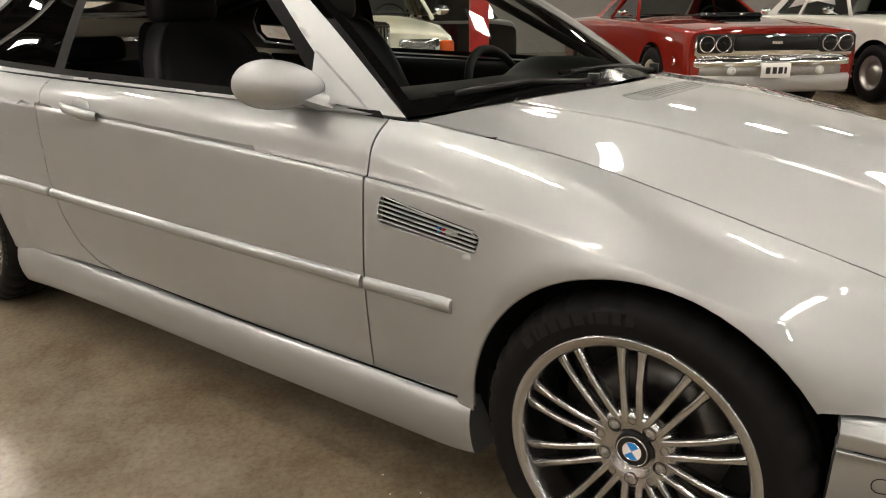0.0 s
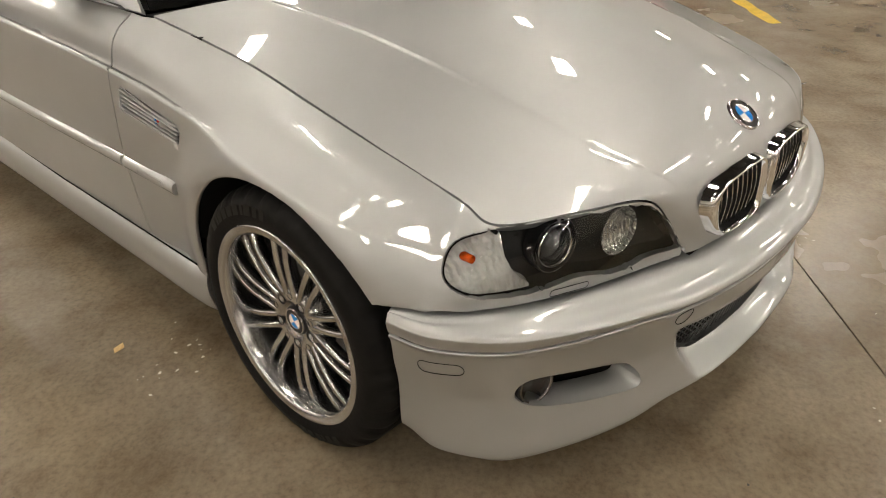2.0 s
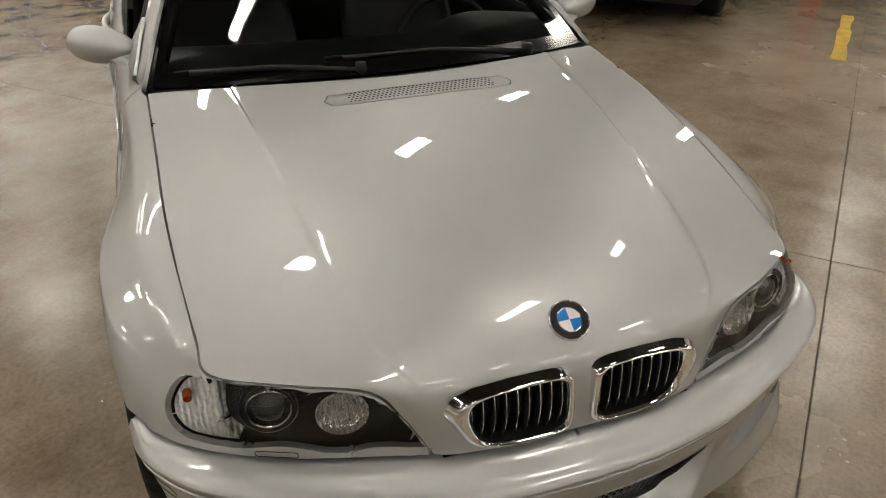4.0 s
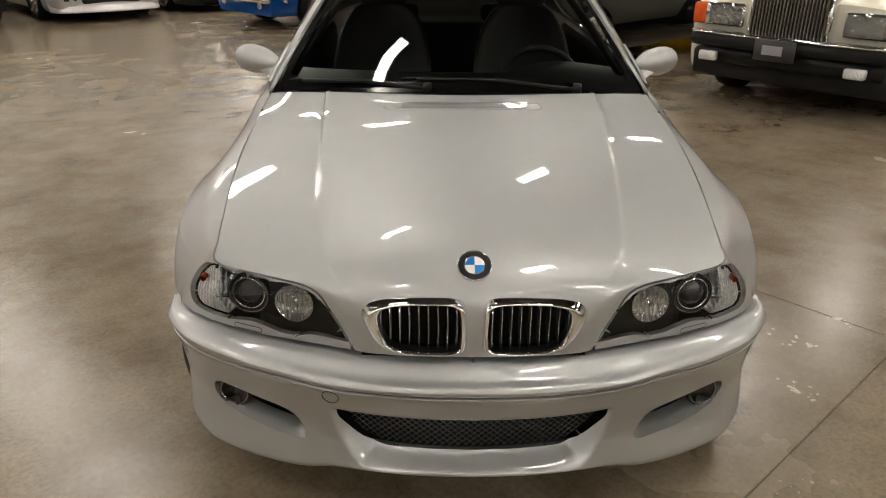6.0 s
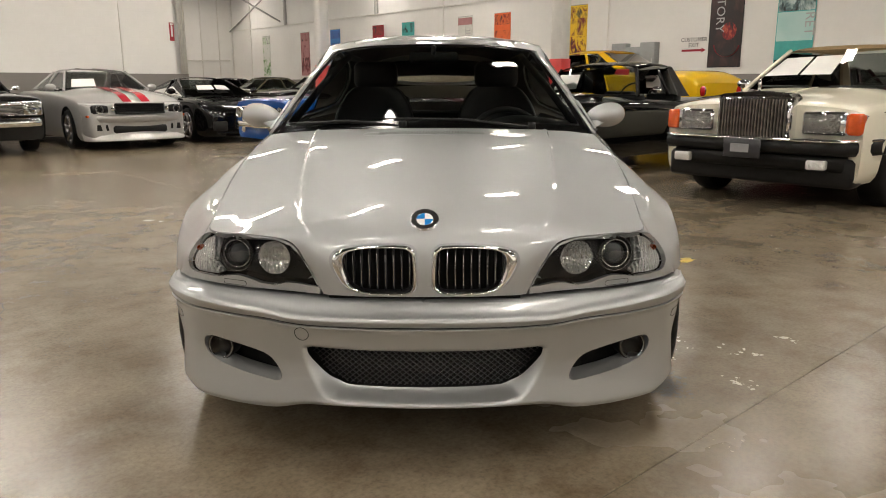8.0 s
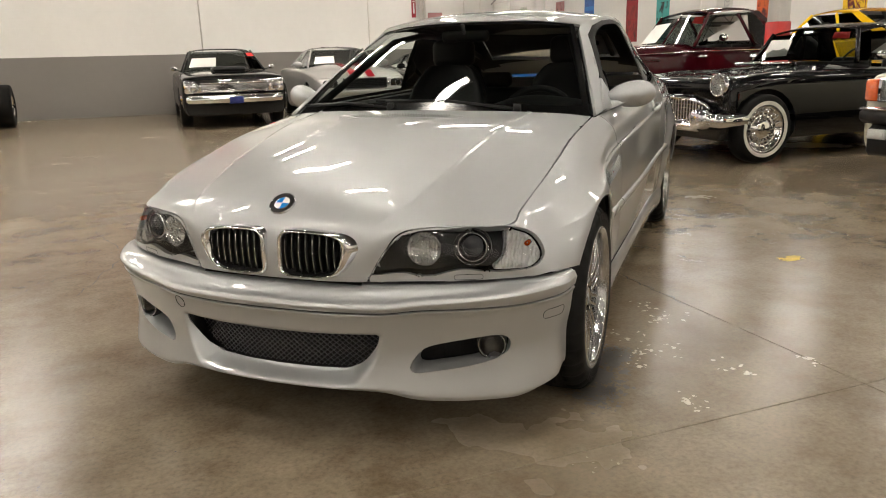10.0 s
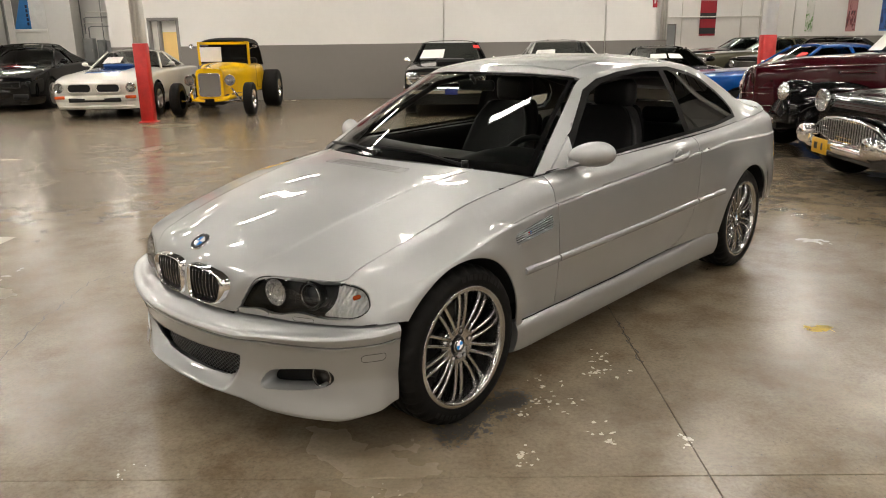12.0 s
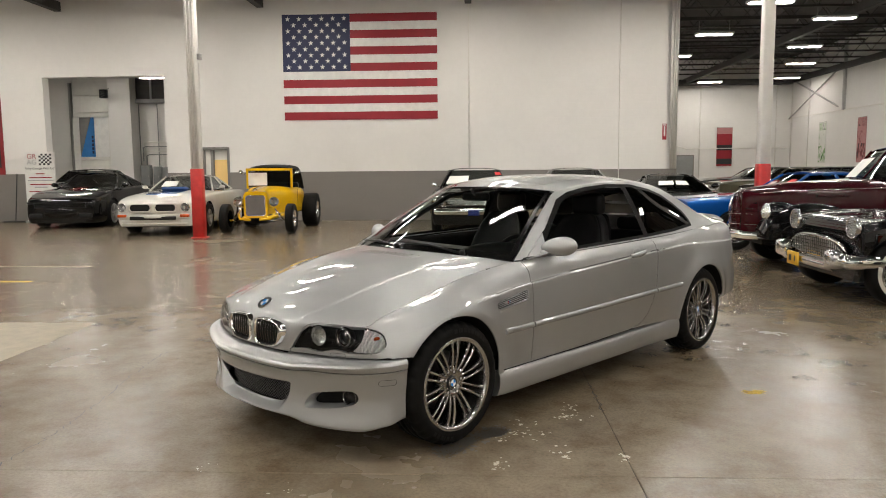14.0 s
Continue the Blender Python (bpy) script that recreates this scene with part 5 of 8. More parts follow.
OUT_T = tree(*[o for o in coupe.children if o.name == "hood_outlet"])
holes = bmesh.new()
for i in range(36):
    for j in range(5):
        x = -.20 + .40 * i / 35 + (.0057 if j % 2 else 0)
        y = .232 + .0125 * j + .16 * x * x
        hit = OUT_T.ray_cast(Vector((x, y, 3)), Vector((0, 0, -1)))
        if hit[0]:
            vs = [holes.verts.new((x + .0036 * math.cos(a), y + .0036 * math.sin(a), hit[0].z + .0007 - .13 * -.0036 * math.sin(a))) for a in np.linspace(0, 2 * math.pi, 7)[:-1]]
            holes.faces.new(vs)
part("outlet_perforation", holes, DARK, coupe, "rows of small dark holes", smooth=False, kind="stuff")

# cabin
def padded(x0, x1, y0, y1, z0, z1, r=.05, seg=4):
    return boxed(x0, x1, y0, y1, z0, z1, r, seg)


part("cabin_floor", boxed(-.66, .66, .44, 3.0, .18, .22), DARK, coupe, smooth=False)
part("parcel_shelf", boxed(-.6, .6, 2.62, 3.2, .86, .88), BLACK, coupe, smooth=False)
dash = np.array([[(x, y + .10 * (x / .66) ** 2, z) for y, z in ((.52, .885), (.62, .905), (.78, .915), (.92, .895), (.99, .82), (1.0, .66), (.93, .45))] for x in (-.70, -.45, -.2, 0, .2, .34, .46, .70)])
dash[5:7, 1:4, 2] += .035
part("dashboard", sheet(net(dash, 4, 4)), BLACK, coupe, "black dashboard with a hooded binnacle")
for s in (1, -1):
    part("door_card", sheet(net(np.array([[(s * x, y, z) for x, z in ((.735, .90), (.715, .86), (.70, .70), (.64, .62), (.70, .56), (.71, .28))] for y in (.66, 1.2, 1.9, 2.7)]), 3, 3)), BLACK, coupe, "black door lining with an arm rest")
    part("headliner_rail", tube(bmesh.new(), [(s * .645, .76, .92), (s * .56, 1.03, 1.07), (s * .47, 1.28, 1.21), (s * .49, 1.7, 1.25), (s * .48, 2.2, 1.24), (s * .46, 2.7, 1.12)], .018, 6), BLACK, coupe)


def seat(cx, y, wide=.25):
    base = part("front_seat", padded(cx - wide, cx + wide, y - .30, y + .24, .34, .52, .06), LEATHER, coupe, "black leather bucket seat")
    prof = net(np.array([[(cx + x, y + .20 + .28 * t + dy * (1 if 0 < k < 6 else .2), .46 + .62 * t + 0) for k, (x, dy) in enumerate(((-w, .0), (-w, -.09), (-w * .7, -.06), (0, -.035), (w * .7, -.06), (w, -.09), (w, .0)))]
                         for t, w in ((0, wide * .95), (.25, wide * 1.0), (.55, wide * .98), (.8, wide * .84), (.95, wide * .62), (1.0, wide * .45))]), 4, 4)
    part("backrest", sheet(prof), LEATHER, base)
    back = prof.copy()
    back[..., 1] = y + .20 + .28 * (back[..., 2] - .46) / .62 + .075 * np.sin(np.pi * np.clip((back[..., 0] - cx + wide) / (2 * wide), 0, 1))
    part("backrest_shell", sheet(back), LEATHER, base)
    part("headrest", padded(cx - .13, cx + .13, y + .43, y + .53, 1.07, 1.23, .045), LEATHER, base)
    for s in (1, -1):
        part("headrest_post", cyl(bmesh.new(), (cx + s * .05, y + .47, 1.02), (cx + s * .05, y + .48, 1.10), .006, n=8), CHROME, base)
        part("bolster", padded(cx + s * wide - .045, cx + s * wide + .045, y - .28, y + .2, .40, .56, .04), LEATHER, base)
    return base


seat(-.36, 1.40)
seat(.36, 1.40)
bench = part("rear_seat", padded(-.58, .58, 2.05, 2.5, .36, .52, .06), LEATHER, coupe, "black leather rear bench")
part("backrest", padded(-.58, .58, 2.46, 2.60, .48, .92, .06), LEATHER, bench)
for x in (-.32, .32):
    part("headrest", padded(x - .13, x + .13, 2.52, 2.60, .92, 1.02, .035), LEATHER, bench)
mt = pose(.36, 1.03, .80, -22, 0, 0)
sw = part("steering_wheel", shifted(lathe(bmesh.new(), [(.016 * math.sin(a), .185 + .016 * math.cos(a)) for a in np.linspace(0, 2 * math.pi, 11)], 48, "y"), mt), LEATHER, coupe, "black leather steering wheel")
part("boss", shifted(padded(-.075, .075, -.03, .02, -.06, .06, .02), mt), BLACK, sw)
for a in (0, 180, 250, 290):
    part("spoke", shifted(cyl(bmesh.new(), (.05 * math.cos(radians(a)), -.01, .05 * math.sin(radians(a))), (.18 * math.cos(radians(a)), 0, .18 * math.sin(radians(a))), .016, n=8), mt), BLACK, sw)
part("interior_mirror", padded(-.12, .12, 1.05, 1.075, 1.195, 1.25, .02), BLACK, coupe)
part("mirror_stalk", cyl(bmesh.new(), (0, 1.06, 1.23), (0, 1.02, 1.275), .01, n=8), BLACK, coupe)

# ---- the other cars ----
def cpaint(name, rgb, metal=0.0, rough=0.3, coat=1.0):
    return car_paint(name, rgb, metal, rough, 0.1, coat)


P_BLACK, P_GREY = cpaint("black_car_paint", (0.003, 0.003, 0.0033), 0.0, 0.3, 0.9), cpaint("dark_grey_car_paint", (0.012, 0.012, 0.012), 0.0, 0.3, 0.7)
P_BLUE, P_BURG = cpaint("bright_blue_car_paint", (0.006, 0.07, 0.30), .25), cpaint("burgundy_car_paint", (0.036, 0.002, 0.005), 0.0, 0.3, 1.0)
P_CREAM, P_RED = cpaint("cream_car_paint", (0.82, 0.785, 0.65)), cpaint("orange_red_car_paint", (0.22, 0.014, 0.008))
P_YELLOW, P_WHITE = cpaint("bright_yellow_car_paint", (0.80, 0.48, 0.01)), cpaint("white_car_paint", (0.70, 0.69, 0.64))
P_SILVER = cpaint("light_silver_car_paint", (0.46, 0.455, 0.445), .6, .45)
P_STRIPE = cpaint("crimson_stripe_paint", (0.50, 0.012, 0.03))
P_OLIVE, P_BROWN = cpaint("olive_car_paint", (0.08, 0.075, 0.05)), cpaint("brown_car_paint", (0.10, 0.045, 0.03))
P_BSTRIPE = cpaint("blue_stripe_paint", (0.03, 0.08, 0.24))
CARGLASS = glass("car_window_glass", (0.50, 0.53, 0.52))
CANVAS = plain("black_canvas", (0.018, 0.018, 0.02), 0.8, 0.0, 0.3, 30, 0.3, 200)
TANROOF = plain("tan_vinyl", (0.70, 0.56, 0.38), 0.6, 0.0, 0.12, 20, 0.2, 150)
WINE = plain("wine_leather", (0.06, 0.012, 0.012), 0.45, 0.0, 0.2, 20)
WHITEWALL = plain("whitewall_rubber", (0.62, 0.60, 0.54), 0.6, 0.0, 0.08, 20)
TAGRED = plain("red_hang_tag", (0.70, 0.03, 0.03), 0.6, 0.0, 0.08, 10)
PLATEY = plain("yellow_plate", (0.72, 0.42, 0.03), 0.45, 0.0, 0.08, 20)
VANE = plain("grille_vane_metal", (0.22, 0.20, 0.17), 0.35, 1.0, 0.15, 30)
PLATED = plain("dark_plate", (0.03, 0.03, 0.035), 0.35, 0.0, 0.3, 20)


def simple_wheel(par, x, y, r, rr, width=.2, style="dish", s=1, metal=None):
    """A wheel at the given side: tyre under it, with a dished or spoked rim."""
    c = (x, y, r)
    h = width / 2
    face = [(h * .55, rr), (h * .95, rr * 1.02), (h * 1.0, rr * .97), (h * .8, rr * .9)]
    face += [(h * .45, rr * .82), (h * .4, rr * .5), (h * .7, rr * .42), (h * .85, rr * .3), (h * .9, 0)] if style != "spokes" else [(h * .1, rr * .86)]
    w = part("wheel", lathe(bmesh.new(), [(s * a, b) for a, b in face], 40, c=c), metal or CHROME, par)
    tp = [(h * .9, rr * 1.0), (h * 1.03, rr * 1.08), (h * 1.06, (r + rr) / 2), (h * .98, r * .95), (h * .82, r * .995), (0, r), (-h * .82, r * .995), (-h * .98, r * .95), (-h, rr)]
    part("tyre", lathe(bmesh.new(), [(s * a, b) for a, b in tp], 40, c=c), RUBBER, w)
    if style == "white":
        part("whitewall", lathe(bmesh.new(), [(s * h * 1.02, rr * 1.03), (s * h * 1.075, rr * 1.10), (s * h * 1.075, rr * 1.19)], 40, c=c), WHITEWALL, w, "white sidewall band")
    if style in ("spokes", "white"):
        n = 5 if style == "spokes" else 18
        for k in range(n):
            a = 2 * math.pi * k / n + .3
            p0 = (x + s * h * .55, y + .03 * math.cos(a), r + .03 * math.sin(a))
            p1 = (x + s * h * .85, y + rr * .95 * math.cos(a), r + rr * .95 * math.sin(a))
            part("spoke", cyl(bmesh.new(), p0, p1, .024 if n == 5 else .006, .032 if n == 5 else .006, n=6), metal or CHROME, w)
        part("hub", lathe(bmesh.new(), [(s * h * .4, .06), (s * h * .8, .055), (s * h * .9, .03), (s * h * .9, 0)], 20, c=c), metal or CHROME, w)
        part("brake", lathe(bmesh.new(), [(s * h * .05, rr * .8), (s * h * .05, 0)], 24, c=c), DISC, w)
    return w


def flat_poly(pts, mat_, name, par, thick=.006, label=""):
    """A thin plate with outline pts, thick away from its own normal."""
    a, b, c = (Vector(p) for p in pts[:3])
    n = (b - a).cross(c - a).normalized()
    return part(name, filled(pts, thick, n), mat_, par, label, smooth=False)


def papers(par, rows_, out=.05):
    """Sheets of paper behind the windscreen."""
    for pts in rows_:
        pts = [(x, y - out, z) for x, y, z in pts]
        sh = flat_poly(pts, PAPER, "price_sheet", par, .002, "white printed sheet")
        a, b, c, d = (Vector(p) for p in pts)
        n = (b - a).cross(c - a).normalized()
        for k in range(3):
            t0, t1 = .2 + .22 * k, .28 + .22 * k
            e = [a.lerp(d, t0).lerp(b.lerp(c, t0), .15), a.lerp(d, t0).lerp(b.lerp(c, t0), .8 - .1 * k), a.lerp(d, t1).lerp(b.lerp(c, t1), .8 - .1 * k), a.lerp(d, t1).lerp(b.lerp(c, t1), .15)]
            part("print_line", filled([p + n * -.003 for p in e], .002, -n), INKGREY, sh, smooth=False)


def car(label, m, paint, st, gh, wb, r=.33, rr=.2, zb=.2, style="dish", arch=.06, roof_mat=None, inner=BLACK, metal=None, scale=1.0, wy=0.0, wheel_w=.21, glassm=None, axle=0.0):
    """A car built from stations (y, half width, shoulder height, centre height); its front axle at the origin, nose towards -y."""
    ob = thing("car", label, "car", "cars on show", m @ Matrix.Scale(scale, 4))
    ctrl = []
    for y, w, zs, zc in st:
        ctrl.append([(w * .93, y, zb), (w * .985, y, zb + .10), (w, y, zb + (zs - zb) * .55), (w * .985, y, zs - .09), (w * .955, y, zs - .03), (w * .87, y, zs), (w * .5, y, zc - .25 * (zc - zs) * .3), (0, y, zc)][::-1])
    g = net(np.array(ctrl), 5, 3)
    gm = mirror_x(g)
    bm = sheet(gm)
    for end, sgn in ((0, 1), (-1, -1)):
        bm.faces.new([bm.verts.new(p) for p in gm[end]][::sgn])
    bmesh.ops.remove_doubles(bm, verts=bm.verts[:], dist=1e-4)
    outward(bm, (0, wb / 2, .5))
    W = max(s[1] for s in st)
    for k in (0, 1):
        R = r + arch
        yy = wb * k + axle * (1 - k)
        arc = [(yy + R * math.cos(a), r + R * math.sin(a)) for a in np.linspace(0, math.pi, 16)]
        arc = [(yy + R, zb - .1)] + arc + [(yy - R, zb - .1)]
        fs = cut(bm, arc, (1, 2), lambda c: abs(c.x) > W * .7)
        bmesh.ops.delete(bm, geom=fs, context="FACES")
    # cabin opening
    (yf, zf, wf), (yrf, zrf, wrf), (yrr, zrr, wrr), (yb, zbk, wbk) = gh
    cab = [(-wf * .93, yf + .06), (wf * .93, yf + .06), (wf * .96, (yf + yb) / 2), (wbk * .9, yb - .08), (-wbk * .9, yb - .08), (-wf * .96, (yf + yb) / 2)]
    fs = cut(bm, cab, (0, 1), lambda c: c.z > zf - .35)
    bmesh.ops.delete(bm, geom=[f for f in fs if f.normal.z > .2], context="FACES")
    body = part("body", sharp(bm, 50), paint, ob)
    # roof and pillars
    ym = (yrf + yrr) / 2
    zm = max(zrf, zrr) + .02
    rows_ = [(yrf, zrf, wrf), (yrf * .6 + yrr * .4, zm, (wrf + wrr) / 2 * 1.02), (yrf * .2 + yrr * .8, zm - .005, wrr * 1.02), (yrr, zrr, wrr)]
    rg = [[(0, y, z + .035), (w * .5, y, z + .03), (w * .85, y, z + .008), (w, y, z - .03)] for y, z, w in rows_]
    rb = sheet(net(mirror_x(np.array(rg)), 4, 4))
    bmesh.ops.solidify(rb, geom=rb.faces[:], thickness=.03)
    part("roof", rb, roof_mat or paint, ob)
    pil = []
    ymid_b, ymid_t = yf + (yb - yf) * .56, yrf + (yrr - yrf) * .56
    for s in (1, -1):
        part("pillar", tube(bmesh.new(), [(s * wf, yf, zf - .02), (s * wrf * .985, yrf, zrf - .005)], .024, 6), paint, ob)
        part("pillar", tube(bmesh.new(), [(s * (wf + wbk) / 2, ymid_b, zf - .02), (s * (wrf + wrr) / 2, ymid_t, zrf - .01)], .026, 6), roof_mat or paint, ob)
        q = [(s * wbk, yb, zbk - .02), (s * wbk * 1.0, yb - .30, zbk - .02), (s * wrr * .99, yrr - .12, zrr - .02), (s * wrr * .985, yrr, zrr - .01)]
        part("pillar", filled(q, .03, (-s, 0, 0)), roof_mat or paint, ob, smooth=False)
        sg = [(s * wf * .99, yf + .05, zf), (s * (wf + wbk) / 2, ymid_b, zf), (s * wbk, yb - .28, zbk), (s * wrr, yrr - .12, zrr - .03), (s * wrf, yrf + .02, zrf - .03)]
        part("side_window", filled(sg, .004, (-s, 0, 0)), glassm or CARGLASS, ob, smooth=False)
    nW = 8
    ws = [[(x * wf * .97, yf + .02 - .10 * (1 - x * x), zf + .01) for x in np.linspace(-1, 1, nW)], [(x * wrf * .95, yrf - .05 * (1 - x * x), zrf - .005) for x in np.linspace(-1, 1, nW)]]
    part("windscreen", sheet(np.array(ws)), glassm or CARGLASS, ob)
    rw = [[(x * wbk * .9, yb, zbk) for x in np.linspace(-1, 1, nW)], [(x * wrr * .95, yrr, zrr) for x in np.linspace(-1, 1, nW)]]
    part("rear_window", sheet(np.array(rw)), glassm or CARGLASS, ob)
    # cabin tub, seats, wheel
    part("cabin_tub", boxed(-wf * .88, wf * .88, yf + .1, yb - .1, zb + .05, zb + .12), inner, ob, smooth=False)
    part("dashboard", boxed(-wf * .9, wf * .9, yf + .04, yf + .30, zf - .22, zf - .01, .03), inner, ob)
    for s in (1, -1):
        cx = s * wf * .48
        st_ = part("seat", boxed(cx - .25, cx + .25, yf + .75, yf + 1.2, zb + .12, zb + .35, .05, 2), inner, ob)
        part("backrest", boxed(cx - .24, cx + .24, yf + 1.1, yf + 1.28, zb + .3, zf + .02, .05, 2), inner, st_)
    part("steering_wheel", shifted(lathe(bmesh.new(), [(.012 * math.sin(a), .18 + .012 * math.cos(a)) for a in np.linspace(0, 2 * math.pi, 8)], 24, "y"), pose(wf * .48, yf + .42, zf - .03, -25, 0, 0)), BLACK, ob)
    part("under_tray", boxed(-W * .8, W * .8, st[0][0] + .15, st[-1][0] - .15, zb - .02, zb + .05), DARK, ob, smooth=False)
    for k in (0, 1):
        part("wheel_well", boxed(-W * .84, W * .84, wb * k + axle * (1 - k) - r - arch, wb * k + axle * (1 - k) + r + arch, zb, r * 2 + arch * .8), DARK, ob, smooth=False)
        for s in (1, -1):
            simple_wheel(ob, s * (W - wheel_w / 2 - .015 + wy), wb * k + axle * (1 - k), r, rr, wheel_w, style, s, metal)
    return ob


def lamp_round(par, x, y, z, r, mat_=None, label="round headlamp", rim_mat=None):
    o = part("headlamp", lathe(bmesh.new(), [(.03, r * 1.12), (-.012, r * 1.14), (-.018, r * 1.04), (-.010, r)], 28, "y", (x, y, z)), rim_mat or CHROME, par, label)
    part("lens", lathe(bmesh.new(), [(-.010, r), (-.022, r * .7), (-.028, r * .3), (-.029, 0)], 28, "y", (x, y, z)), LENS, o)
    part("reflector", lathe(bmesh.new(), [(-.006, r), (.012, r * .6), (.018, 0)], 28, "y", (x, y, z)), mat_ or FACETED, o)
    return o


def bar_bumper(par, y, z, w, h=.12, mat_=None, bow=.10, wrap=.25, deep=.07):
    """A bumper bar bowed across the nose and wrapped round the corners."""
    secs = []
    xs = np.linspace(-1, 1, 15)
    for t in xs:
        x = t * w
        yy = y + bow * t * t + (wrap * max(0, (abs(t) - .86) / .14) ** 1.5)
        secs.append([(x, yy + deep * .5, z - h / 2), (x, yy - deep * .1, z - h / 2), (x, yy - deep * .45, z - h * .22), (x, yy - deep * .45, z + h * .22), (x, yy - deep * .1, z + h / 2), (x, yy + deep * .5, z + h / 2)])
    return part("bumper", sheet(np.array(secs)), mat_ or CHROME, par)


def fascia(par, w, prof, mat_, bow=.10, wrap=.26):
    """A moulded bumper skin: a profile of (y, z) carried across the nose and round its corners."""
    secs = []
    for t in np.linspace(-1, 1, 25):
        yy = bow * t * t + wrap * max(0, (abs(t) - .74) / .26) ** 2
        secs.append(spl(np.array([(t * w, y + yy, z) for y, z in prof]), 3))
    return part("bumper_skin", sheet(np.array(secs)), mat_, par)


def grille(par, x0, x1, y, z0, z1, n=8, vertical=False, mat_=None, depth=.05, frame_mat=None, bow=0.0):
    o = part("grille", boxed(x0, x1, y + depth, y + depth + .01, z0, z1), DARK, par, "dark radiator grille", smooth=False)
    for k in range(n):
        t = (k + .5) / n
        if vertical:
            x = x0 + (x1 - x0) * t
            part("bar", boxed(x - .004, x + .004, y, y + depth, z0, z1), mat_ or CHROME, o, smooth=False)
        else:
            z = z0 + (z1 - z0) * t
            part("bar", boxed(x0, x1, y, y + depth, z - .006, z + .006), mat_ or CHROME, o, smooth=False)
    if frame_mat:
        part("grille_frame", tube(bmesh.new(), [(x0, y, z0), (x1, y, z0), (x1, y, z1), (x0, y, z1)], .016, 6, True), frame_mat, o)
    return o


def plate(par, x, y, z, mat_, w=.30, h=.15, bars=None):
    o = part("number_plate", boxed(x - w / 2, x + w / 2, y - .006, y + .006, z - h / 2, z + h / 2, .004), mat_, par)
    for k, (a, b) in enumerate(bars or ()):
        part("plate_bar", boxed(x + a * w, x + b * w, y - .010, y - .007, z - h * .22, z + h * .22), PLATED if mat_ is not PLATED else INKGREY, o, smooth=False)


def mirror_pair(par, x, y, z, mat_, r=.05):
    for s in (1, -1):
        bm = bmesh.new()
        bmesh.ops.create_uvsphere(bm, u_segments=14, v_segments=8, radius=1)
        for v in bm.verts:
            v.co = Vector((s * (x + .10) + v.co.x * r * 1.6, y + v.co.y * r * .8, z + .05 + v.co.z * r))
        mo = part("door_mirror", bm, mat_, par)
        part("arm", cyl(bmesh.new(), (s * (x - .03), y, z), (s * (x + .08), y, z + .03), .012, n=6), mat_, mo)


# silver pony car with crimson stripes
c = car("light silver muscle coupe with two crimson stripes, parked against the wall", at_uv(3.0, 12.15), P_SILVER,
        [(-.93, .62, .62, .66), (-.86, .80, .74, .79), (-.5, .90, .86, .93), (0, .93, .93, 1.0), (.7, .92, .97, 1.06), (1.6, .92, .99, 1.0), (2.72, .94, 1.0, 1.03), (3.4, .90, .98, 1.04), (3.75, .82, .90, .98)],
        ((.62, 1.03, .76), (1.22, 1.36, .56), (2.1, 1.36, .55), (2.95, 1.05, .72)), 2.72, .34, .245, .17, "spokes", wheel_w=.24)
for x in (-.16, .16):
    rows_ = [[(x + dx * 1.0, y, z) for dx in (-.075, .075)] for y, z in ((-.85, .818), (-.68, .890), (-.5, .950), (0, 1.018), (.55, 1.074))]
    part("stripe", sheet(spl(np.array(rows_), 4)), P_STRIPE, c, "crimson racing stripe")
    part("stripe", sheet(np.array([[(x + dx, y, z) for dx in (-.07, .07)] for y, z in ((1.24, 1.402), (1.6, 1.424), (2.05, 1.40))])), P_STRIPE, c)
grille(c, -.42, .42, -.995, .63, .785, 5, False, BLACK, .03, BLACK)
for s in (1, -1):
    o = part("headlamp", boxed(s * .64 - .14, s * .64 + .14, -.935, -.80, .62, .77, .03), SMOKED, c, "dark rectangular headlamp")
    lamp_round(o, s * .66, -.94, .695, .058)
    part("fog_lamp", lathe(bmesh.new(), [(0, .035), (-.02, .03), (-.022, 0)], 18, "y", (s * .455, -.985, .70)), CHROME, c)
    for k in (0, 1):
        part("bumper_slot", filled([(s * (.53 + .11 * k), -.895, .34), (s * (.61 + .11 * k), -.875, .34), (s * (.60 + .11 * k), -.875, .44), (s * (.55 + .11 * k), -.895, .44)], .045, (0, -1, 0)), DARK, c, smooth=False)
    part("side_marker", boxed(s * .79 - .05, s * .79 + .05, -.84, -.70, .555, .60, .01), AMBER, c, smooth=False)
fascia(c, .88, [(-.80, .815), (-.90, .80), (-.95, .775), (-.958, .70), (-.955, .63), (-.97, .605), (-.995, .585), (-1.0, .54), (-.985, .49), (-.965, .46), (-.963, .30), (-.985, .255), (-1.03, .215), (-1.05, .19), (-1.04, .165), (-.9, .16)], P_SILVER, .10, .26)
part("lower_intake", boxed(-.46, .46, -.974, -.90, .29, .42, .03), DARK, c)
mirror_pair(c, .82, .85, 1.02, P_SILVER, .06)
papers(c, [[(-.62, .70, 1.07), (-.2, .66, 1.08), (-.16, .90, 1.22), (-.54, .93, 1.21)]])

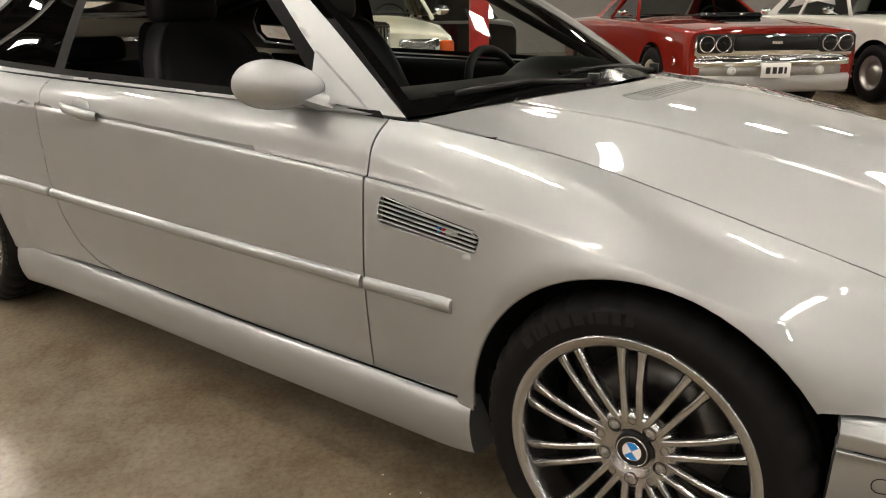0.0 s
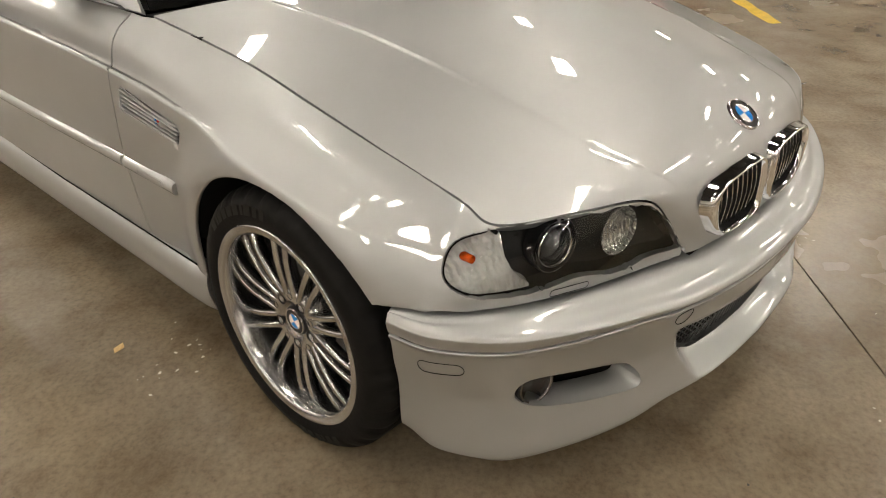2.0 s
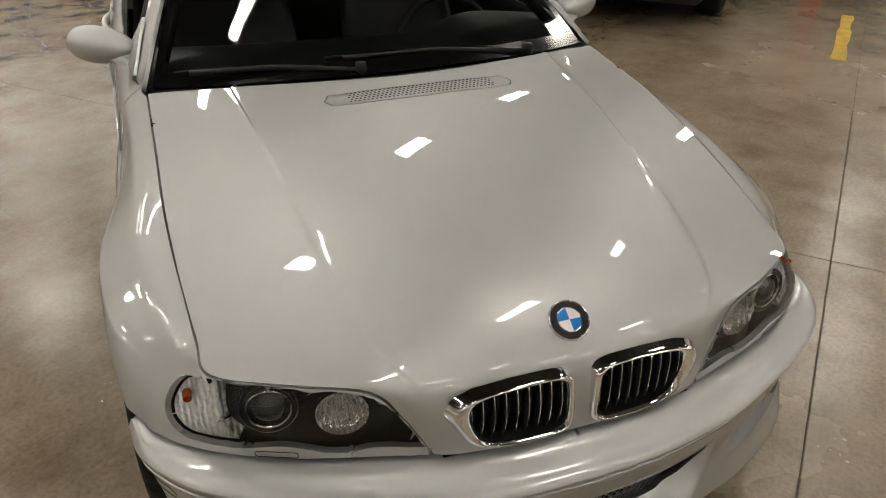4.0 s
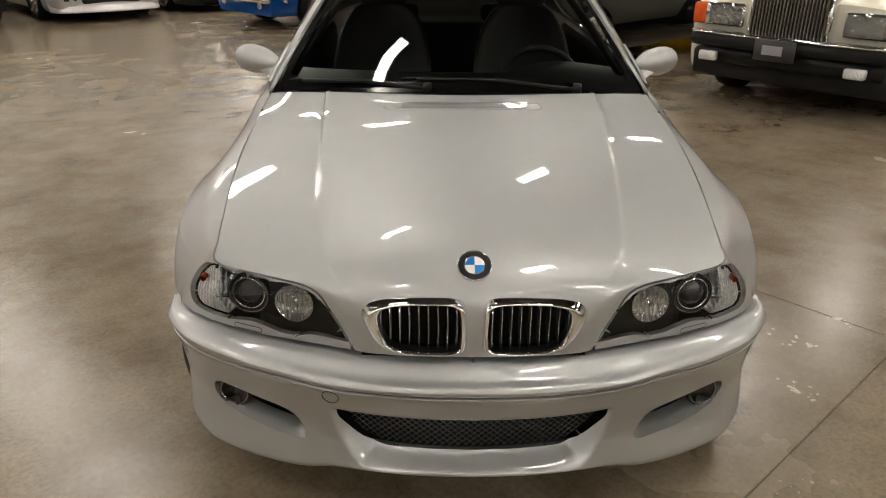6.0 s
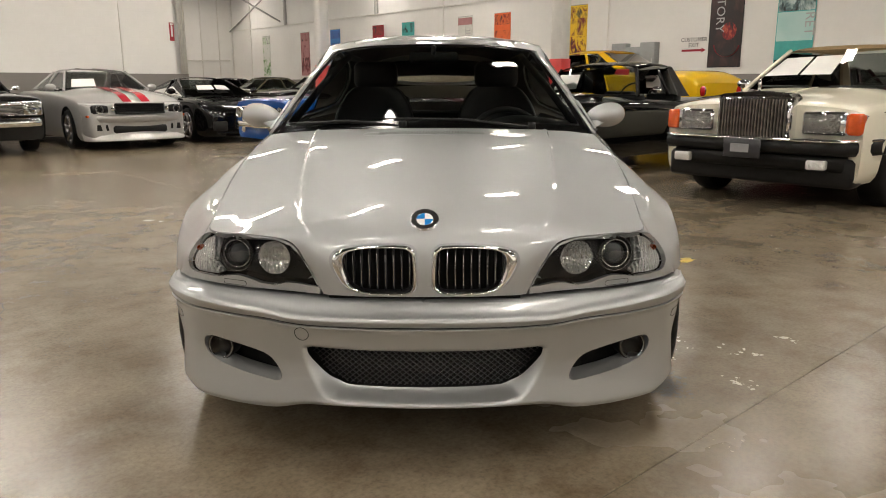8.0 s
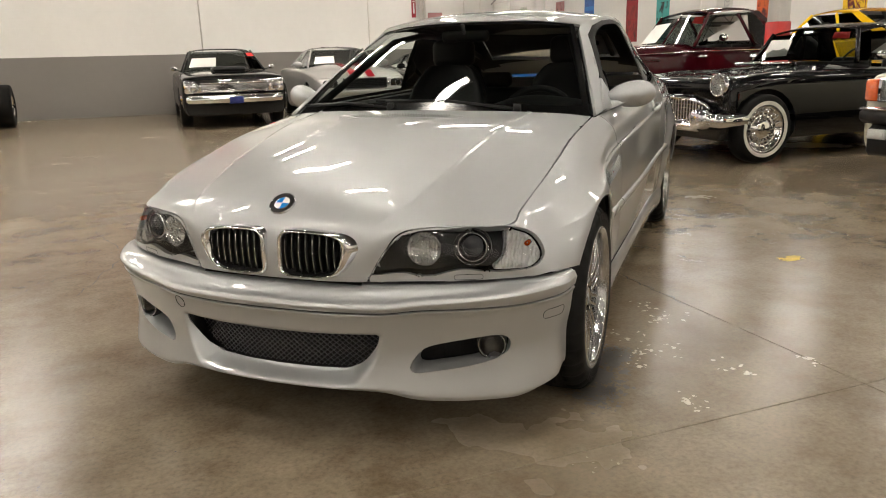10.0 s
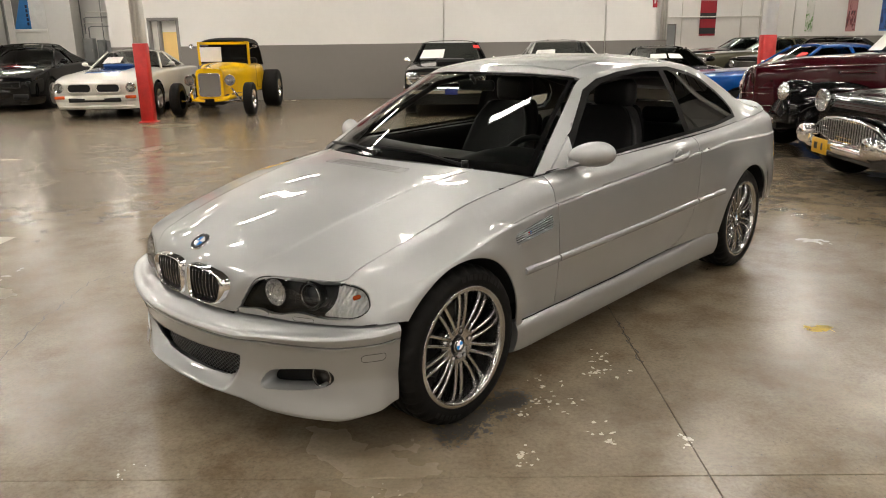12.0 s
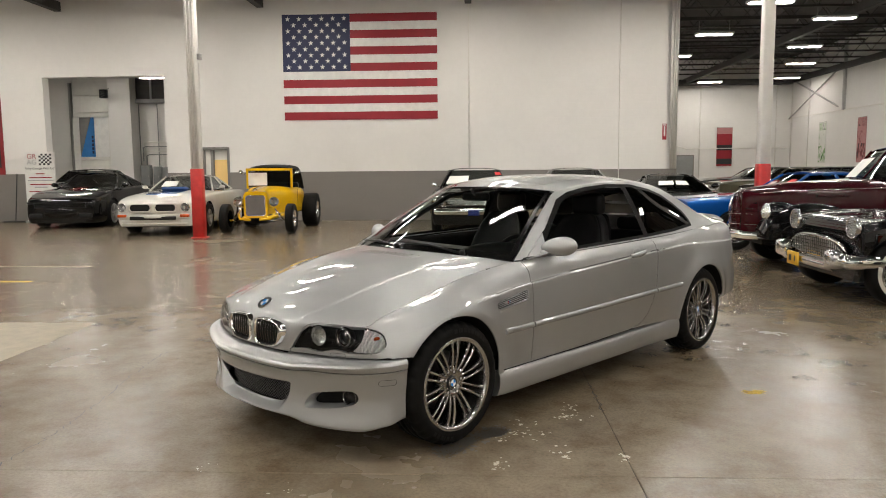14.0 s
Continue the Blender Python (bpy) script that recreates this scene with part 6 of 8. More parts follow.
# black mid-engined sports car
c = car("black low mid-engined sports car with pale side blades", at_uv(5.25, 12.35), P_BLACK,
        [(-.90, .60, .50, .54), (-.80, .80, .60, .64), (-.45, .93, .78, .76), (0, .95, .84, .80), (.6, .93, .86, .88), (1.4, .93, .90, .92), (2.65, .96, .96, 1.0), (3.2, .93, .93, .96), (3.5, .86, .86, .90)],
        ((.42, .86, .74), (1.25, 1.21, .54), (1.75, 1.21, .53), (2.75, .98, .66)), 2.65, .33, .245, .14, "spokes", wheel_w=.25)
for s in (1, -1):
    o = part("headlamp", filled([(s * .48, -.86, .50), (s * .80, -.74, .56), (s * .84, -.66, .64), (s * .62, -.80, .60)], .03, (0, -1, .2)), SMOKED, c, "slanted dark headlamp", smooth=False)
    for k in range(4):
        part("lamp_cell", lathe(bmesh.new(), [(0, .02), (-.012, .016), (-.014, 0)], 12, "y", (s * (.56 + .07 * k), -.875 + .035 * k, .55 + .012 * k)), FLUTED, o)
    part("side_intake", boxed(min(s * .52, s * .80), max(s * .52, s * .80), -.93, -.86, .24, .42, .02), DARK, c)
    part("marker", boxed(s * .90 - .01, s * .90 + .01, -.40, -.28, .60, .635), AMBER, c, smooth=False)
grille(c, -.36, .36, -.95, .28, .52, 7, False, CHROME, .04, CHROME)
bar_bumper(c, -.92, .20, .80, .06, P_BLACK, .10, .3, .15)
mirror_pair(c, .82, .72, .93, P_BLACK, .06)
papers(c, [[(-.40, .66, 1.0), (-.05, .63, 1.01), (-.03, .82, 1.10), (-.35, .85, 1.09)], [(.0, .63, 1.01), (.3, .65, 1.0), (.27, .84, 1.09), (.02, .82, 1.10)]])

# dark mid-sixties hardtop with a chromed full-width front
c = car("dark grey mid-sixties hardtop with chrome grille and scooped black hood", at_uv(.62, 12.2), P_GREY,
        [(-.92, .86, .86, .88), (-.85, .90, .91, .94), (0, .93, .95, .99), (.8, .94, .97, 1.02), (1.8, .95, .98, 1.0), (2.95, .95, .97, 1.0), (3.9, .92, .93, .97), (4.15, .88, .88, .92)],
        ((.80, 1.0, .78), (1.35, 1.38, .60), (2.35, 1.38, .60), (2.95, 1.0, .76)), 2.95, .335, .20, .25, "dish")
o = part("front_panel", boxed(-.86, .86, -.99, -.90, .62, .86, .03), CHROME, c)
grille(o, -.58, .58, -1.01, .66, .80, 7, False, CHROME, .02, CHROME)
for s in (1, -1):
    lamp_round(c, s * .71, -1.0, .735, .085)
bar_bumper(c, -1.02, .52, .93, .15, CHROME, .05, .3, .12)
plate(c, .0, -1.085, .50, BADGENAVY, .24, .12)
part("hood_scoop", boxed(-.30, .30, -.35, .35, .98, 1.08, .04), BLACK, c)
mirror_pair(c, .84, .98, 1.0, CHROME, .04)
papers(c, [[(-.66, .90, 1.07), (-.16, .86, 1.08), (-.12, 1.10, 1.25), (-.58, 1.12, 1.24)]])
flat_poly([(.5, 1.12, 1.27), (.64, 1.14, 1.26), (.60, 1.2, 1.33), (.48, 1.18, 1.33)], TAGRED, "tag", c, .003)

# white early-seventies muscle car
c = car("white early-seventies muscle car with a broad blue hood stripe", at_uv(-6.45, 12.55, 0, 4), P_WHITE,
        [(-1.02, .60, .66, .70), (-.92, .82, .76, .80), (-.5, .90, .84, .90), (0, .92, .89, .94), (.8, .92, .92, .98), (1.8, .93, .92, .95), (2.75, .94, .93, .96), (3.5, .90, .90, .93), (3.85, .82, .82, .86)],
        ((.85, .96, .76), (1.42, 1.28, .56), (2.0, 1.28, .55), (3.1, .96, .66)), 2.75, .335, .20, .22, "spokes", metal=STEEL)
rows_ = [[(dx, y, z) for dx in (-.34, 0, .34)] for y, z in ((-.98, .735), (-.5, .905), (0, .948), (.7, .985))]
part("hood_stripe", sheet(spl(np.array(rows_), 4)), P_BSTRIPE, c, "broad blue stripe")
part("hood_scoop", boxed(-.28, .28, .25, .75, .96, 1.05, .04), P_BSTRIPE, c)
for s in (1, -1):
    for k in range(1):
        bm = filled([(s * x, -1.075, z) for x, z in round_rect(.05, .50, .54, .71, .07)], .05, (0, 1, 0))
        o = part("grille_port", bm, DARK, c, "black oval grille opening", smooth=False)
        part("port_rim", tube(bmesh.new(), [(s * x, -1.08, z) for x, z in round_rect(.05, .50, .54, .71, .07)], .016, 6, True), P_WHITE, o)
    lamp_round(c, s * .69, -1.02, .63, .085)
    part("turn_lamp", boxed(s * .68 - .10, s * .68 + .10, -1.07, -1.0, .42, .48, .01), AMBER, c)
bar_bumper(c, -1.04, .62, .86, .26, P_WHITE, .10, .3, .06)
bar_bumper(c, -1.06, .43, .88, .12, P_WHITE, .10, .35, .10)
part("lower_intake", boxed(-.5, .5, -1.10, -1.05, .36, .44, .01), DARK, c)
bar_bumper(c, -1.05, .27, .82, .05, P_WHITE, .10, .3, .15)
mirror_pair(c, .84, 1.05, .98, P_WHITE, .045)
papers(c, [[(-.52, .98, 1.04), (-.12, .94, 1.06), (-.1, 1.14, 1.18), (-.46, 1.18, 1.17)]])

# black modern muscle coupe in the opening, and a dark estate behind it
c = car("black modern muscle coupe standing in the wide wall opening", at_uv(-9.75, 14.5, 0, 6), P_BLACK,
        [(-.95, .62, .64, .68), (-.86, .84, .74, .78), (-.4, .93, .88, .90), (0, .95, .94, .95), (.7, .94, .98, 1.0), (1.6, .93, 1.0, 1.0), (2.81, .97, 1.02, 1.04), (3.5, .92, .98, 1.02), (3.8, .84, .90, .95)],
        ((.68, 1.0, .76), (1.40, 1.34, .56), (2.1, 1.33, .55), (3.1, 1.05, .70)), 2.81, .345, .25, .16, "spokes", metal=STEEL)
grille(c, -.62, .62, -.96, .54, .66, 5, False, BLACK, .03, BLACK)
for s in (1, -1):
    part("headlamp", boxed(s * .66 - .16, s * .66 + .16, -.92, -.84, .62, .68, .015), SMOKED, c)
    part("intake", boxed(s * .60 - .16, s * .60 + .16, -.97, -.90, .28, .40, .02), DARK, c)
bar_bumper(c, -.94, .42, .84, .30, P_BLACK, .12, .4, .08)
mirror_pair(c, .84, .9, 1.02, P_BLACK, .06)
flat_poly([(-.1, -.1, .975), (.15, -.1, .975), (.15, .35, 1.0), (-.1, .35, 1.0)], P_STRIPE, "hood_decal", c, .004)
c = car("dark grey estate car in the room behind the opening", at_uv(-12.3, 18.6, 0, 4), P_GREY,
        [(-.9, .7, .74, .80), (-.5, .88, .90, .98), (0, .92, .98, 1.04), (.8, .92, 1.02, 1.08), (1.8, .93, 1.04, 1.06), (2.75, .93, 1.05, 1.08), (3.7, .88, 1.0, 1.04)],
        ((.7, 1.08, .76), (1.4, 1.46, .60), (2.6, 1.46, .60), (3.5, 1.06, .72)), 2.75, .34, .24, .2, "spokes", metal=STEEL)
bar_bumper(c, -.92, .45, .86, .3, P_GREY, .12, .35, .1)
for s in (1, -1):
    part("headlamp", boxed(s * .66 - .15, s * .66 + .15, -.90, -.80, .66, .76, .02), FLUTED, c)

# blue sixties pony car
c = car("bright blue mid-sixties pony car with a chrome grille and bumper", at_uv(5.05, 9.2, 0, -90), P_BLUE,
        [(-.80, .82, .78, .80), (-.72, .84, .84, .87), (0, .86, .88, .92), (.8, .86, .90, .95), (1.8, .87, .92, .94), (2.74, .87, .92, .95), (3.5, .84, .88, .92), (3.75, .80, .84, .88)],
        ((.80, .94, .70), (1.30, 1.27, .52), (2.1, 1.27, .52), (2.75, .94, .66)), 2.74, .32, .19, .22, "dish")
grille(c, -.52, .52, -.86, .52, .74, 8, False, BLACK, .05, CHROME)
part("grille_badge", boxed(-.13, .13, -.89, -.86, .58, .68, .02), CHROME, c)
for s in (1, -1):
    lamp_round(c, s * .69, -.84, .65, .085)
    part("turn_lamp", lathe(bmesh.new(), [(0, .05), (-.02, .04), (-.022, 0)], 16, "y", (s * .55, -.84, .36)), STEEL, c)
bar_bumper(c, -.88, .45, .86, .10, CHROME, .06, .3, .09)
mirror_pair(c, .78, 1.0, .95, CHROME, .04)
papers(c, [[(-.5, .92, 1.0), (-.1, .88, 1.02), (-.1, 1.08, 1.14), (-.45, 1.12, 1.13)]])
flat_poly([(.3, 1.02, 1.12), (.5, 1.05, 1.10), (.46, 1.14, 1.18), (.28, 1.12, 1.18)], TAGRED, "tag", c, .003)

# black fifties two-seater with a hardtop and wire wheels
c = car("black fifties two-seat hardtop with oval chrome grille and whitewall wire wheels", at_uv(5.3, 4.05, 0, -90), P_BLACK,
        [(-.78, .74, .74, .74), (-.70, .84, .84, .84), (-.2, .88, .90, .88), (.3, .89, .90, .92), (1.0, .89, .90, .95), (1.9, .89, .88, .92), (2.6, .90, .92, .93), (3.3, .89, .98, .90), (3.72, .84, 1.0, .86)],
        ((.95, .98, .74), (1.10, 1.30, .60), (1.95, 1.33, .58), (2.25, .96, .68)), 2.59, .345, .235, .24, "white", wheel_w=.19, arch=.05, axle=-.36)
g_ = filled([(.60 * math.cos(a), -.86, .535 + .115 * math.sin(a)) for a in np.linspace(0, 2 * math.pi, 24, endpoint=False)], .02, (0, 1, 0))
o = part("grille", g_, DARK, c, "oval chrome egg-crate grille", smooth=False)
part("grille_frame", tube(bmesh.new(), [(.62 * math.cos(a), -.88 + .05 * abs(math.cos(a)), .535 + .122 * math.sin(a)) for a in np.linspace(0, 2 * math.pi, 28, endpoint=False)], .022, 6, True), CHROME, o)
for k in range(6):
    z = .443 + .037 * k
    hw = .59 * math.sqrt(max(0, 1 - ((z - .535) / .115) ** 2))
    part("bar", boxed(-hw, hw, -.885, -.87, z - .004, z + .004), CHROME, o, smooth=False)
for k in range(25):
    x = -.55 + 1.10 * k / 24
    hz = .108 * math.sqrt(max(0, 1 - (x / .60) ** 2))
    part("bar", boxed(x - .003, x + .003, -.882, -.872, .535 - hz, .535 + hz), STEEL, o, smooth=False)
for s in (1, -1):
    lamp_round(c, s * .68, -.80, .79, .10)
    part("bumper_pod", boxed(s * .62 - .11, s * .62 + .11, -1.02, -.84, .36, .56, .06, 3), CHROME, c, "chrome bullet bumper end")
    part("bumper_end", boxed(min(s * .60, s * .90), max(s * .60, s * .90), -.95, -.55, .38, .52, .05, 2), CHROME, c)
    part("scoop_trim", boxed(s * .2 - .09, s * .2 + .09, .25, .6, .95, .985, .015), CHROME, c)
bar_bumper(c, -.95, .38, .60, .10, CHROME, .02, 0, .08)
plate(c, -.22, -1.0, .375, PLATEY, .30, .15, [(-.3, -.1), (.15, .25)])
mirror_pair(c, .80, 1.1, .98, CHROME, .045)
papers(c, [[(-.62, 1.02, 1.02), (-.2, .97, 1.04), (-.2, 1.05, 1.22), (-.56, 1.09, 1.22)]])
flat_poly([(.3, 1.06, 1.22), (.5, 1.08, 1.21), (.48, 1.11, 1.28), (.3, 1.09, 1.28)], TAGRED, "tag", c, .003)

# cream limousine with an upright grille
c = car("cream luxury saloon with upright chrome grille, black bumpers and tan roof", at_uv(5.75, 1.15, 0, -90), P_CREAM,
        [(-.80, .88, .84, .86), (-.74, .91, .91, .95), (0, .93, .96, 1.03), (.5, .94, .98, 1.06), (2.0, .94, 1.0, 1.02), (3.1, .94, 1.0, 1.04), (4.0, .92, .96, 1.0), (4.3, .88, .90, .95)],
        ((.52, 1.04, .82), (1.12, 1.46, .62), (2.65, 1.46, .62), (3.4, 1.04, .78)), 3.1, .345, .20, .25, "dish", roof_mat=TANROOF, inner=WINE, wheel_w=.22, metal=ALLOY)
o = part("radiator_shell", boxed(-.335, .335, -.93, -.70, .60, .99, .012), CHROME, c, "upright chrome radiator shell")
part("shell_top", filled([(-.335, -.93, .985), (.335, -.93, .985), (.30, -.91, 1.01), (0, -.90, 1.035), (-.30, -.91, 1.01)], .2, (0, 1, 0)), CHROME, o, smooth=False)
part("opening", boxed(-.31, .31, -.936, -.92, .625, .965), DARK, o, smooth=False)
for k in range(22):
    x = -.30 + .60 * k / 21
    part("vane", boxed(x - .0065, x + .0065, -.955, -.937, .625, .965), VANE, o, smooth=False)
part("mascot", lathe(bmesh.new(), [(1.03, .02), (1.05, .012), (1.08, .02), (1.13, .012), (1.155, .004)], 12, "z", (0, -.84, 0)), CHROME, o)
for s in (1, -1):
    h = part("headlamp", boxed(s * .595 - .185, s * .595 + .185, -.87, -.78, .665, .865, .02), CHROME, c, "rectangular headlamp in a chrome frame")
    part("lens", boxed(s * .58 - .15, s * .58 + .15, -.882, -.868, .685, .845, .01), LENS, h)
    part("reflector", boxed(s * .58 - .15, s * .58 + .15, -.874, -.871, .685, .845), FACETED, h, smooth=False)
    for x_ in (.51, .65):
        part("lamp_bowl", lathe(bmesh.new(), [(-.0745, .055), (-.066, .045), (-.062, .02), (-.062, 0)], 20, "y", (s * x_, -.80, .765)), CHROME, h)
    part("indicator", boxed(s * .835 - .06, s * .835 + .06, -.872, -.70, .675, .855, .02), AMBER, c, "amber corner indicator")
    part("fog_lamp", boxed(s * .62 - .08, s * .62 + .08, -1.03, -.96, .385, .465, .012), FLUTED, c, "small rectangular fog lamp")
bar_bumper(c, -.97, .565, .955, .13, BLACK, .08, .45, .16)
bar_bumper(c, -.99, .625, .95, .03, CHROME, .08, .45, .14)
bar_bumper(c, -.90, .44, .90, .16, BLACK, .08, .4, .10)
plate(c, .0, -1.085, .54, PLATED, .34, .17, [(-.3, .2)])
mirror_pair(c, .84, .75, 1.05, CHROME, .05)
part("valance", boxed(-.86, .86, -.84, -.60, .22, .47, .03), BLACK, c, "black lower front valance")
part("hood_ridge", tube(bmesh.new(), [(0, -.72, .975), (0, -.3, 1.012), (0, .1, 1.044), (0, .42, 1.062)], .008, 6), P_CREAM, c)
for s in (1, -1):
    part("wiper", tube(bmesh.new(), [(s * .1, .44, 1.07), (s * .62, .52, 1.075)], .010, 6), BLACK, c)
papers(c, [[(-.66, .72, 1.18), (-.30, .69, 1.19), (-.26, .98, 1.38), (-.56, 1.0, 1.37)], [(-.27, .69, 1.19), (.05, .66, 1.19), (.06, .95, 1.39), (-.23, .98, 1.38)]], .075)
part("coach_line", tube(bmesh.new(), [(.935, -.5, .86), (.945, 1, .90), (.945, 3, .92)], .004, 5), P_BURG, c)

# orange-red muscle car
c = car("orange-red muscle coupe with a black hood stripe and four round headlamps", at_uv(6.75, -3.2, 0, -90), P_RED,
        [(-.92, .88, .84, .86), (-.84, .93, .88, .91), (0, .96, .93, .97), (.9, .97, .95, 1.0), (2.0, .97, .96, .98), (2.95, .98, .97, 1.0), (3.9, .93, .94, .97), (4.2, .88, .88, .92)],
        ((.95, .98, .80), (1.5, 1.33, .60), (2.3, 1.33, .58), (3.0, .98, .74)), 2.95, .335, .2, .24, "dish")
rows_ = [[(dx, y, z) for dx in (-.36, 0, .36)] for y, z in ((-.90, .895), (-.5, .945), (0, .975), (.85, 1.0))]
part("hood_stripe", sheet(spl(np.array(rows_), 4)), P_BLACK, c, "satin black hood stripe")
part("hood_scoop", boxed(-.30, .30, -.1, .5, .97, 1.04, .03), P_BLACK, c)
o = part("grille_panel", boxed(-.86, .86, -.985, -.90, .60, .84, .03), CHROME, c, "full-width black grille in a chrome loop")
part("grille_mouth", boxed(-.46, .46, -.995, -.98, .67, .81, .02), BLACK, o)
part("grille_mark", boxed(-.055, .055, -1.002, -.994, .735, .765), CHROME, o, smooth=False)
for s in (1, -1):
    part("lamp_pocket", boxed(s * .66 - .19, s * .66 + .19, -.995, -.98, .65, .83, .02), BLACK, o)
    for k in (0, 1):
        lamp_round(c, s * (.575 + .175 * k), -.99, .74, .075)
    part("turn_lamp", lathe(bmesh.new(), [(0, .045), (-.02, .04), (-.022, 0)], 16, "y", (s * .48, -1.03, .47)), FLUTED, c)
bar_bumper(c, -.96, .55, .95, .11, CHROME, .04, .35, .14)
bar_bumper(c, -.93, .46, .90, .12, STEEL, .04, .3, .08)
plate(c, .0, -1.035, .47, PAPER, .32, .15, [(-.35, -.2), (-.12, .02), (.08, .22), (.28, .36)])
mirror_pair(c, .86, 1.1, 1.0, CHROME, .04)
part("valance", boxed(-.90, .90, -.945, -.80, .235, .43, .03), P_SILVER, c, "pale painted lower valance")

# white saloon next to it
c = car("white sixties saloon with dark windows and steel hub caps", at_uv(6.7, -5.8, 0, -90), P_WHITE,
        [(-.85, .80, .80, .84), (-.78, .84, .88, .92), (0, .87, .94, .98), (.8, .88, .97, 1.0), (1.8, .88, .98, 1.0), (2.7, .88, .97, 1.0), (3.5, .85, .92, .96), (3.8, .80, .86, .9)],
        ((.72, 1.0, .74), (1.2, 1.42, .58), (2.3, 1.43, .58), (2.85, 1.0, .70)), 2.7, .33, .2, .25, "dish", metal=STEEL)
for s in (1, -1):
    lamp_round(c, s * .64, -.90, .72, .085)
bar_bumper(c, -.92, .5, .86, .10, CHROME, .05, .3, .09)
grille(c, -.5, .5, -.88, .64, .80, 6, False, CHROME, .03, CHROME)
mirror_pair(c, .80, .95, 1.0, CHROME, .05)

# yellow custom seen from its tail
c = car("bright yellow custom coupe seen from its rounded tail", at_uv(10.8, 9.0, 0, 180), P_YELLOW,
        [(-.85, .70, .90, .96), (-.5, .86, 1.04, 1.12), (0, .90, 1.10, 1.18), (.9, .90, 1.16, 1.24), (1.9, .92, 1.22, 1.26), (2.8, .94, 1.28, 1.33), (3.9, .93, 1.28, 1.34), (4.25, .90, 1.22, 1.28), (4.36, .84, 1.10, 1.12)],
        ((.85, 1.24, .74), (1.30, 1.68, .58), (2.2, 1.70, .56), (2.95, 1.30, .66)), 2.9, .34, .2, .26, "dish")
for s in (1, -1):
    part("tail_lamp", lathe(bmesh.new(), [(0, .09), (.03, .08), (.035, 0)], 20, "y", (s * .64, 4.36, .98)), REDLENS, c, "round red tail lamp")
bar_bumper(c, -.9, .5, .8, .12, CHROME)

# far row of dark cars in the back of the hall
for u, v, tn, pm, lb in ((9.6, 17.8, -78, P_BLACK, "black muscle convertible in the far row"), (9.9, 22.4, -90, P_OLIVE, "olive sixties saloon in the far row"),
                         (10.4, 26.6, -90, P_GREY, "dark grey hardtop in the far row"), (12.6, 14.2, -90, P_BROWN, "dark brown saloon in the far row"), (12.5, 31, -90, P_BLACK, "black saloon by the far wall"),
                         (13.5, -.4, 90, P_BLACK, "black saloon behind the front row"), (13.3, 3.2, 90, P_BURG, "dark red saloon behind the front row")):
    c = car(lb, at_uv(u, v, 0, tn), pm,
            [(-.9, .82, .80, .83), (-.82, .86, .86, .89), (0, .9, .92, .95), (.9, .9, .94, .98), (2.0, .91, .95, .97), (2.85, .91, .95, .98), (3.6, .87, .92, .95), (3.9, .82, .86, .9)],
            ((.9, .97, .74), (1.45, 1.33, .57), (2.3, 1.33, .56), (2.95, .97, .70)), 2.85, .33, .2, .22, "dish")
    bar_bumper(c, -.95, .5, .88, .12, CHROME)
    grille(c, -.5, .5, -.93, .60, .76, 6, False, CHROME, .03, CHROME)
    for s in (1, -1):
        lamp_round(c, s * .66, -.93, .69, .085)
    papers(c, [[(-.5, 1.0, 1.02), (-.05, .97, 1.03), (-.05, 1.2, 1.18), (-.45, 1.24, 1.17)]])

# ---- burgundy pre-war coupe with black fenders ----
c = car("burgundy pre-war coupe with black fenders and a split windscreen", at_uv(5.2, 6.45, 0, -90), P_BURG,
        [(-.80, .08, .92, 1.02), (-.72, .20, 1.02, 1.09), (-.2, .34, 1.09, 1.17), (.5, .50, 1.13, 1.21), (1.0, .64, 1.15, 1.23), (1.8, .71, 1.15, 1.2), (2.6, .69, 1.12, 1.18), (3.3, .55, .98, 1.06), (3.75, .30, .72, .82)],
        ((1.0, 1.20, .60), (1.30, 1.62, .52), (2.15, 1.66, .52), (2.95, 1.16, .5)), 2.85, .345, .2, .38, "dish", wy=.07, wheel_w=.18, metal=STEEL)
for y0, k in ((0.0, 1.0), (2.85, 1.0)):
    tail = 1.35 if y0 == 0 else .85
    secs = []
    for y, zt, xo, zl in ((-.70, .56, .72, .46), (-.60, .76, .80, .44), (-.38, .87, .85, .50), (-.05, .91, .87, .70), (.30, .87, .87, .60), (.60, .74, .86, .44), (tail, .46, .84, .38)):
        secs.append([(.36, y0 + y, zt - .10), (.50, y0 + y, zt - .01), (.64, y0 + y, zt), (.77, y0 + y, zt - .07), (xo, y0 + y, (zt + zl) / 2 + .02), (xo, y0 + y, zl)])
    f_bm = sheet(net(np.array(secs), 4, 4))
    f_bm.faces.new([f_bm.verts.new(p) for p in secs[0]])
    both("fender", f_bm, P_BLACK, c, "rounded black fender")
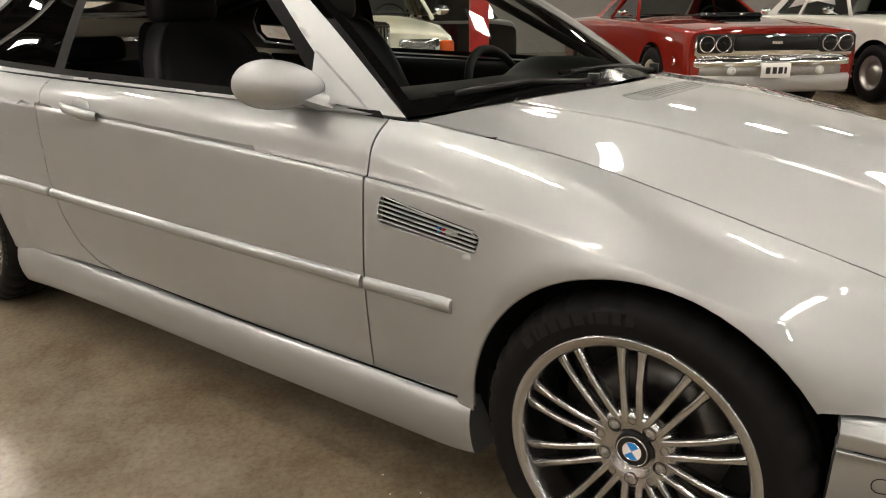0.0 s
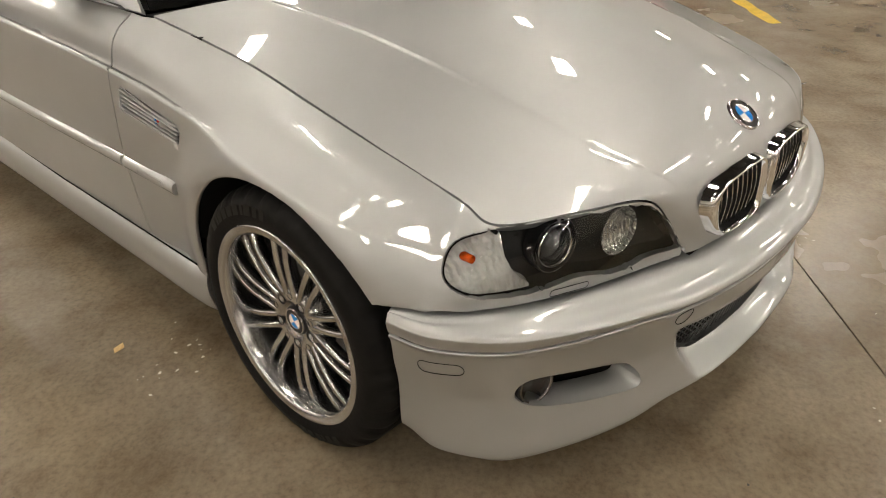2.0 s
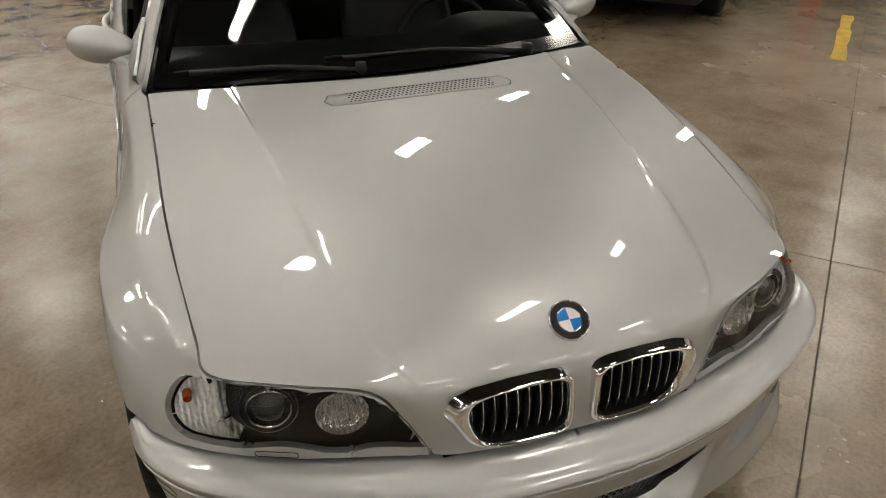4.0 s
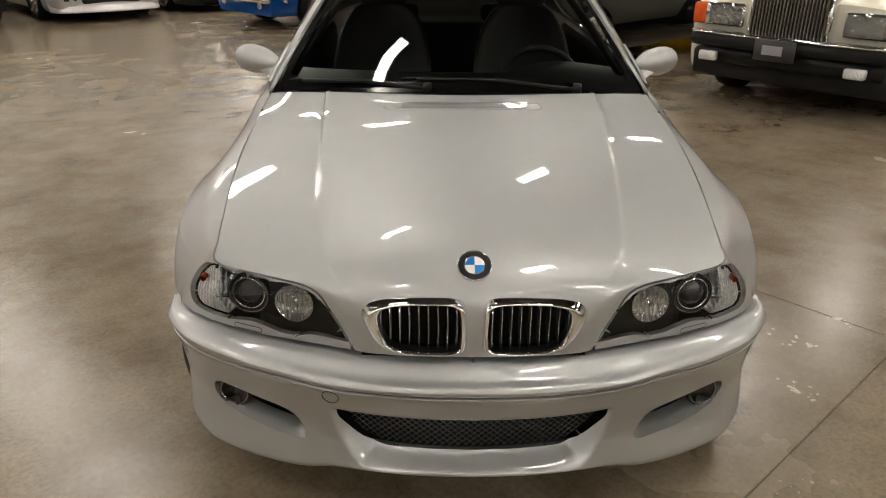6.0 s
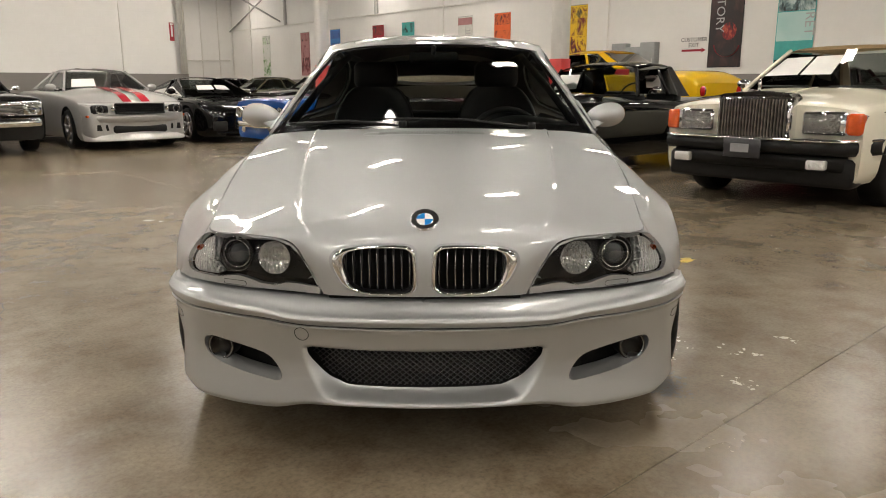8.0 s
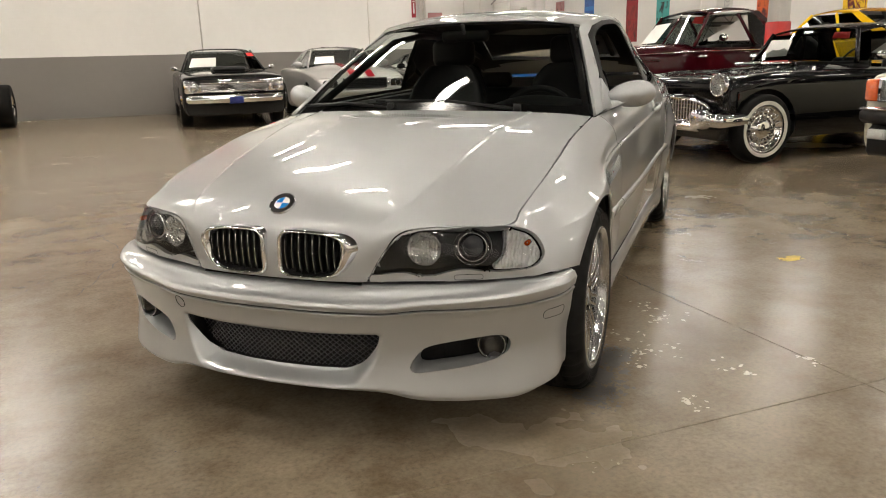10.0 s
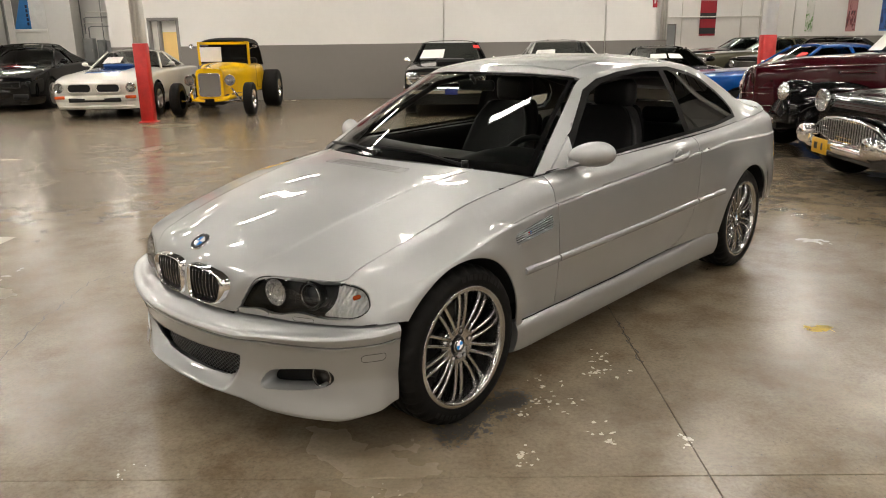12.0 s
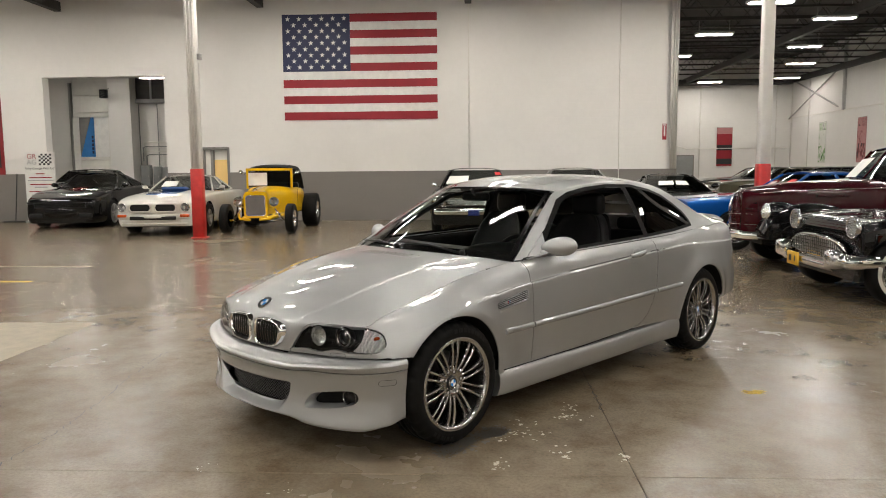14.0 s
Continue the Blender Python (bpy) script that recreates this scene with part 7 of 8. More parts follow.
for s in (1, -1):
    part("running_board", boxed(min(s * .6, s * .86), max(s * .6, s * .86), .9, 2.3, .34, .38, .012), P_BLACK, c)
    bm = bmesh.new()
    bmesh.ops.create_uvsphere(bm, u_segments=20, v_segments=12, radius=1)
    for v in bm.verts:
        v.co = Vector((s * .60 + v.co.x * .115, -.50 + v.co.y * (.16 if v.co.y < 0 else .34), .80 + v.co.z * .14))
    o = part("lamp_pod", bm, P_BLACK, c, "teardrop headlamp in the fender")
    part("lens", shifted(lathe(bmesh.new(), [(0, .105), (-.03, .085), (-.045, .04), (-.047, 0)], 24, "y"), pose(s * .605, -.625, .80)), FACETED, o)
    part("lamp_rim", shifted(lathe(bmesh.new(), [(.02, .112), (-.008, .115), (-.012, .104)], 24, "y"), pose(s * .605, -.622, .80)), CHROME, o)
    part("hood_trim", tube(bmesh.new(), [(s * .16, -.72, 1.02), (s * .36, -.2, 1.075), (s * .52, .5, 1.10), (s * .70, 1.2, 1.12), (s * .74, 2.2, 1.12)], .010, 6), CHROME, c)
    part("hood_louvre", boxed(min(s * .42, s * .50), max(s * .42, s * .50), .1, .62, .99, 1.02, .006), P_BURG, c)
nose_g = np.array([[(x * w, y + abs(x) * .26, z) for x in np.linspace(-1, 1, 9)] for y, w, z in ((-.84, .10, 1.0), (-.88, .30, .86), (-.88, .36, .68), (-.84, .36, .48))])
n_o = part("grille_shell", sheet(spl(nose_g, 4)), P_BURG, c, "burgundy prow with fine grille bars")
for k in range(10):
    z = .50 + .036 * k
    part("bar", tube(bmesh.new(), [(x * .34, -.885 + abs(x) * .262, z) for x in np.linspace(-1, 1, 7)], .005, 5), CHROME if k in (3, 7) else P_BURG, n_o)
part("prow_strip", tube(bmesh.new(), [(0, -.90, .48), (0, -.90, .86), (0, -.86, 1.0), (0, -.78, 1.06)], .012, 6), CHROME, n_o)
bar_bumper(c, -1.02, .50, .82, .10, CHROME, .14, .1, .06)
for x in (-.3, .3):
    part("overrider", boxed(x - .03, x + .03, -1.06, -.98, .42, .62, .02, 2), CHROME, c)
part("screen_divider", tube(bmesh.new(), [(0, .92, 1.21), (0, 1.25, 1.62)], .014, 6), P_BURG, c)
mirror_pair(c, .66, 1.35, 1.24, CHROME, .05)
papers(c, [[(-.52, .99, 1.24), (-.05, .90, 1.25), (-.05, 1.16, 1.52), (-.46, 1.2, 1.5)]])
flat_poly([(.28, 1.2, 1.5), (.46, 1.23, 1.48), (.44, 1.28, 1.58), (.28, 1.26, 1.58)], TAGRED, "tag", c, .003)

# ---- yellow hot rod ----
rod = thing("hot_rod", "bright yellow open-wheel hot rod with a black canvas top", "car", "cars on show", at_uv(-4.25, 12.2, 0, 2))
g = []
for y, w, z0, z1 in ((-.12, .22, .42, .93), (.35, .27, .42, .98), (.85, .42, .42, 1.02), (1.05, .54, .42, 1.03), (1.5, .62, .42, 1.02), (2.0, .63, .42, 1.02), (2.45, .52, .46, .98), (2.75, .34, .55, .80)):
    g.append([(0, y, z1 + .02), (w * .6, y, z1), (w * .92, y, z1 - .06), (w, y, z1 - .18), (w * .99, y, (z0 + z1) / 2), (w * .92, y, z0)])
bm = sheet(net(mirror_x(np.array(g)), 4, 3))
outward(bm, (0, 1.3, .7))
fs = cut(bm, [(-.46, 1.18), (.46, 1.18), (.50, 2.05), (-.50, 2.05)], (0, 1), lambda q: q.z > .9)
bmesh.ops.delete(bm, geom=fs, context="FACES")
part("body", bm, P_YELLOW, rod, "smooth yellow roadster body")
sh = part("radiator_shell", filled([(x, -.24, z) for x, z in round_rect(-.27, .27, .36, .95, .10, 5)], .14, (0, 1, 0)), P_YELLOW, rod, "yellow radiator shell", smooth=False)
part("radiator_mesh", filled([(x, -.245, z) for x, z in round_rect(-.215, .215, .41, .86, .05, 4)], .01, (0, -1, 0)), plain("radiator_mesh_grey", (.22, .21, .20), .45, .7, .25, 60, .5, 300), sh, smooth=False)
part("mesh_rim", tube(bmesh.new(), [(x, -.255, z) for x, z in round_rect(-.215, .215, .41, .86, .05, 4)], .010, 6, True), CHROME, sh)
part("filler_cap", cyl(bmesh.new(), (0, -.17, .95), (0, -.17, 1.0), .035, n=14), CHROME, sh)
for s in (1, -1):
    part("frame_rail", tube(bmesh.new(), [(s * .26, -.30, .36), (s * .30, .4, .36), (s * .42, 1.4, .38), (s * .45, 2.6, .44)], .045, 6), P_YELLOW, rod)
    part("spreader_end", tube(bmesh.new(), [(s * .10, -.36, .33), (s * .34, -.32, .35), (s * .40, -.20, .44)], .03, 6), P_YELLOW, rod)
    lamp_round(rod, s * .40, -.22, .72, .095, label="chrome bucket headlamp")
    part("lamp_bucket", lathe(bmesh.new(), [(-.005, .10), (.06, .09), (.11, .05), (.12, 0)], 20, "y", (s * .40, -.20, .72)), CHROME, rod)
    part("lamp_bar", cyl(bmesh.new(), (s * .28, -.10, .58), (s * .40, -.16, .63), .014, n=8), CHROME, rod)
    part("shock", cyl(bmesh.new(), (s * .38, -.10, .56), (s * .56, -.02, .30), .026, n=10), CHROME, rod)
    part("radius_rod", cyl(bmesh.new(), (s * .55, 0, .28), (s * .35, 1.1, .36), .016, n=8), CHROME, rod)
    simple_wheel(rod, s * .735, 0, .335, .19, .17, "dish", s)
    simple_wheel(rod, s * .76, 2.25, .42, .21, .34, "dish", s)
    part("door_seam", tube(bmesh.new(), [(s * .625, 1.25, .98), (s * .632, 1.25, .50), (s * .632, 1.75, .50), (s * .632, 1.75, .98)], .003, 4), TRIM, rod)
    part("windscreen_post", boxed(s * .53 - .025, s * .53 + .025, 1.05, 1.10, .98, 1.45, .008), P_YELLOW, rod)
    part("side_mirror", lathe(bmesh.new(), [(0, .05), (.02, .05), (.04, .02), (.045, 0)], 16, "y", (s * .68, 1.05, 1.38)), CHROME, rod)
    part("mirror_arm", cyl(bmesh.new(), (s * .54, 1.07, 1.30), (s * .67, 1.06, 1.37), .008, n=6), CHROME, rod)
part("front_axle", cyl(bmesh.new(), (-.66, 0, .30), (.66, 0, .30), .026, n=10), CHROME, rod)
part("rear_axle", cyl(bmesh.new(), (-.62, 2.25, .42), (.62, 2.25, .42), .05, n=10), BLACK, rod)
part("screen_header", boxed(-.555, .555, 1.05, 1.10, 1.41, 1.47, .01), P_YELLOW, rod)
part("windscreen", boxed(-.51, .51, 1.07, 1.078, 1.02, 1.42), CARGLASS, rod, smooth=False)
top = net(mirror_x(np.array([[(0, y, z), (.3, y, z - .01), (.5, y, z - .05), (.56, y, zl)] for y, z, zl in ((1.04, 1.50, 1.44), (1.4, 1.55, 1.43), (1.9, 1.55, 1.40), (2.2, 1.46, 1.2), (2.36, 1.2, .98), (2.40, 1.0, .95))])), 4, 4)
t_bm = sheet(top)
bmesh.ops.solidify(t_bm, geom=t_bm.faces[:], thickness=.02)
part("canvas_top", t_bm, CANVAS, rod, "black canvas folding top")
part("seat", boxed(-.5, .5, 1.5, 1.95, .5, .75, .06, 2), LEATHER, rod)
part("seat_back", boxed(-.5, .5, 1.9, 2.08, .6, 1.12, .06, 2), LEATHER, rod)
papers(rod, [[(-.50, 1.045, 1.06), (-.05, 1.045, 1.06), (-.05, 1.045, 1.36), (-.50, 1.045, 1.36)]], 0.0)
part("engine_pan", boxed(-.22, .22, -.05, .9, .22, .45, .04), DARK, rod)

# ---- things on and by the walls ----
INK = {k: plain("print_" + k, v, .55, 0.0, .10, 5) for k, v in dict(red=(.29, .009, .020), navy=(.014, .020, .072), white=(.76, .75, .73), black=(.02, .02, .022), teal=(.06, .38, .36), green=(.12, .30, .06),
       pink=(.42, .20, .20), blue=(.04, .20, .52), orange=(.72, .13, .03), yellow=(.78, .50, .02), grey=(.40, .40, .40), darkred=(.22, .012, .015), pale=(.62, .62, .58)).items()}
DOORGREY = plain("grey_door_frame_paint", (.20, .19, .18), .5, 0, .1, 5)
BRACE = plain("pale_steel_paint", (.42, .41, .40), .5, 0, .1, 4)
BOXGREY = plain("grey_cabinet_paint", (.26, .27, .27), .45, .0, .1, 4)
LITYELLOW = plain("lit_room_yellow", (.88, .62, .24), .5, 0, .06, 3)


def text_mesh(words, size):
    cu = bpy.data.curves.new("lettering", "FONT")
    cu.body, cu.size, cu.align_x, cu.extrude, cu.resolution_u = words, size, "CENTER", .002, 3
    tmp = bpy.data.objects.new("lettering", cu)
    scene.collection.objects.link(tmp)
    bpy.context.view_layer.update()
    me = bpy.data.meshes.new_from_object(tmp.evaluated_get(bpy.context.evaluated_depsgraph_get()))
    bpy.data.objects.remove(tmp)
    bm = bmesh.new()
    bm.from_mesh(me)
    return shifted(bm, pose(0, 0, 0, 90, 0, 0))


def on_flag_wall(u, z, off=.012):
    return at_uv(u, WV - off, z)


def on_poster_wall(v, z, off=.012):
    return at_uv(17.8 - off, v, z, -90)


# the flag
flag = thing("flag", "large cloth flag of stars and stripes hung flat on the wall", "flag", m=on_flag_wall(-2.54, 2.80, .03))
FW, FH = 4.28, 2.87


def cloth(x, z):
    return -.012 * math.sin(x * 3.1 + z) - .008 * math.sin(x * 1.3 - z * 2.2)


for k in range(13):
    z0, z1 = FH * k / 13, FH * (k + 1) / 13
    x0 = -FW / 2 if k < 6 else -FW / 2 + FW * .44
    gr = np.array([[(x, cloth(x, z), z) for x in np.linspace(x0, FW / 2, 40)] for z in (z0, (z0 + z1) / 2, z1)])
    b_ = sheet(gr)
    part("stripe", b_, INK["red"] if k % 2 == 0 else INK["white"], flag)
cz0 = FH * 6 / 13
gr = np.array([[(x, cloth(x, z) - .002, z) for x in np.linspace(-FW / 2, -FW / 2 + FW * .44, 16)] for z in np.linspace(cz0, FH, 12)])
canton = part("canton", sheet(gr), INK["navy"], flag, "navy field with white stars")
star = bmesh.new()
pts = []
for k in range(10):
    rr_ = .075 if k % 2 == 0 else .029
    a = math.pi / 2 + k * math.pi / 5
    pts.append((rr_ * math.cos(a), 0, rr_ * math.sin(a)))
cc = star.verts.new((0, 0, 0))
vs = [star.verts.new(p) for p in pts]
for k in range(10):
    star.faces.new((cc, vs[k], vs[(k + 1) % 10]))
first = part("star", star, INK["white"], canton, smooth=False)
n = 0
for r_ in range(9):
    for q in range(6 if r_ % 2 == 0 else 5):
        x = -FW / 2 + FW * .44 * ((q + .5 + (.5 if r_ % 2 else 0)) / 6)
        z = FH - (FH - cz0) * (r_ + .75) / 9.5
        o = first if n == 0 else new("star", first.data)
        o.parent = canton
        o.matrix_basis = pose(x, cloth(x, z) - .006, z)
        n += 1

# fire point sign, thin pipes and seams on the flag wall
sg = thing("fire_sign", "narrow red fire extinguisher sign on the white wall", "sign", m=on_flag_wall(5.8, 2.16))
part("panel", boxed(-.055, .055, -.01, .01, 0, .43), INK["red"], sg, smooth=False)
part("sign_mark", boxed(-.02, .02, -.014, -.011, .10, .36), INK["white"], sg, smooth=False)
part("sign_mark", boxed(-.035, .035, -.014, -.011, .38, .41), INK["white"], sg, smooth=False)
for u, z0, nm in ((.46, DADO, "white"), (4.57, .1, "white"), (5.95, 2.6, "grey")):
    pp = thing("wall_pipe", "thin white conduit running up the wall", "pipe", "wall conduits", on_flag_wall(u, 0, .03))
    part("pipe", cyl(bmesh.new(), (0, 0, z0), (0, 0, CEIL_Z - .1), .014 if nm == "white" else .022, n=8), COLWHITE, pp)
for k in range(3):
    pp = thing("wall_pipe", "thick white pipe at the wall end", "pipe", "wall conduits", on_flag_wall(5.98 + .06 * k, 0, .04))
    part("pipe", cyl(bmesh.new(), (0, 0, DADO), (0, 0, CEIL_Z - .1), .022, n=8), COLWHITE, pp)
# left edge poster
po = thing("banner", "dark red hanging banner on the white wall", "banner", "wall banners", on_flag_wall(-13.35, 1.36))
part("sheet", boxed(-.5, .5, -.006, .006, 0, 2.25), INK["darkred"], po, smooth=False)
part("print_block", boxed(-.4, .4, -.010, -.007, .2, .9), INK["black"], po, smooth=False)

# inner door in the flag wall
dr = tagged(new("door_1"), "grey framed doorway with a yellow panel standing for the lit room behind", "door", kind="structure")
dr.matrix_basis = at_uv(-7.1, WV, 0)
for a in ((0, .07, 0, 2.08), (.73, .80, 0, 2.08), (0, .80, 2.0, 2.08), (.26, .33, 0, 2.0)):
    part("door_frame", boxed(a[0], a[1], -.03, .32, a[2], a[3], .006), DOORGREY, dr)
part("door_leaf", boxed(.08, .26, .08, .12, 0, 2.0), COLWHITE, dr, smooth=False)
part("transom_wall", boxed(.33, .73, .11, .15, 1.73, 2.0), COLWHITE, dr, smooth=False)
# plain panel; the lamplight of the room behind is put into its yellow
part("lit_room", boxed(.33, .73, .10, .14, 0, 1.73), LITYELLOW, dr, "panel in the yellow of the lit room behind", smooth=False)
part("fire_box", boxed(.32, .42, -.06, -.03, .9, 1.15), COLRED, dr)

# stand-up banner with checkered mark
st = thing("roll_up_banner", "white stand-up banner with a chequered mark and lines of print", "banner", m=at_uv(-11.62, WV - .35, 0, 3))
part("sheet", boxed(-.43, .43, -.006, .006, .06, 1.98), INK["white"], st, smooth=False)
part("foot", boxed(-.45, .45, -.12, .12, 0, .06, .015), BOXGREY, st)
for wd, z, nm in (("GR", 1.80, "red"), ("AG", 1.64, "grey")):
    part("mark_letter", shifted(text_mesh(wd, .20), Matrix.Translation((-.22, -.009, z))), INK[nm], st, smooth=False)
for i in range(6):
    for j in range(6):
        if (i + j) % 2 == 0:
            part("check", boxed(-.02 + .06 * i, .04 + .06 * i, -.010, -.007, 1.62 + .053 * j, 1.673 + .053 * j), INK["black"], st, smooth=False)
b_ = shifted(text_mesh("Why Consign With Us?", .085), Matrix.Translation((0, -.009, 1.50)))
part("lettering", b_, INK["black"], st, smooth=False)
for k, (w_, z, nm) in enumerate(((.12, 1.38, "red"), (.32, 1.27, "red"), (.36, 1.19, "grey"), (.30, 1.08, "red"), (.18, 1.0, "grey"), (.34, .88, "red"), (.28, .78, "grey"), (.34, .62, "red"), (.24, .52, "grey"), (.20, .44, "grey"))):
    part("print_line", boxed(-w_, w_, -.010, -.007, z - .014, z + .014), INK[nm], st, smooth=False)
part("print_block", boxed(-.42, .42, -.010, -.007, .16, .34), INK["darkred"], st, smooth=False)
part("print_block", boxed(-.42, .42, -.010, -.007, .07, .13), INK["red"], st, smooth=False)
br = thing("floor_squeegee", "long-handled floor squeegee leaning on the grey wall", "broom", m=at_uv(-12.5, WV - .14))
part("handle", cyl(bmesh.new(), (0, -.1, .05), (0, .1, 1.38), .014, n=8), INK["black"], br)
part("head", boxed(-.35, .35, -.14, -.06, 0, .05, .01), INK["black"], br)

# room behind the wide opening
dk = thing("sectional_door", "raised white sectional door with a blue banner behind its window", "door", m=at_uv(-13.7, 22.85, 0))
part("panel", boxed(-.62, .73, -.04, .06, 3.44, 3.62, .01), COLWHITE, dk)
part("panel", boxed(-.62, .73, 0, .06, 3.64, 4.22, .01), COLWHITE, dk)
part("panel", boxed(-.62, .73, 0, .06, 4.24, 4.95, .01), COLWHITE, dk)
part("jamb", boxed(-.69, -.46, 0, .08, 0, 3.44), COLWHITE, dk, smooth=False)
part("jamb", boxed(.66, .73, 0, .08, 0, 3.44), COLWHITE, dk, smooth=False)
part("rail", boxed(-.46, .66, -.02, .08, 1.86, 1.98, .01), COLWHITE, dk)
part("panel", boxed(-.46, .66, 0, .06, 0, 1.86, .01), COLWHITE, dk)
part("track", boxed(-.76, -.69, -.08, .06, 0, 4.7), STEEL, dk, smooth=False)
part("track", boxed(.73, .80, -.08, .06, 0, 4.4), COLWHITE, dk, smooth=False)
part("pane", boxed(-.46, .09, .05, .06, 1.98, 3.44), INK["blue"], dk, "blue banner seen through the window", smooth=False)
part("pane", boxed(.10, .66, .05, .06, 1.98, 3.44), INK["white"], dk, smooth=False)
part("pane_shade", filled([(-.46, .03, 2.0), (-.46, .03, 3.44), (-.02, .03, 3.44)], .01, (0, 1, 0)), DOORGREY, dk, smooth=False)
for k in range(5):
    part("banner_mark", boxed(-.02, .05, .035, .045, 2.1 + .14 * k, 2.2 + .14 * k), INK["navy"], dk, smooth=False)
cb = thing("floodlight", "small black floodlight on the white pier", "lamp", m=at_uv(-12.72, 22.0, 4.05))
part("body", boxed(-.12, .12, -.1, .1, 0, .30, .02), BLACK, cb)
part("glass", boxed(-.09, .09, -.115, -.10, .04, .24), LENS, cb, smooth=False)
part("bracket", cyl(bmesh.new(), (0, 0, .28), (0, .5, .40), .015, n=6), STEEL, cb)
pier = tagged(new("pier"), "white painted pier in the back room", "wall", kind="structure")
part("pier_face", boxed(0, .83, 0, .6, 0, 5.0), WALLWHITE, pier, smooth=False)
pier.matrix_basis = at_uv(-12.78, 22.4, 0)
beam = tagged(new("lintel"), "dark steel header over the back room wall", "beam", kind="structure")
part("header", boxed(0, 2.5, 0, .1, 4.08, 5.0), DECK, beam, smooth=False)
part("header_flange", boxed(0, 2.5, -.08, .1, 3.93, 4.08), BOXGREY, beam, smooth=False)
part("header_flange", boxed(.55, .61, -.06, 0, 4.08, 5.0), BOXGREY, beam, smooth=False)
beam.matrix_basis = at_uv(-11.95, 22.88, 0)
soffit = tagged(new("soffit"), "low white ceiling of the back room with ribs", "ceiling", kind="structure")
bm_ = boxed(-22, 6, WV + .3, 25, 5.0, 5.08)
for k in range(30):
    box(bm_, -20 + .7 * k, -19.94 + .7 * k, WV + .3, 23, 4.88, 5.0)
part("soffit_board", bm_, WALLWHITE, soffit, smooth=False)
soffit.matrix_basis = at_uv(0, 0)
for k, z in enumerate((2.12, 2.3, 2.46, 2.0)):
    pp = thing("wall_pipe", "grey conduit run along the back room wall", "pipe", "wall conduits", at_uv(-11.85, 22.93, 0))
    part("pipe", tube(bmesh.new(), [(.06 * k, 0, z - .5), (.06 * k, 0, z), (.1 + .06 * k, 0, z + .04), (1.6 + .1 * k, 0, z + .04), (1.7 + .1 * k, 0, z - .6)], .02, 6), BOXGREY if k % 2 else COLWHITE, pp)
for u in (-11.9, -11.2, -10.75):
    pp = thing("wall_pipe", "thin upright conduit on the back room wall", "pipe", "wall conduits", at_uv(u, 22.95, 0))
    part("pipe", cyl(bmesh.new(), (0, 0, 1.5), (0, 0, 3.9), .018, n=6), BOXGREY, pp)
for u, w_, h_ in ((-11.68, .36, .80), (-11.25, .24, .75), (-10.75, .62, .72)):
    el = thing("switch_cabinet", "grey wall-mounted electrical cabinet", "cabinet", "electrical cabinets", at_uv(u, 22.87, .85))
    part("case", boxed(-w_ / 2, w_ / 2, -.12, .12, 0, h_, .01), BOXGREY, el)
    part("door", boxed(-w_ / 2 + .02, w_ / 2 - .02, -.13, -.12, .03, h_ - .03), BOXGREY, el, smooth=False)
    part("latch", boxed(w_ / 2 - .06, w_ / 2 - .04, -.145, -.13, h_ * .45, h_ * .55), STEEL, el, smooth=False)

# banners along the poster wall
BANNERS = [(33.6, "pale", "green", "black", ""), (29.8, "pink", "darkred", "black", ""), (27.2, "blue", "navy", "blue", ""), (23.95, "red", "darkred", "black", ""), (21.95, "teal", "black", "teal", ""),
           (18.6, "pale", "grey", "black", "AGIL"), (16.7, "orange", "darkred", "black", ""), (13.4, "yellow", "darkred", "black", ""), (8.35, "black", "darkred", "black", "STORY"), (6.5, "teal", "teal", "pale", "RET")]


def printed(name, cols, scale, seed):
    """Photographic print: broad shapes in a few inks, broken up by finer ones."""
    m, ns, ln, b = nodes_of(name)
    n1 = noise_node(ns, ln, scale, 3.0, .55, (1.0, 1.0, .55))
    n1.inputs["Distortion"].default_value = 1.2
    n1.noise_dimensions = "4D"
    n1.inputs["W"].default_value = seed
    k = len(cols)
    r = ramp(ns, ln, n1.outputs["Fac"], [(.34 + .32 * q / max(1, k - 1), c_) for q, c_ in enumerate(cols)])
    ln.new(r.outputs["Color"], b.inputs["Base Color"])
    b.inputs["Roughness"].default_value = .5
    return m


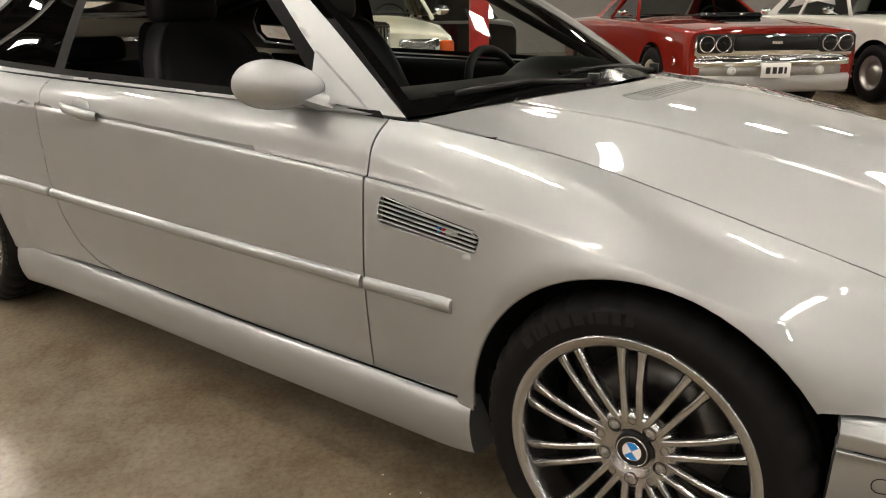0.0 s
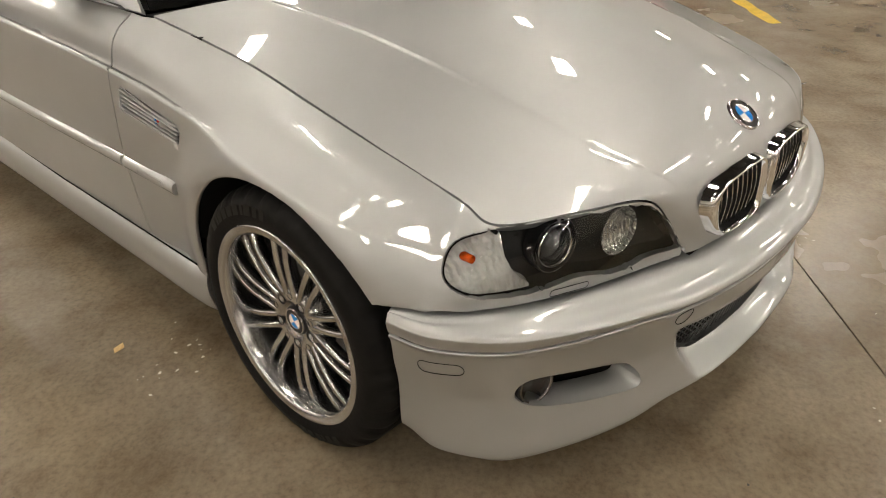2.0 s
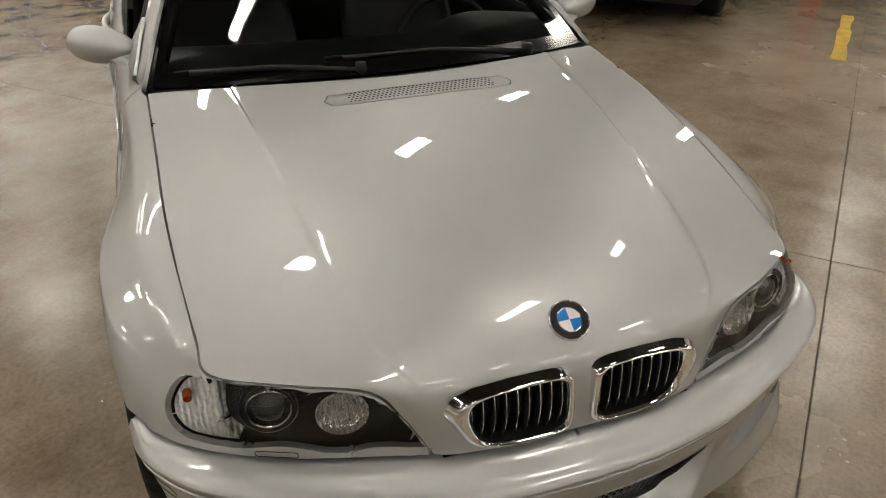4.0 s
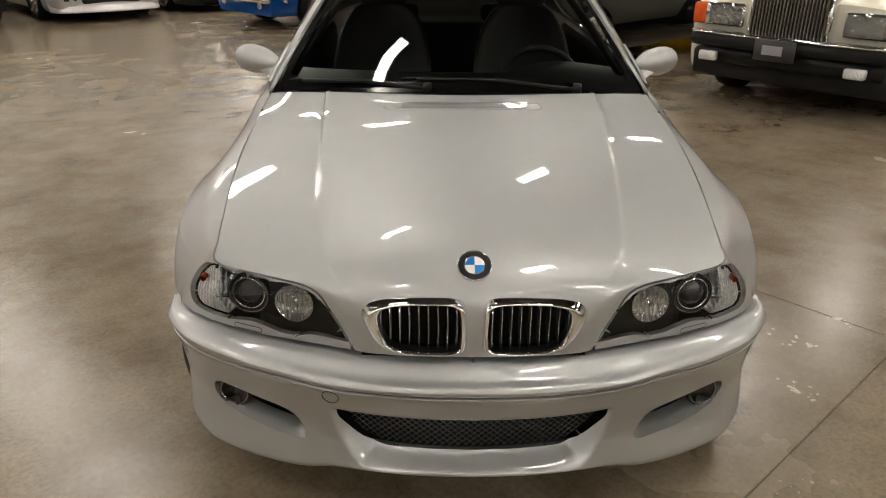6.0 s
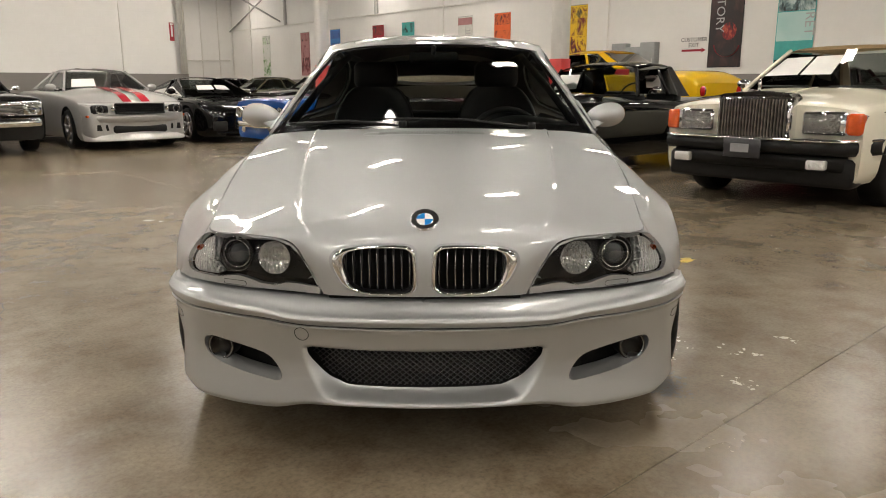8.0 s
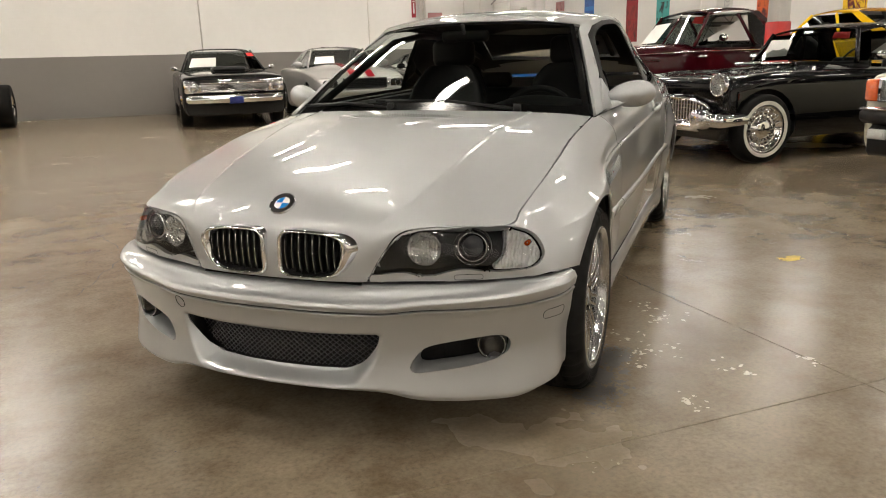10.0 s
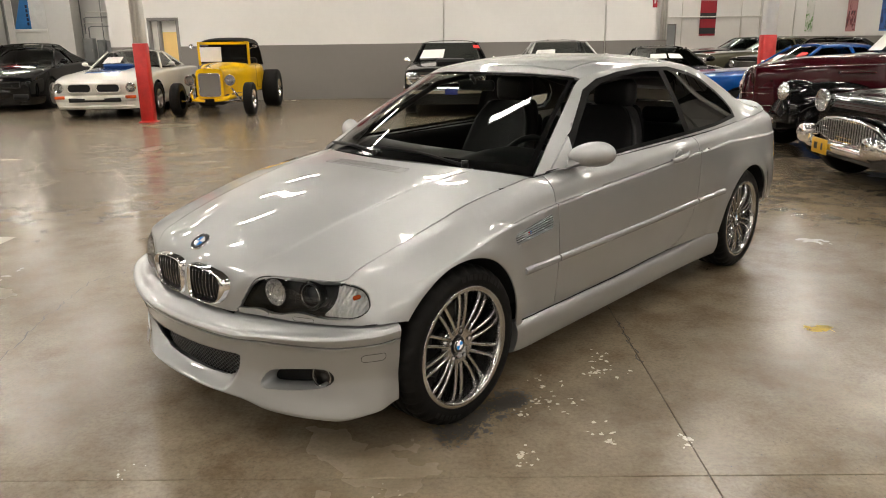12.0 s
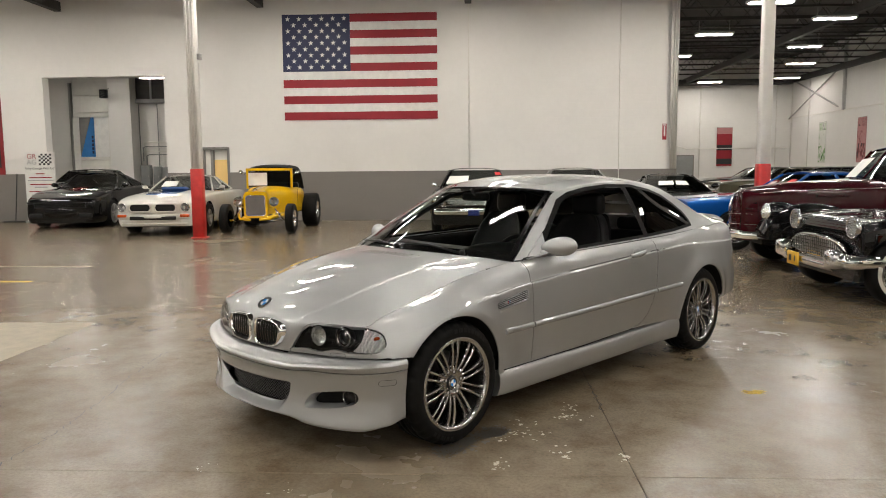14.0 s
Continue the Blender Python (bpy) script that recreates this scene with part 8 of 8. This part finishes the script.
INKS = dict(red=(.29, .02, .02), navy=(.014, .020, .072), white=(.76, .75, .73), black=(.02, .02, .022), teal=(.06, .38, .36), green=(.12, .30, .06), pink=(.42, .20, .20), blue=(.04, .12, .40),
            orange=(.66, .13, .03), yellow=(.78, .50, .02), grey=(.40, .40, .40), darkred=(.16, .012, .015), pale=(.62, .62, .58))
for k, (v, base, c1, c2, words) in enumerate(BANNERS):
    w_ = .78 if v > 10 else .95
    top_ = 3.56 if v > 10 else 3.95
    bot_ = 1.55 if v > 15 or v < 10 else 1.75
    po = thing("banner", f"tall narrow {dict(pale='white', darkred='dark red').get(base, base)} banner hung on the white wall", "banner", "wall banners", on_poster_wall(v, 0, .02))
    part("sheet", boxed(-w_ / 2, w_ / 2, -.006, .006, bot_, top_), INK[base], po, smooth=False)
    if words == "STORY":
        part("print_block", boxed(-w_ * .48, w_ * .48, -.0085, -.007, bot_ + .03, top_ - .05), printed("print_dark_engine", [INKS["black"], (.03, .02, .02), (.07, .03, .03)], 2.5, 3), po, smooth=False)
        ring = [(.06 + r_ * math.cos(a), -.0095 - .001 * q, bot_ + .62 + r_ * .95 * math.sin(a)) for q, r_ in ((0, .36),) for a in np.linspace(math.pi * 1.02, math.pi * 1.95, 20)]
        part("red_ring", tube(bmesh.new(), ring, .045, 5, flat=.06), INK["red"], po)
        part("red_disc", filled([(.10 + .21 * math.cos(a), -.010, bot_ + .95 + .23 * math.sin(a)) for a in np.linspace(0, 2 * math.pi, 20, endpoint=False)], .002, (0, -1, 0)), printed("print_red_wheel", [INKS["black"], INKS["darkred"], INKS["red"], (.5, .10, .05)], 9, 7), po, smooth=False)
    elif words == "RET":
        part("print_block", boxed(-w_ * .48, w_ * .48, -.0085, -.007, bot_ + 1.35, top_ - .05), printed("print_grey_engine", [INKS["black"], (.10, .16, .17), (.30, .40, .40), (.55, .62, .62)], 5, 5), po, smooth=False)
        part("print_block", boxed(-w_ * .48, w_ * .48, -.0085, -.007, bot_ + .62, bot_ + 1.33), printed("print_pale_teal", [(.40, .62, .60), (.55, .70, .68)], 1.0, 2), po, smooth=False)
        part("print_block", boxed(-w_ * .48, w_ * .2, -.0085, -.007, bot_ + .02, bot_ + .16), INK["black"], po, smooth=False)
    elif words:
        part("print_block", filled([(-.02, -.007, bot_ + .1), (.06, -.007, bot_ + .1), (.035, -.007, bot_ + 1.5), (.02, -.007, bot_ + 1.75)], .003, (0, -1, 0)), INK["grey"], po, smooth=False)
        part("print_block", boxed(-w_ * .48, w_ * .48, -.0085, -.007, top_ - .30, top_ - .05), INK["pink"], po, smooth=False)
    else:
        lo_, mid_, hi_ = INKS[c2], INKS[c1], INKS[base]
        part("print_block", boxed(-w_ * .47, w_ * .47, -.0085, -.007, bot_ + .05, bot_ + .85), printed("print_lower_" + base, [lo_, mid_, hi_, hi_], 5, k), po, smooth=False)
        part("print_block", boxed(-w_ * .47, w_ * .47, -.0085, -.007, bot_ + .88, bot_ + 1.42), printed("print_middle_" + base, [hi_, hi_, mid_], 3, k + 20), po, smooth=False)
        part("print_block", boxed(-w_ * .47, w_ * .47, -.0085, -.007, top_ - .40, top_ - .05), printed("print_upper_" + base, [mid_, hi_, lo_], 4, k + 40), po, smooth=False)
    if words:
        x_, z_, turn_, ink_ = dict(STORY=(-w_ * .30, bot_ + 1.45, 90, "grey"), RET=(w_ * .26, bot_ + 1.02, 90, "grey"), AGIL=(w_ * .36, bot_ + 1.25, -90, "grey"))[words]
        part("lettering", shifted(text_mesh(words, .34), Matrix.Translation((x_, -.010, z_)) @ pose(0, 0, 0, 0, turn_, 0)), INK[ink_], po, smooth=False)
    part("hem_rod", cyl(bmesh.new(), (-w_ / 2, 0, top_), (w_ / 2, 0, top_), .012, n=8), STEEL, po)
po = thing("banner", "red and black striped banner on the far white wall", "banner", "wall banners", at_uv(14.25, 37.45, 0))
part("sheet", boxed(-.42, .42, -.03, -.02, 1.45, 3.54), INK["red"], po, smooth=False)
for z0, z1 in ((1.55, 1.85), (2.3, 2.6)):
    part("print_block", boxed(-.42, .42, -.035, -.031, z0, z1), INK["black"], po, smooth=False)
part("print_block", boxed(-.42, .42, -.035, -.031, 3.2, 3.54), INK["pink"], po, smooth=False)
part("hem_rod", cyl(bmesh.new(), (-.42, -.025, 3.55), (.42, -.025, 3.55), .012, n=8), STEEL, po)
ex = thing("exit_sign", "customer exit lettering with a red arrow on the wall", "sign", m=on_poster_wall(9.28, 0))
for wd, z in (("CUSTOMER", 2.27), ("EXIT", 2.12)):
    part("lettering", shifted(text_mesh(wd, .155), Matrix.Translation((0, 0, z))), INK["black"], ex, smooth=False)
part("arrow", filled([(-.36, 0, 2.0), (.25, 0, 2.0), (.25, 0, 1.965), (.38, 0, 2.03), (.25, 0, 2.095), (.25, 0, 2.06), (-.36, 0, 2.06)], .004, (0, -1, 0)), INK["red"], ex, smooth=False)
el = thing("switch_cabinet", "wide grey electrical cabinet on the white wall", "cabinet", "electrical cabinets", on_poster_wall(11.1, 0, .15))
for k in range(3):
    part("cabinet_door", boxed(-.75 + .5 * k, -.26 + .5 * k, -.14, .14, 1.3, 2.3 - .12 * (k == 1), .01), BOXGREY, el)
    part("handle", boxed(-.34 + .5 * k, -.31 + .5 * k, -.165, -.14, 1.7, 1.85), STEEL, el, smooth=False)
# rail, braces and posts on the poster wall
ral = thing("wall_rail", "thin grey rail along the upper white wall", "rail", m=on_poster_wall(37.4, 3.98, .03))
part("rail", boxed(0, 50, -.02, .03, 0, .05), COLWHITE, ral, smooth=False)
for (v0, z0), (v1, z1) in (((37.6, 3.95), (31.8, 6.1)), ((37.4, 6.1), (32.0, 4.2))):
    bz = thing("cross_brace", "painted steel cross brace on the upper wall", "brace", "cross braces", on_poster_wall(0, 0, .08))
    part("bar", tube(bmesh.new(), [(-v0, 0, z0), (-v1, 0, z1)], .04, 6), BRACE, bz)
for v in (31.5, 24, 16.5, 9.5, 2):
    ps = thing("wall_post", "slim grey steel post against the upper wall", "post", "wall posts", on_poster_wall(v, 0, .06))
    part("post", boxed(-.06, .06, -.06, .06, 4.0, CEIL_Z), BRACE, ps, smooth=False)
for v in (37.3, 35.2, 19.8, 12.2):
    pp = thing("wall_pipe", "white conduit running up the poster wall", "pipe", "wall conduits", on_poster_wall(v, 0, .04))
    part("pipe", cyl(bmesh.new(), (0, 0, .3), (0, 0, CEIL_Z - .2), .025, n=8), COLWHITE, pp)
for u in (12.9, 16.0, 17.0):
    pp = thing("wall_pipe", "white conduit running up the far wall", "pipe", "wall conduits", at_uv(u, 37.44, 0))
    part("pipe", cyl(bmesh.new(), (0, 0, .3), (0, 0, CEIL_Z - .2), .03, n=8), COLWHITE, pp)
pp = thing("wall_pipe", "level conduit run on the far wall", "pipe", "wall conduits", at_uv(0, 37.42, 0))
part("pipe", tube(bmesh.new(), [(7, 0, 2.55), (11.5, 0, 2.6), (12.2, 0, 2.4), (17.6, 0, 2.42)], .03, 6), COLWHITE, pp)
fd = tagged(new("door_2"), "grey steel door in the far white wall", "door", kind="structure")
part("door_leaf", boxed(-.45, .45, -.06, -.02, 0, 2.0), BOXGREY, fd, smooth=False)
part("door_frame", boxed(-.52, .52, -.04, -.01, 0, 2.07), DOORGREY, fd, smooth=False)
fd.matrix_basis = at_uv(12.1, 37.46)
fe = thing("duct", "dark duct run under the far end of the roof", "duct", m=at_uv(0, 36.6, 0))
part("duct_run", boxed(6.5, 17.4, -.2, .2, 5.75, 6.05, .02), JOIST, fe)

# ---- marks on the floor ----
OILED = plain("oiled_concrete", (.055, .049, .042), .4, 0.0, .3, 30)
PALEFLAKE = plain("pale_paint_flake", (.52, .48, .38), .6, 0.0, .2, 30)
STAIN = plain("oil_stain", (.022, .021, .020), .5, 0, .4, 12)


def decal(name, label, u0, u1, v0, v1, material, ragged=.02, seed=1, cat="floor marking", turn=0.0):
    """Worn paint or a stain: a thin sheet with a ragged rim, a hair above the slab."""
    rnd = random.Random(seed)
    n_ = 40
    base = []
    for k in range(n_):
        t = k / n_ * 4
        e, f = int(t), t % 1
        x, y = ((u0 + (u1 - u0) * f, v0), (u1, v0 + (v1 - v0) * f), (u1 - (u1 - u0) * f, v1), (u0, v1 - (v1 - v0) * f))[e]
        base.append((x + rnd.uniform(-ragged, ragged), y + rnd.uniform(-ragged, ragged)))
    cx, cy = (u0 + u1) / 2, (v0 + v1) / 2
    ob = thing(name, label, cat, m=at_uv(cx, cy, 0, turn))
    part("film", filled([(x - cx, y - cy, .0008) for x, y in base], .0008, (0, 0, 1)), material, ob, smooth=False)
    return ob


decal("yellow_line", "worn yellow painted bay line on the concrete", 3.35, 4.9, -2.12, -2.02, YELLOWLINE, .012, 3)
decal("yellow_line", "worn yellow painted bay line on the concrete", 4.6, 6.2, -.85, -.75, YELLOWLINE, .012, 4)
decal("yellow_line", "worn yellow painted bay line on the concrete", -6.6, -5.1, 6.42, 6.52, PALE, .015, 5)
decal("yellow_line", "short worn yellow paint line on the concrete", -5.6, -5.1, 4.93, 5.03, YELLOWLINE, .012, 6)
decal("bare_patch", "pale rectangular patch of bare concrete", -3.8, -2.86, .6, 2.42, PALE, .02, 7, "floor patch")
decal("paint_fleck", "small chip of yellow paint on the floor", 2.40, 2.52, .33, .39, YELLOWLINE, .02, 8)


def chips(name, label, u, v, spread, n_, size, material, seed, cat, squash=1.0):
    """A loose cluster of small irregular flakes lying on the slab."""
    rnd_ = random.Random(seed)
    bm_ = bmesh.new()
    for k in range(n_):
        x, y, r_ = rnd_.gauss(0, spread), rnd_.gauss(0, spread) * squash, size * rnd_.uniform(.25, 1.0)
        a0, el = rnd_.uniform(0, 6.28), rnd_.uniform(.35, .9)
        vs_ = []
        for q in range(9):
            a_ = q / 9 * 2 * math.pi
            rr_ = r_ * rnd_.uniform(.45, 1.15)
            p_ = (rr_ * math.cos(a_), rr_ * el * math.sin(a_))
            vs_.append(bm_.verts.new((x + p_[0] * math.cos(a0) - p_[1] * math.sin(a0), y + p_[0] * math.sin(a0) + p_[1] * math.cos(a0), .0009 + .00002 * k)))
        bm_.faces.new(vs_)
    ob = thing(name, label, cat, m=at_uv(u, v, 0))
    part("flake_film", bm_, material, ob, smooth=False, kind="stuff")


FLECKS = [(1.0, -.23, .05, 8), (1.26, .02, .05, 8), (1.26, -.13, .05, 10), (1.17, -.15, .02, 3), (.98, -.43, .05, 10), (1.07, -.40, .02, 4), (.89, -.40, .03, 4), (.83, -.49, .02, 4), (.83, -.79, .02, 7),
          (.81, -.87, .02, 4), (1.13, -.67, .04, 9), (1.42, -.71, .02, 4), (1.43, -.75, .02, 3), (-.25, .95, .05, 6), (-.42, .99, .05, 5), (-.6, -.9, .03, 4), (-.16, -1.15, .04, 4), (.33, -1.04, .04, 5)]
for k, (u, v, sp_, n_) in enumerate(FLECKS):
    chips("flaked_paint", "cluster of small pale paint flakes on the concrete", u, v, sp_, n_ + 3, .017 if u > .5 else .010, PALEFLAKE, 40 + k, "floor marking")
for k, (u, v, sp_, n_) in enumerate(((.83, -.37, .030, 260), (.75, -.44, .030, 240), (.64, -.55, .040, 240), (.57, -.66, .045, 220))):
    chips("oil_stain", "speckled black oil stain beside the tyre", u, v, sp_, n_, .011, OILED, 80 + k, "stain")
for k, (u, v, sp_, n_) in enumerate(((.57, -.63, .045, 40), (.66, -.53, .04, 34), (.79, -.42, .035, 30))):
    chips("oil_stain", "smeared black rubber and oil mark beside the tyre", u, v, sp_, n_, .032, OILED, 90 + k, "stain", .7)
for k, (u, v, sp_, n_) in enumerate(((1.9, -.9, .12, 60), (-1.2, -.6, .14, 60), (-1.55, -.5, .06, 50), (-.9, 1.3, .10, 40), (2.4, .9, .15, 60), (-2.3, .3, .15, 50))):
    chips("dirt_speck", "scatter of small dark dirt specks on the concrete", u, v, sp_, n_, .005, STAIN, 100 + k, "stain")


def crack(pts, seed, wd=.004):
    rnd_ = random.Random(seed)
    ob = thing("floor_crack", "thin dark wandering crack in the concrete", "crack", "floor cracks")
    line = []
    for (a, b), (c_, d) in zip(pts, pts[1:]):
        for k in range(14):
            t = k / 14
            line.append((a + (c_ - a) * t + rnd_.uniform(-.015, .015), b + (d - b) * t + rnd_.uniform(-.015, .015)))
    bm_ = bmesh.new()
    row = [(bm_.verts.new((x - wd * rnd_.uniform(.3, 1), y, .0012)), bm_.verts.new((x + wd * rnd_.uniform(.3, 1), y + wd * .6, .0012))) for x, y in line]
    for p_, q_ in zip(row, row[1:]):
        bm_.faces.new((p_[0], p_[1], q_[1], q_[0]))
    part("fissure", bm_, CRACK, ob, smooth=False)
    ob.matrix_basis = at_uv(0, 0)


crack([(-1.62, -1.2), (-1.59, -.73), (-1.58, -.35), (-1.62, .1), (-1.69, .65), (-1.73, 1.27), (-1.5, 1.55), (-1.2, 2.0)], 1)
crack([(1.448, .48), (1.45, .2), (1.448, -.06)], 5, .005)
crack([(2.2, 1.35), (2.93, 1.73), (3.4, 1.9), (3.76, 2.38), (4.6, 2.8)], 2)
crack([(-2.2, -1.0), (-2.9, -1.35), (-4.0, -1.2)], 3)
crack([(-1.2, 1.4), (-1.0, 2.2), (-1.25, 3.1)], 4)
leaf = thing("dry_leaf", "small dry curled leaf lying on the concrete", "leaf", m=pose(-.972, .642, .002, 0, 0, 30))
part("blade", filled([(-.02, 0, 0), (-.008, .011, .004), (.012, .009, .001), (.022, 0, .005), (.008, -.012, 0), (-.01, -.009, .003)], .0008, (0, 0, 1)), plain("dry_leaf_tan", (.55, .36, .15), .6, 0, .2, 80), leaf, smooth=False)
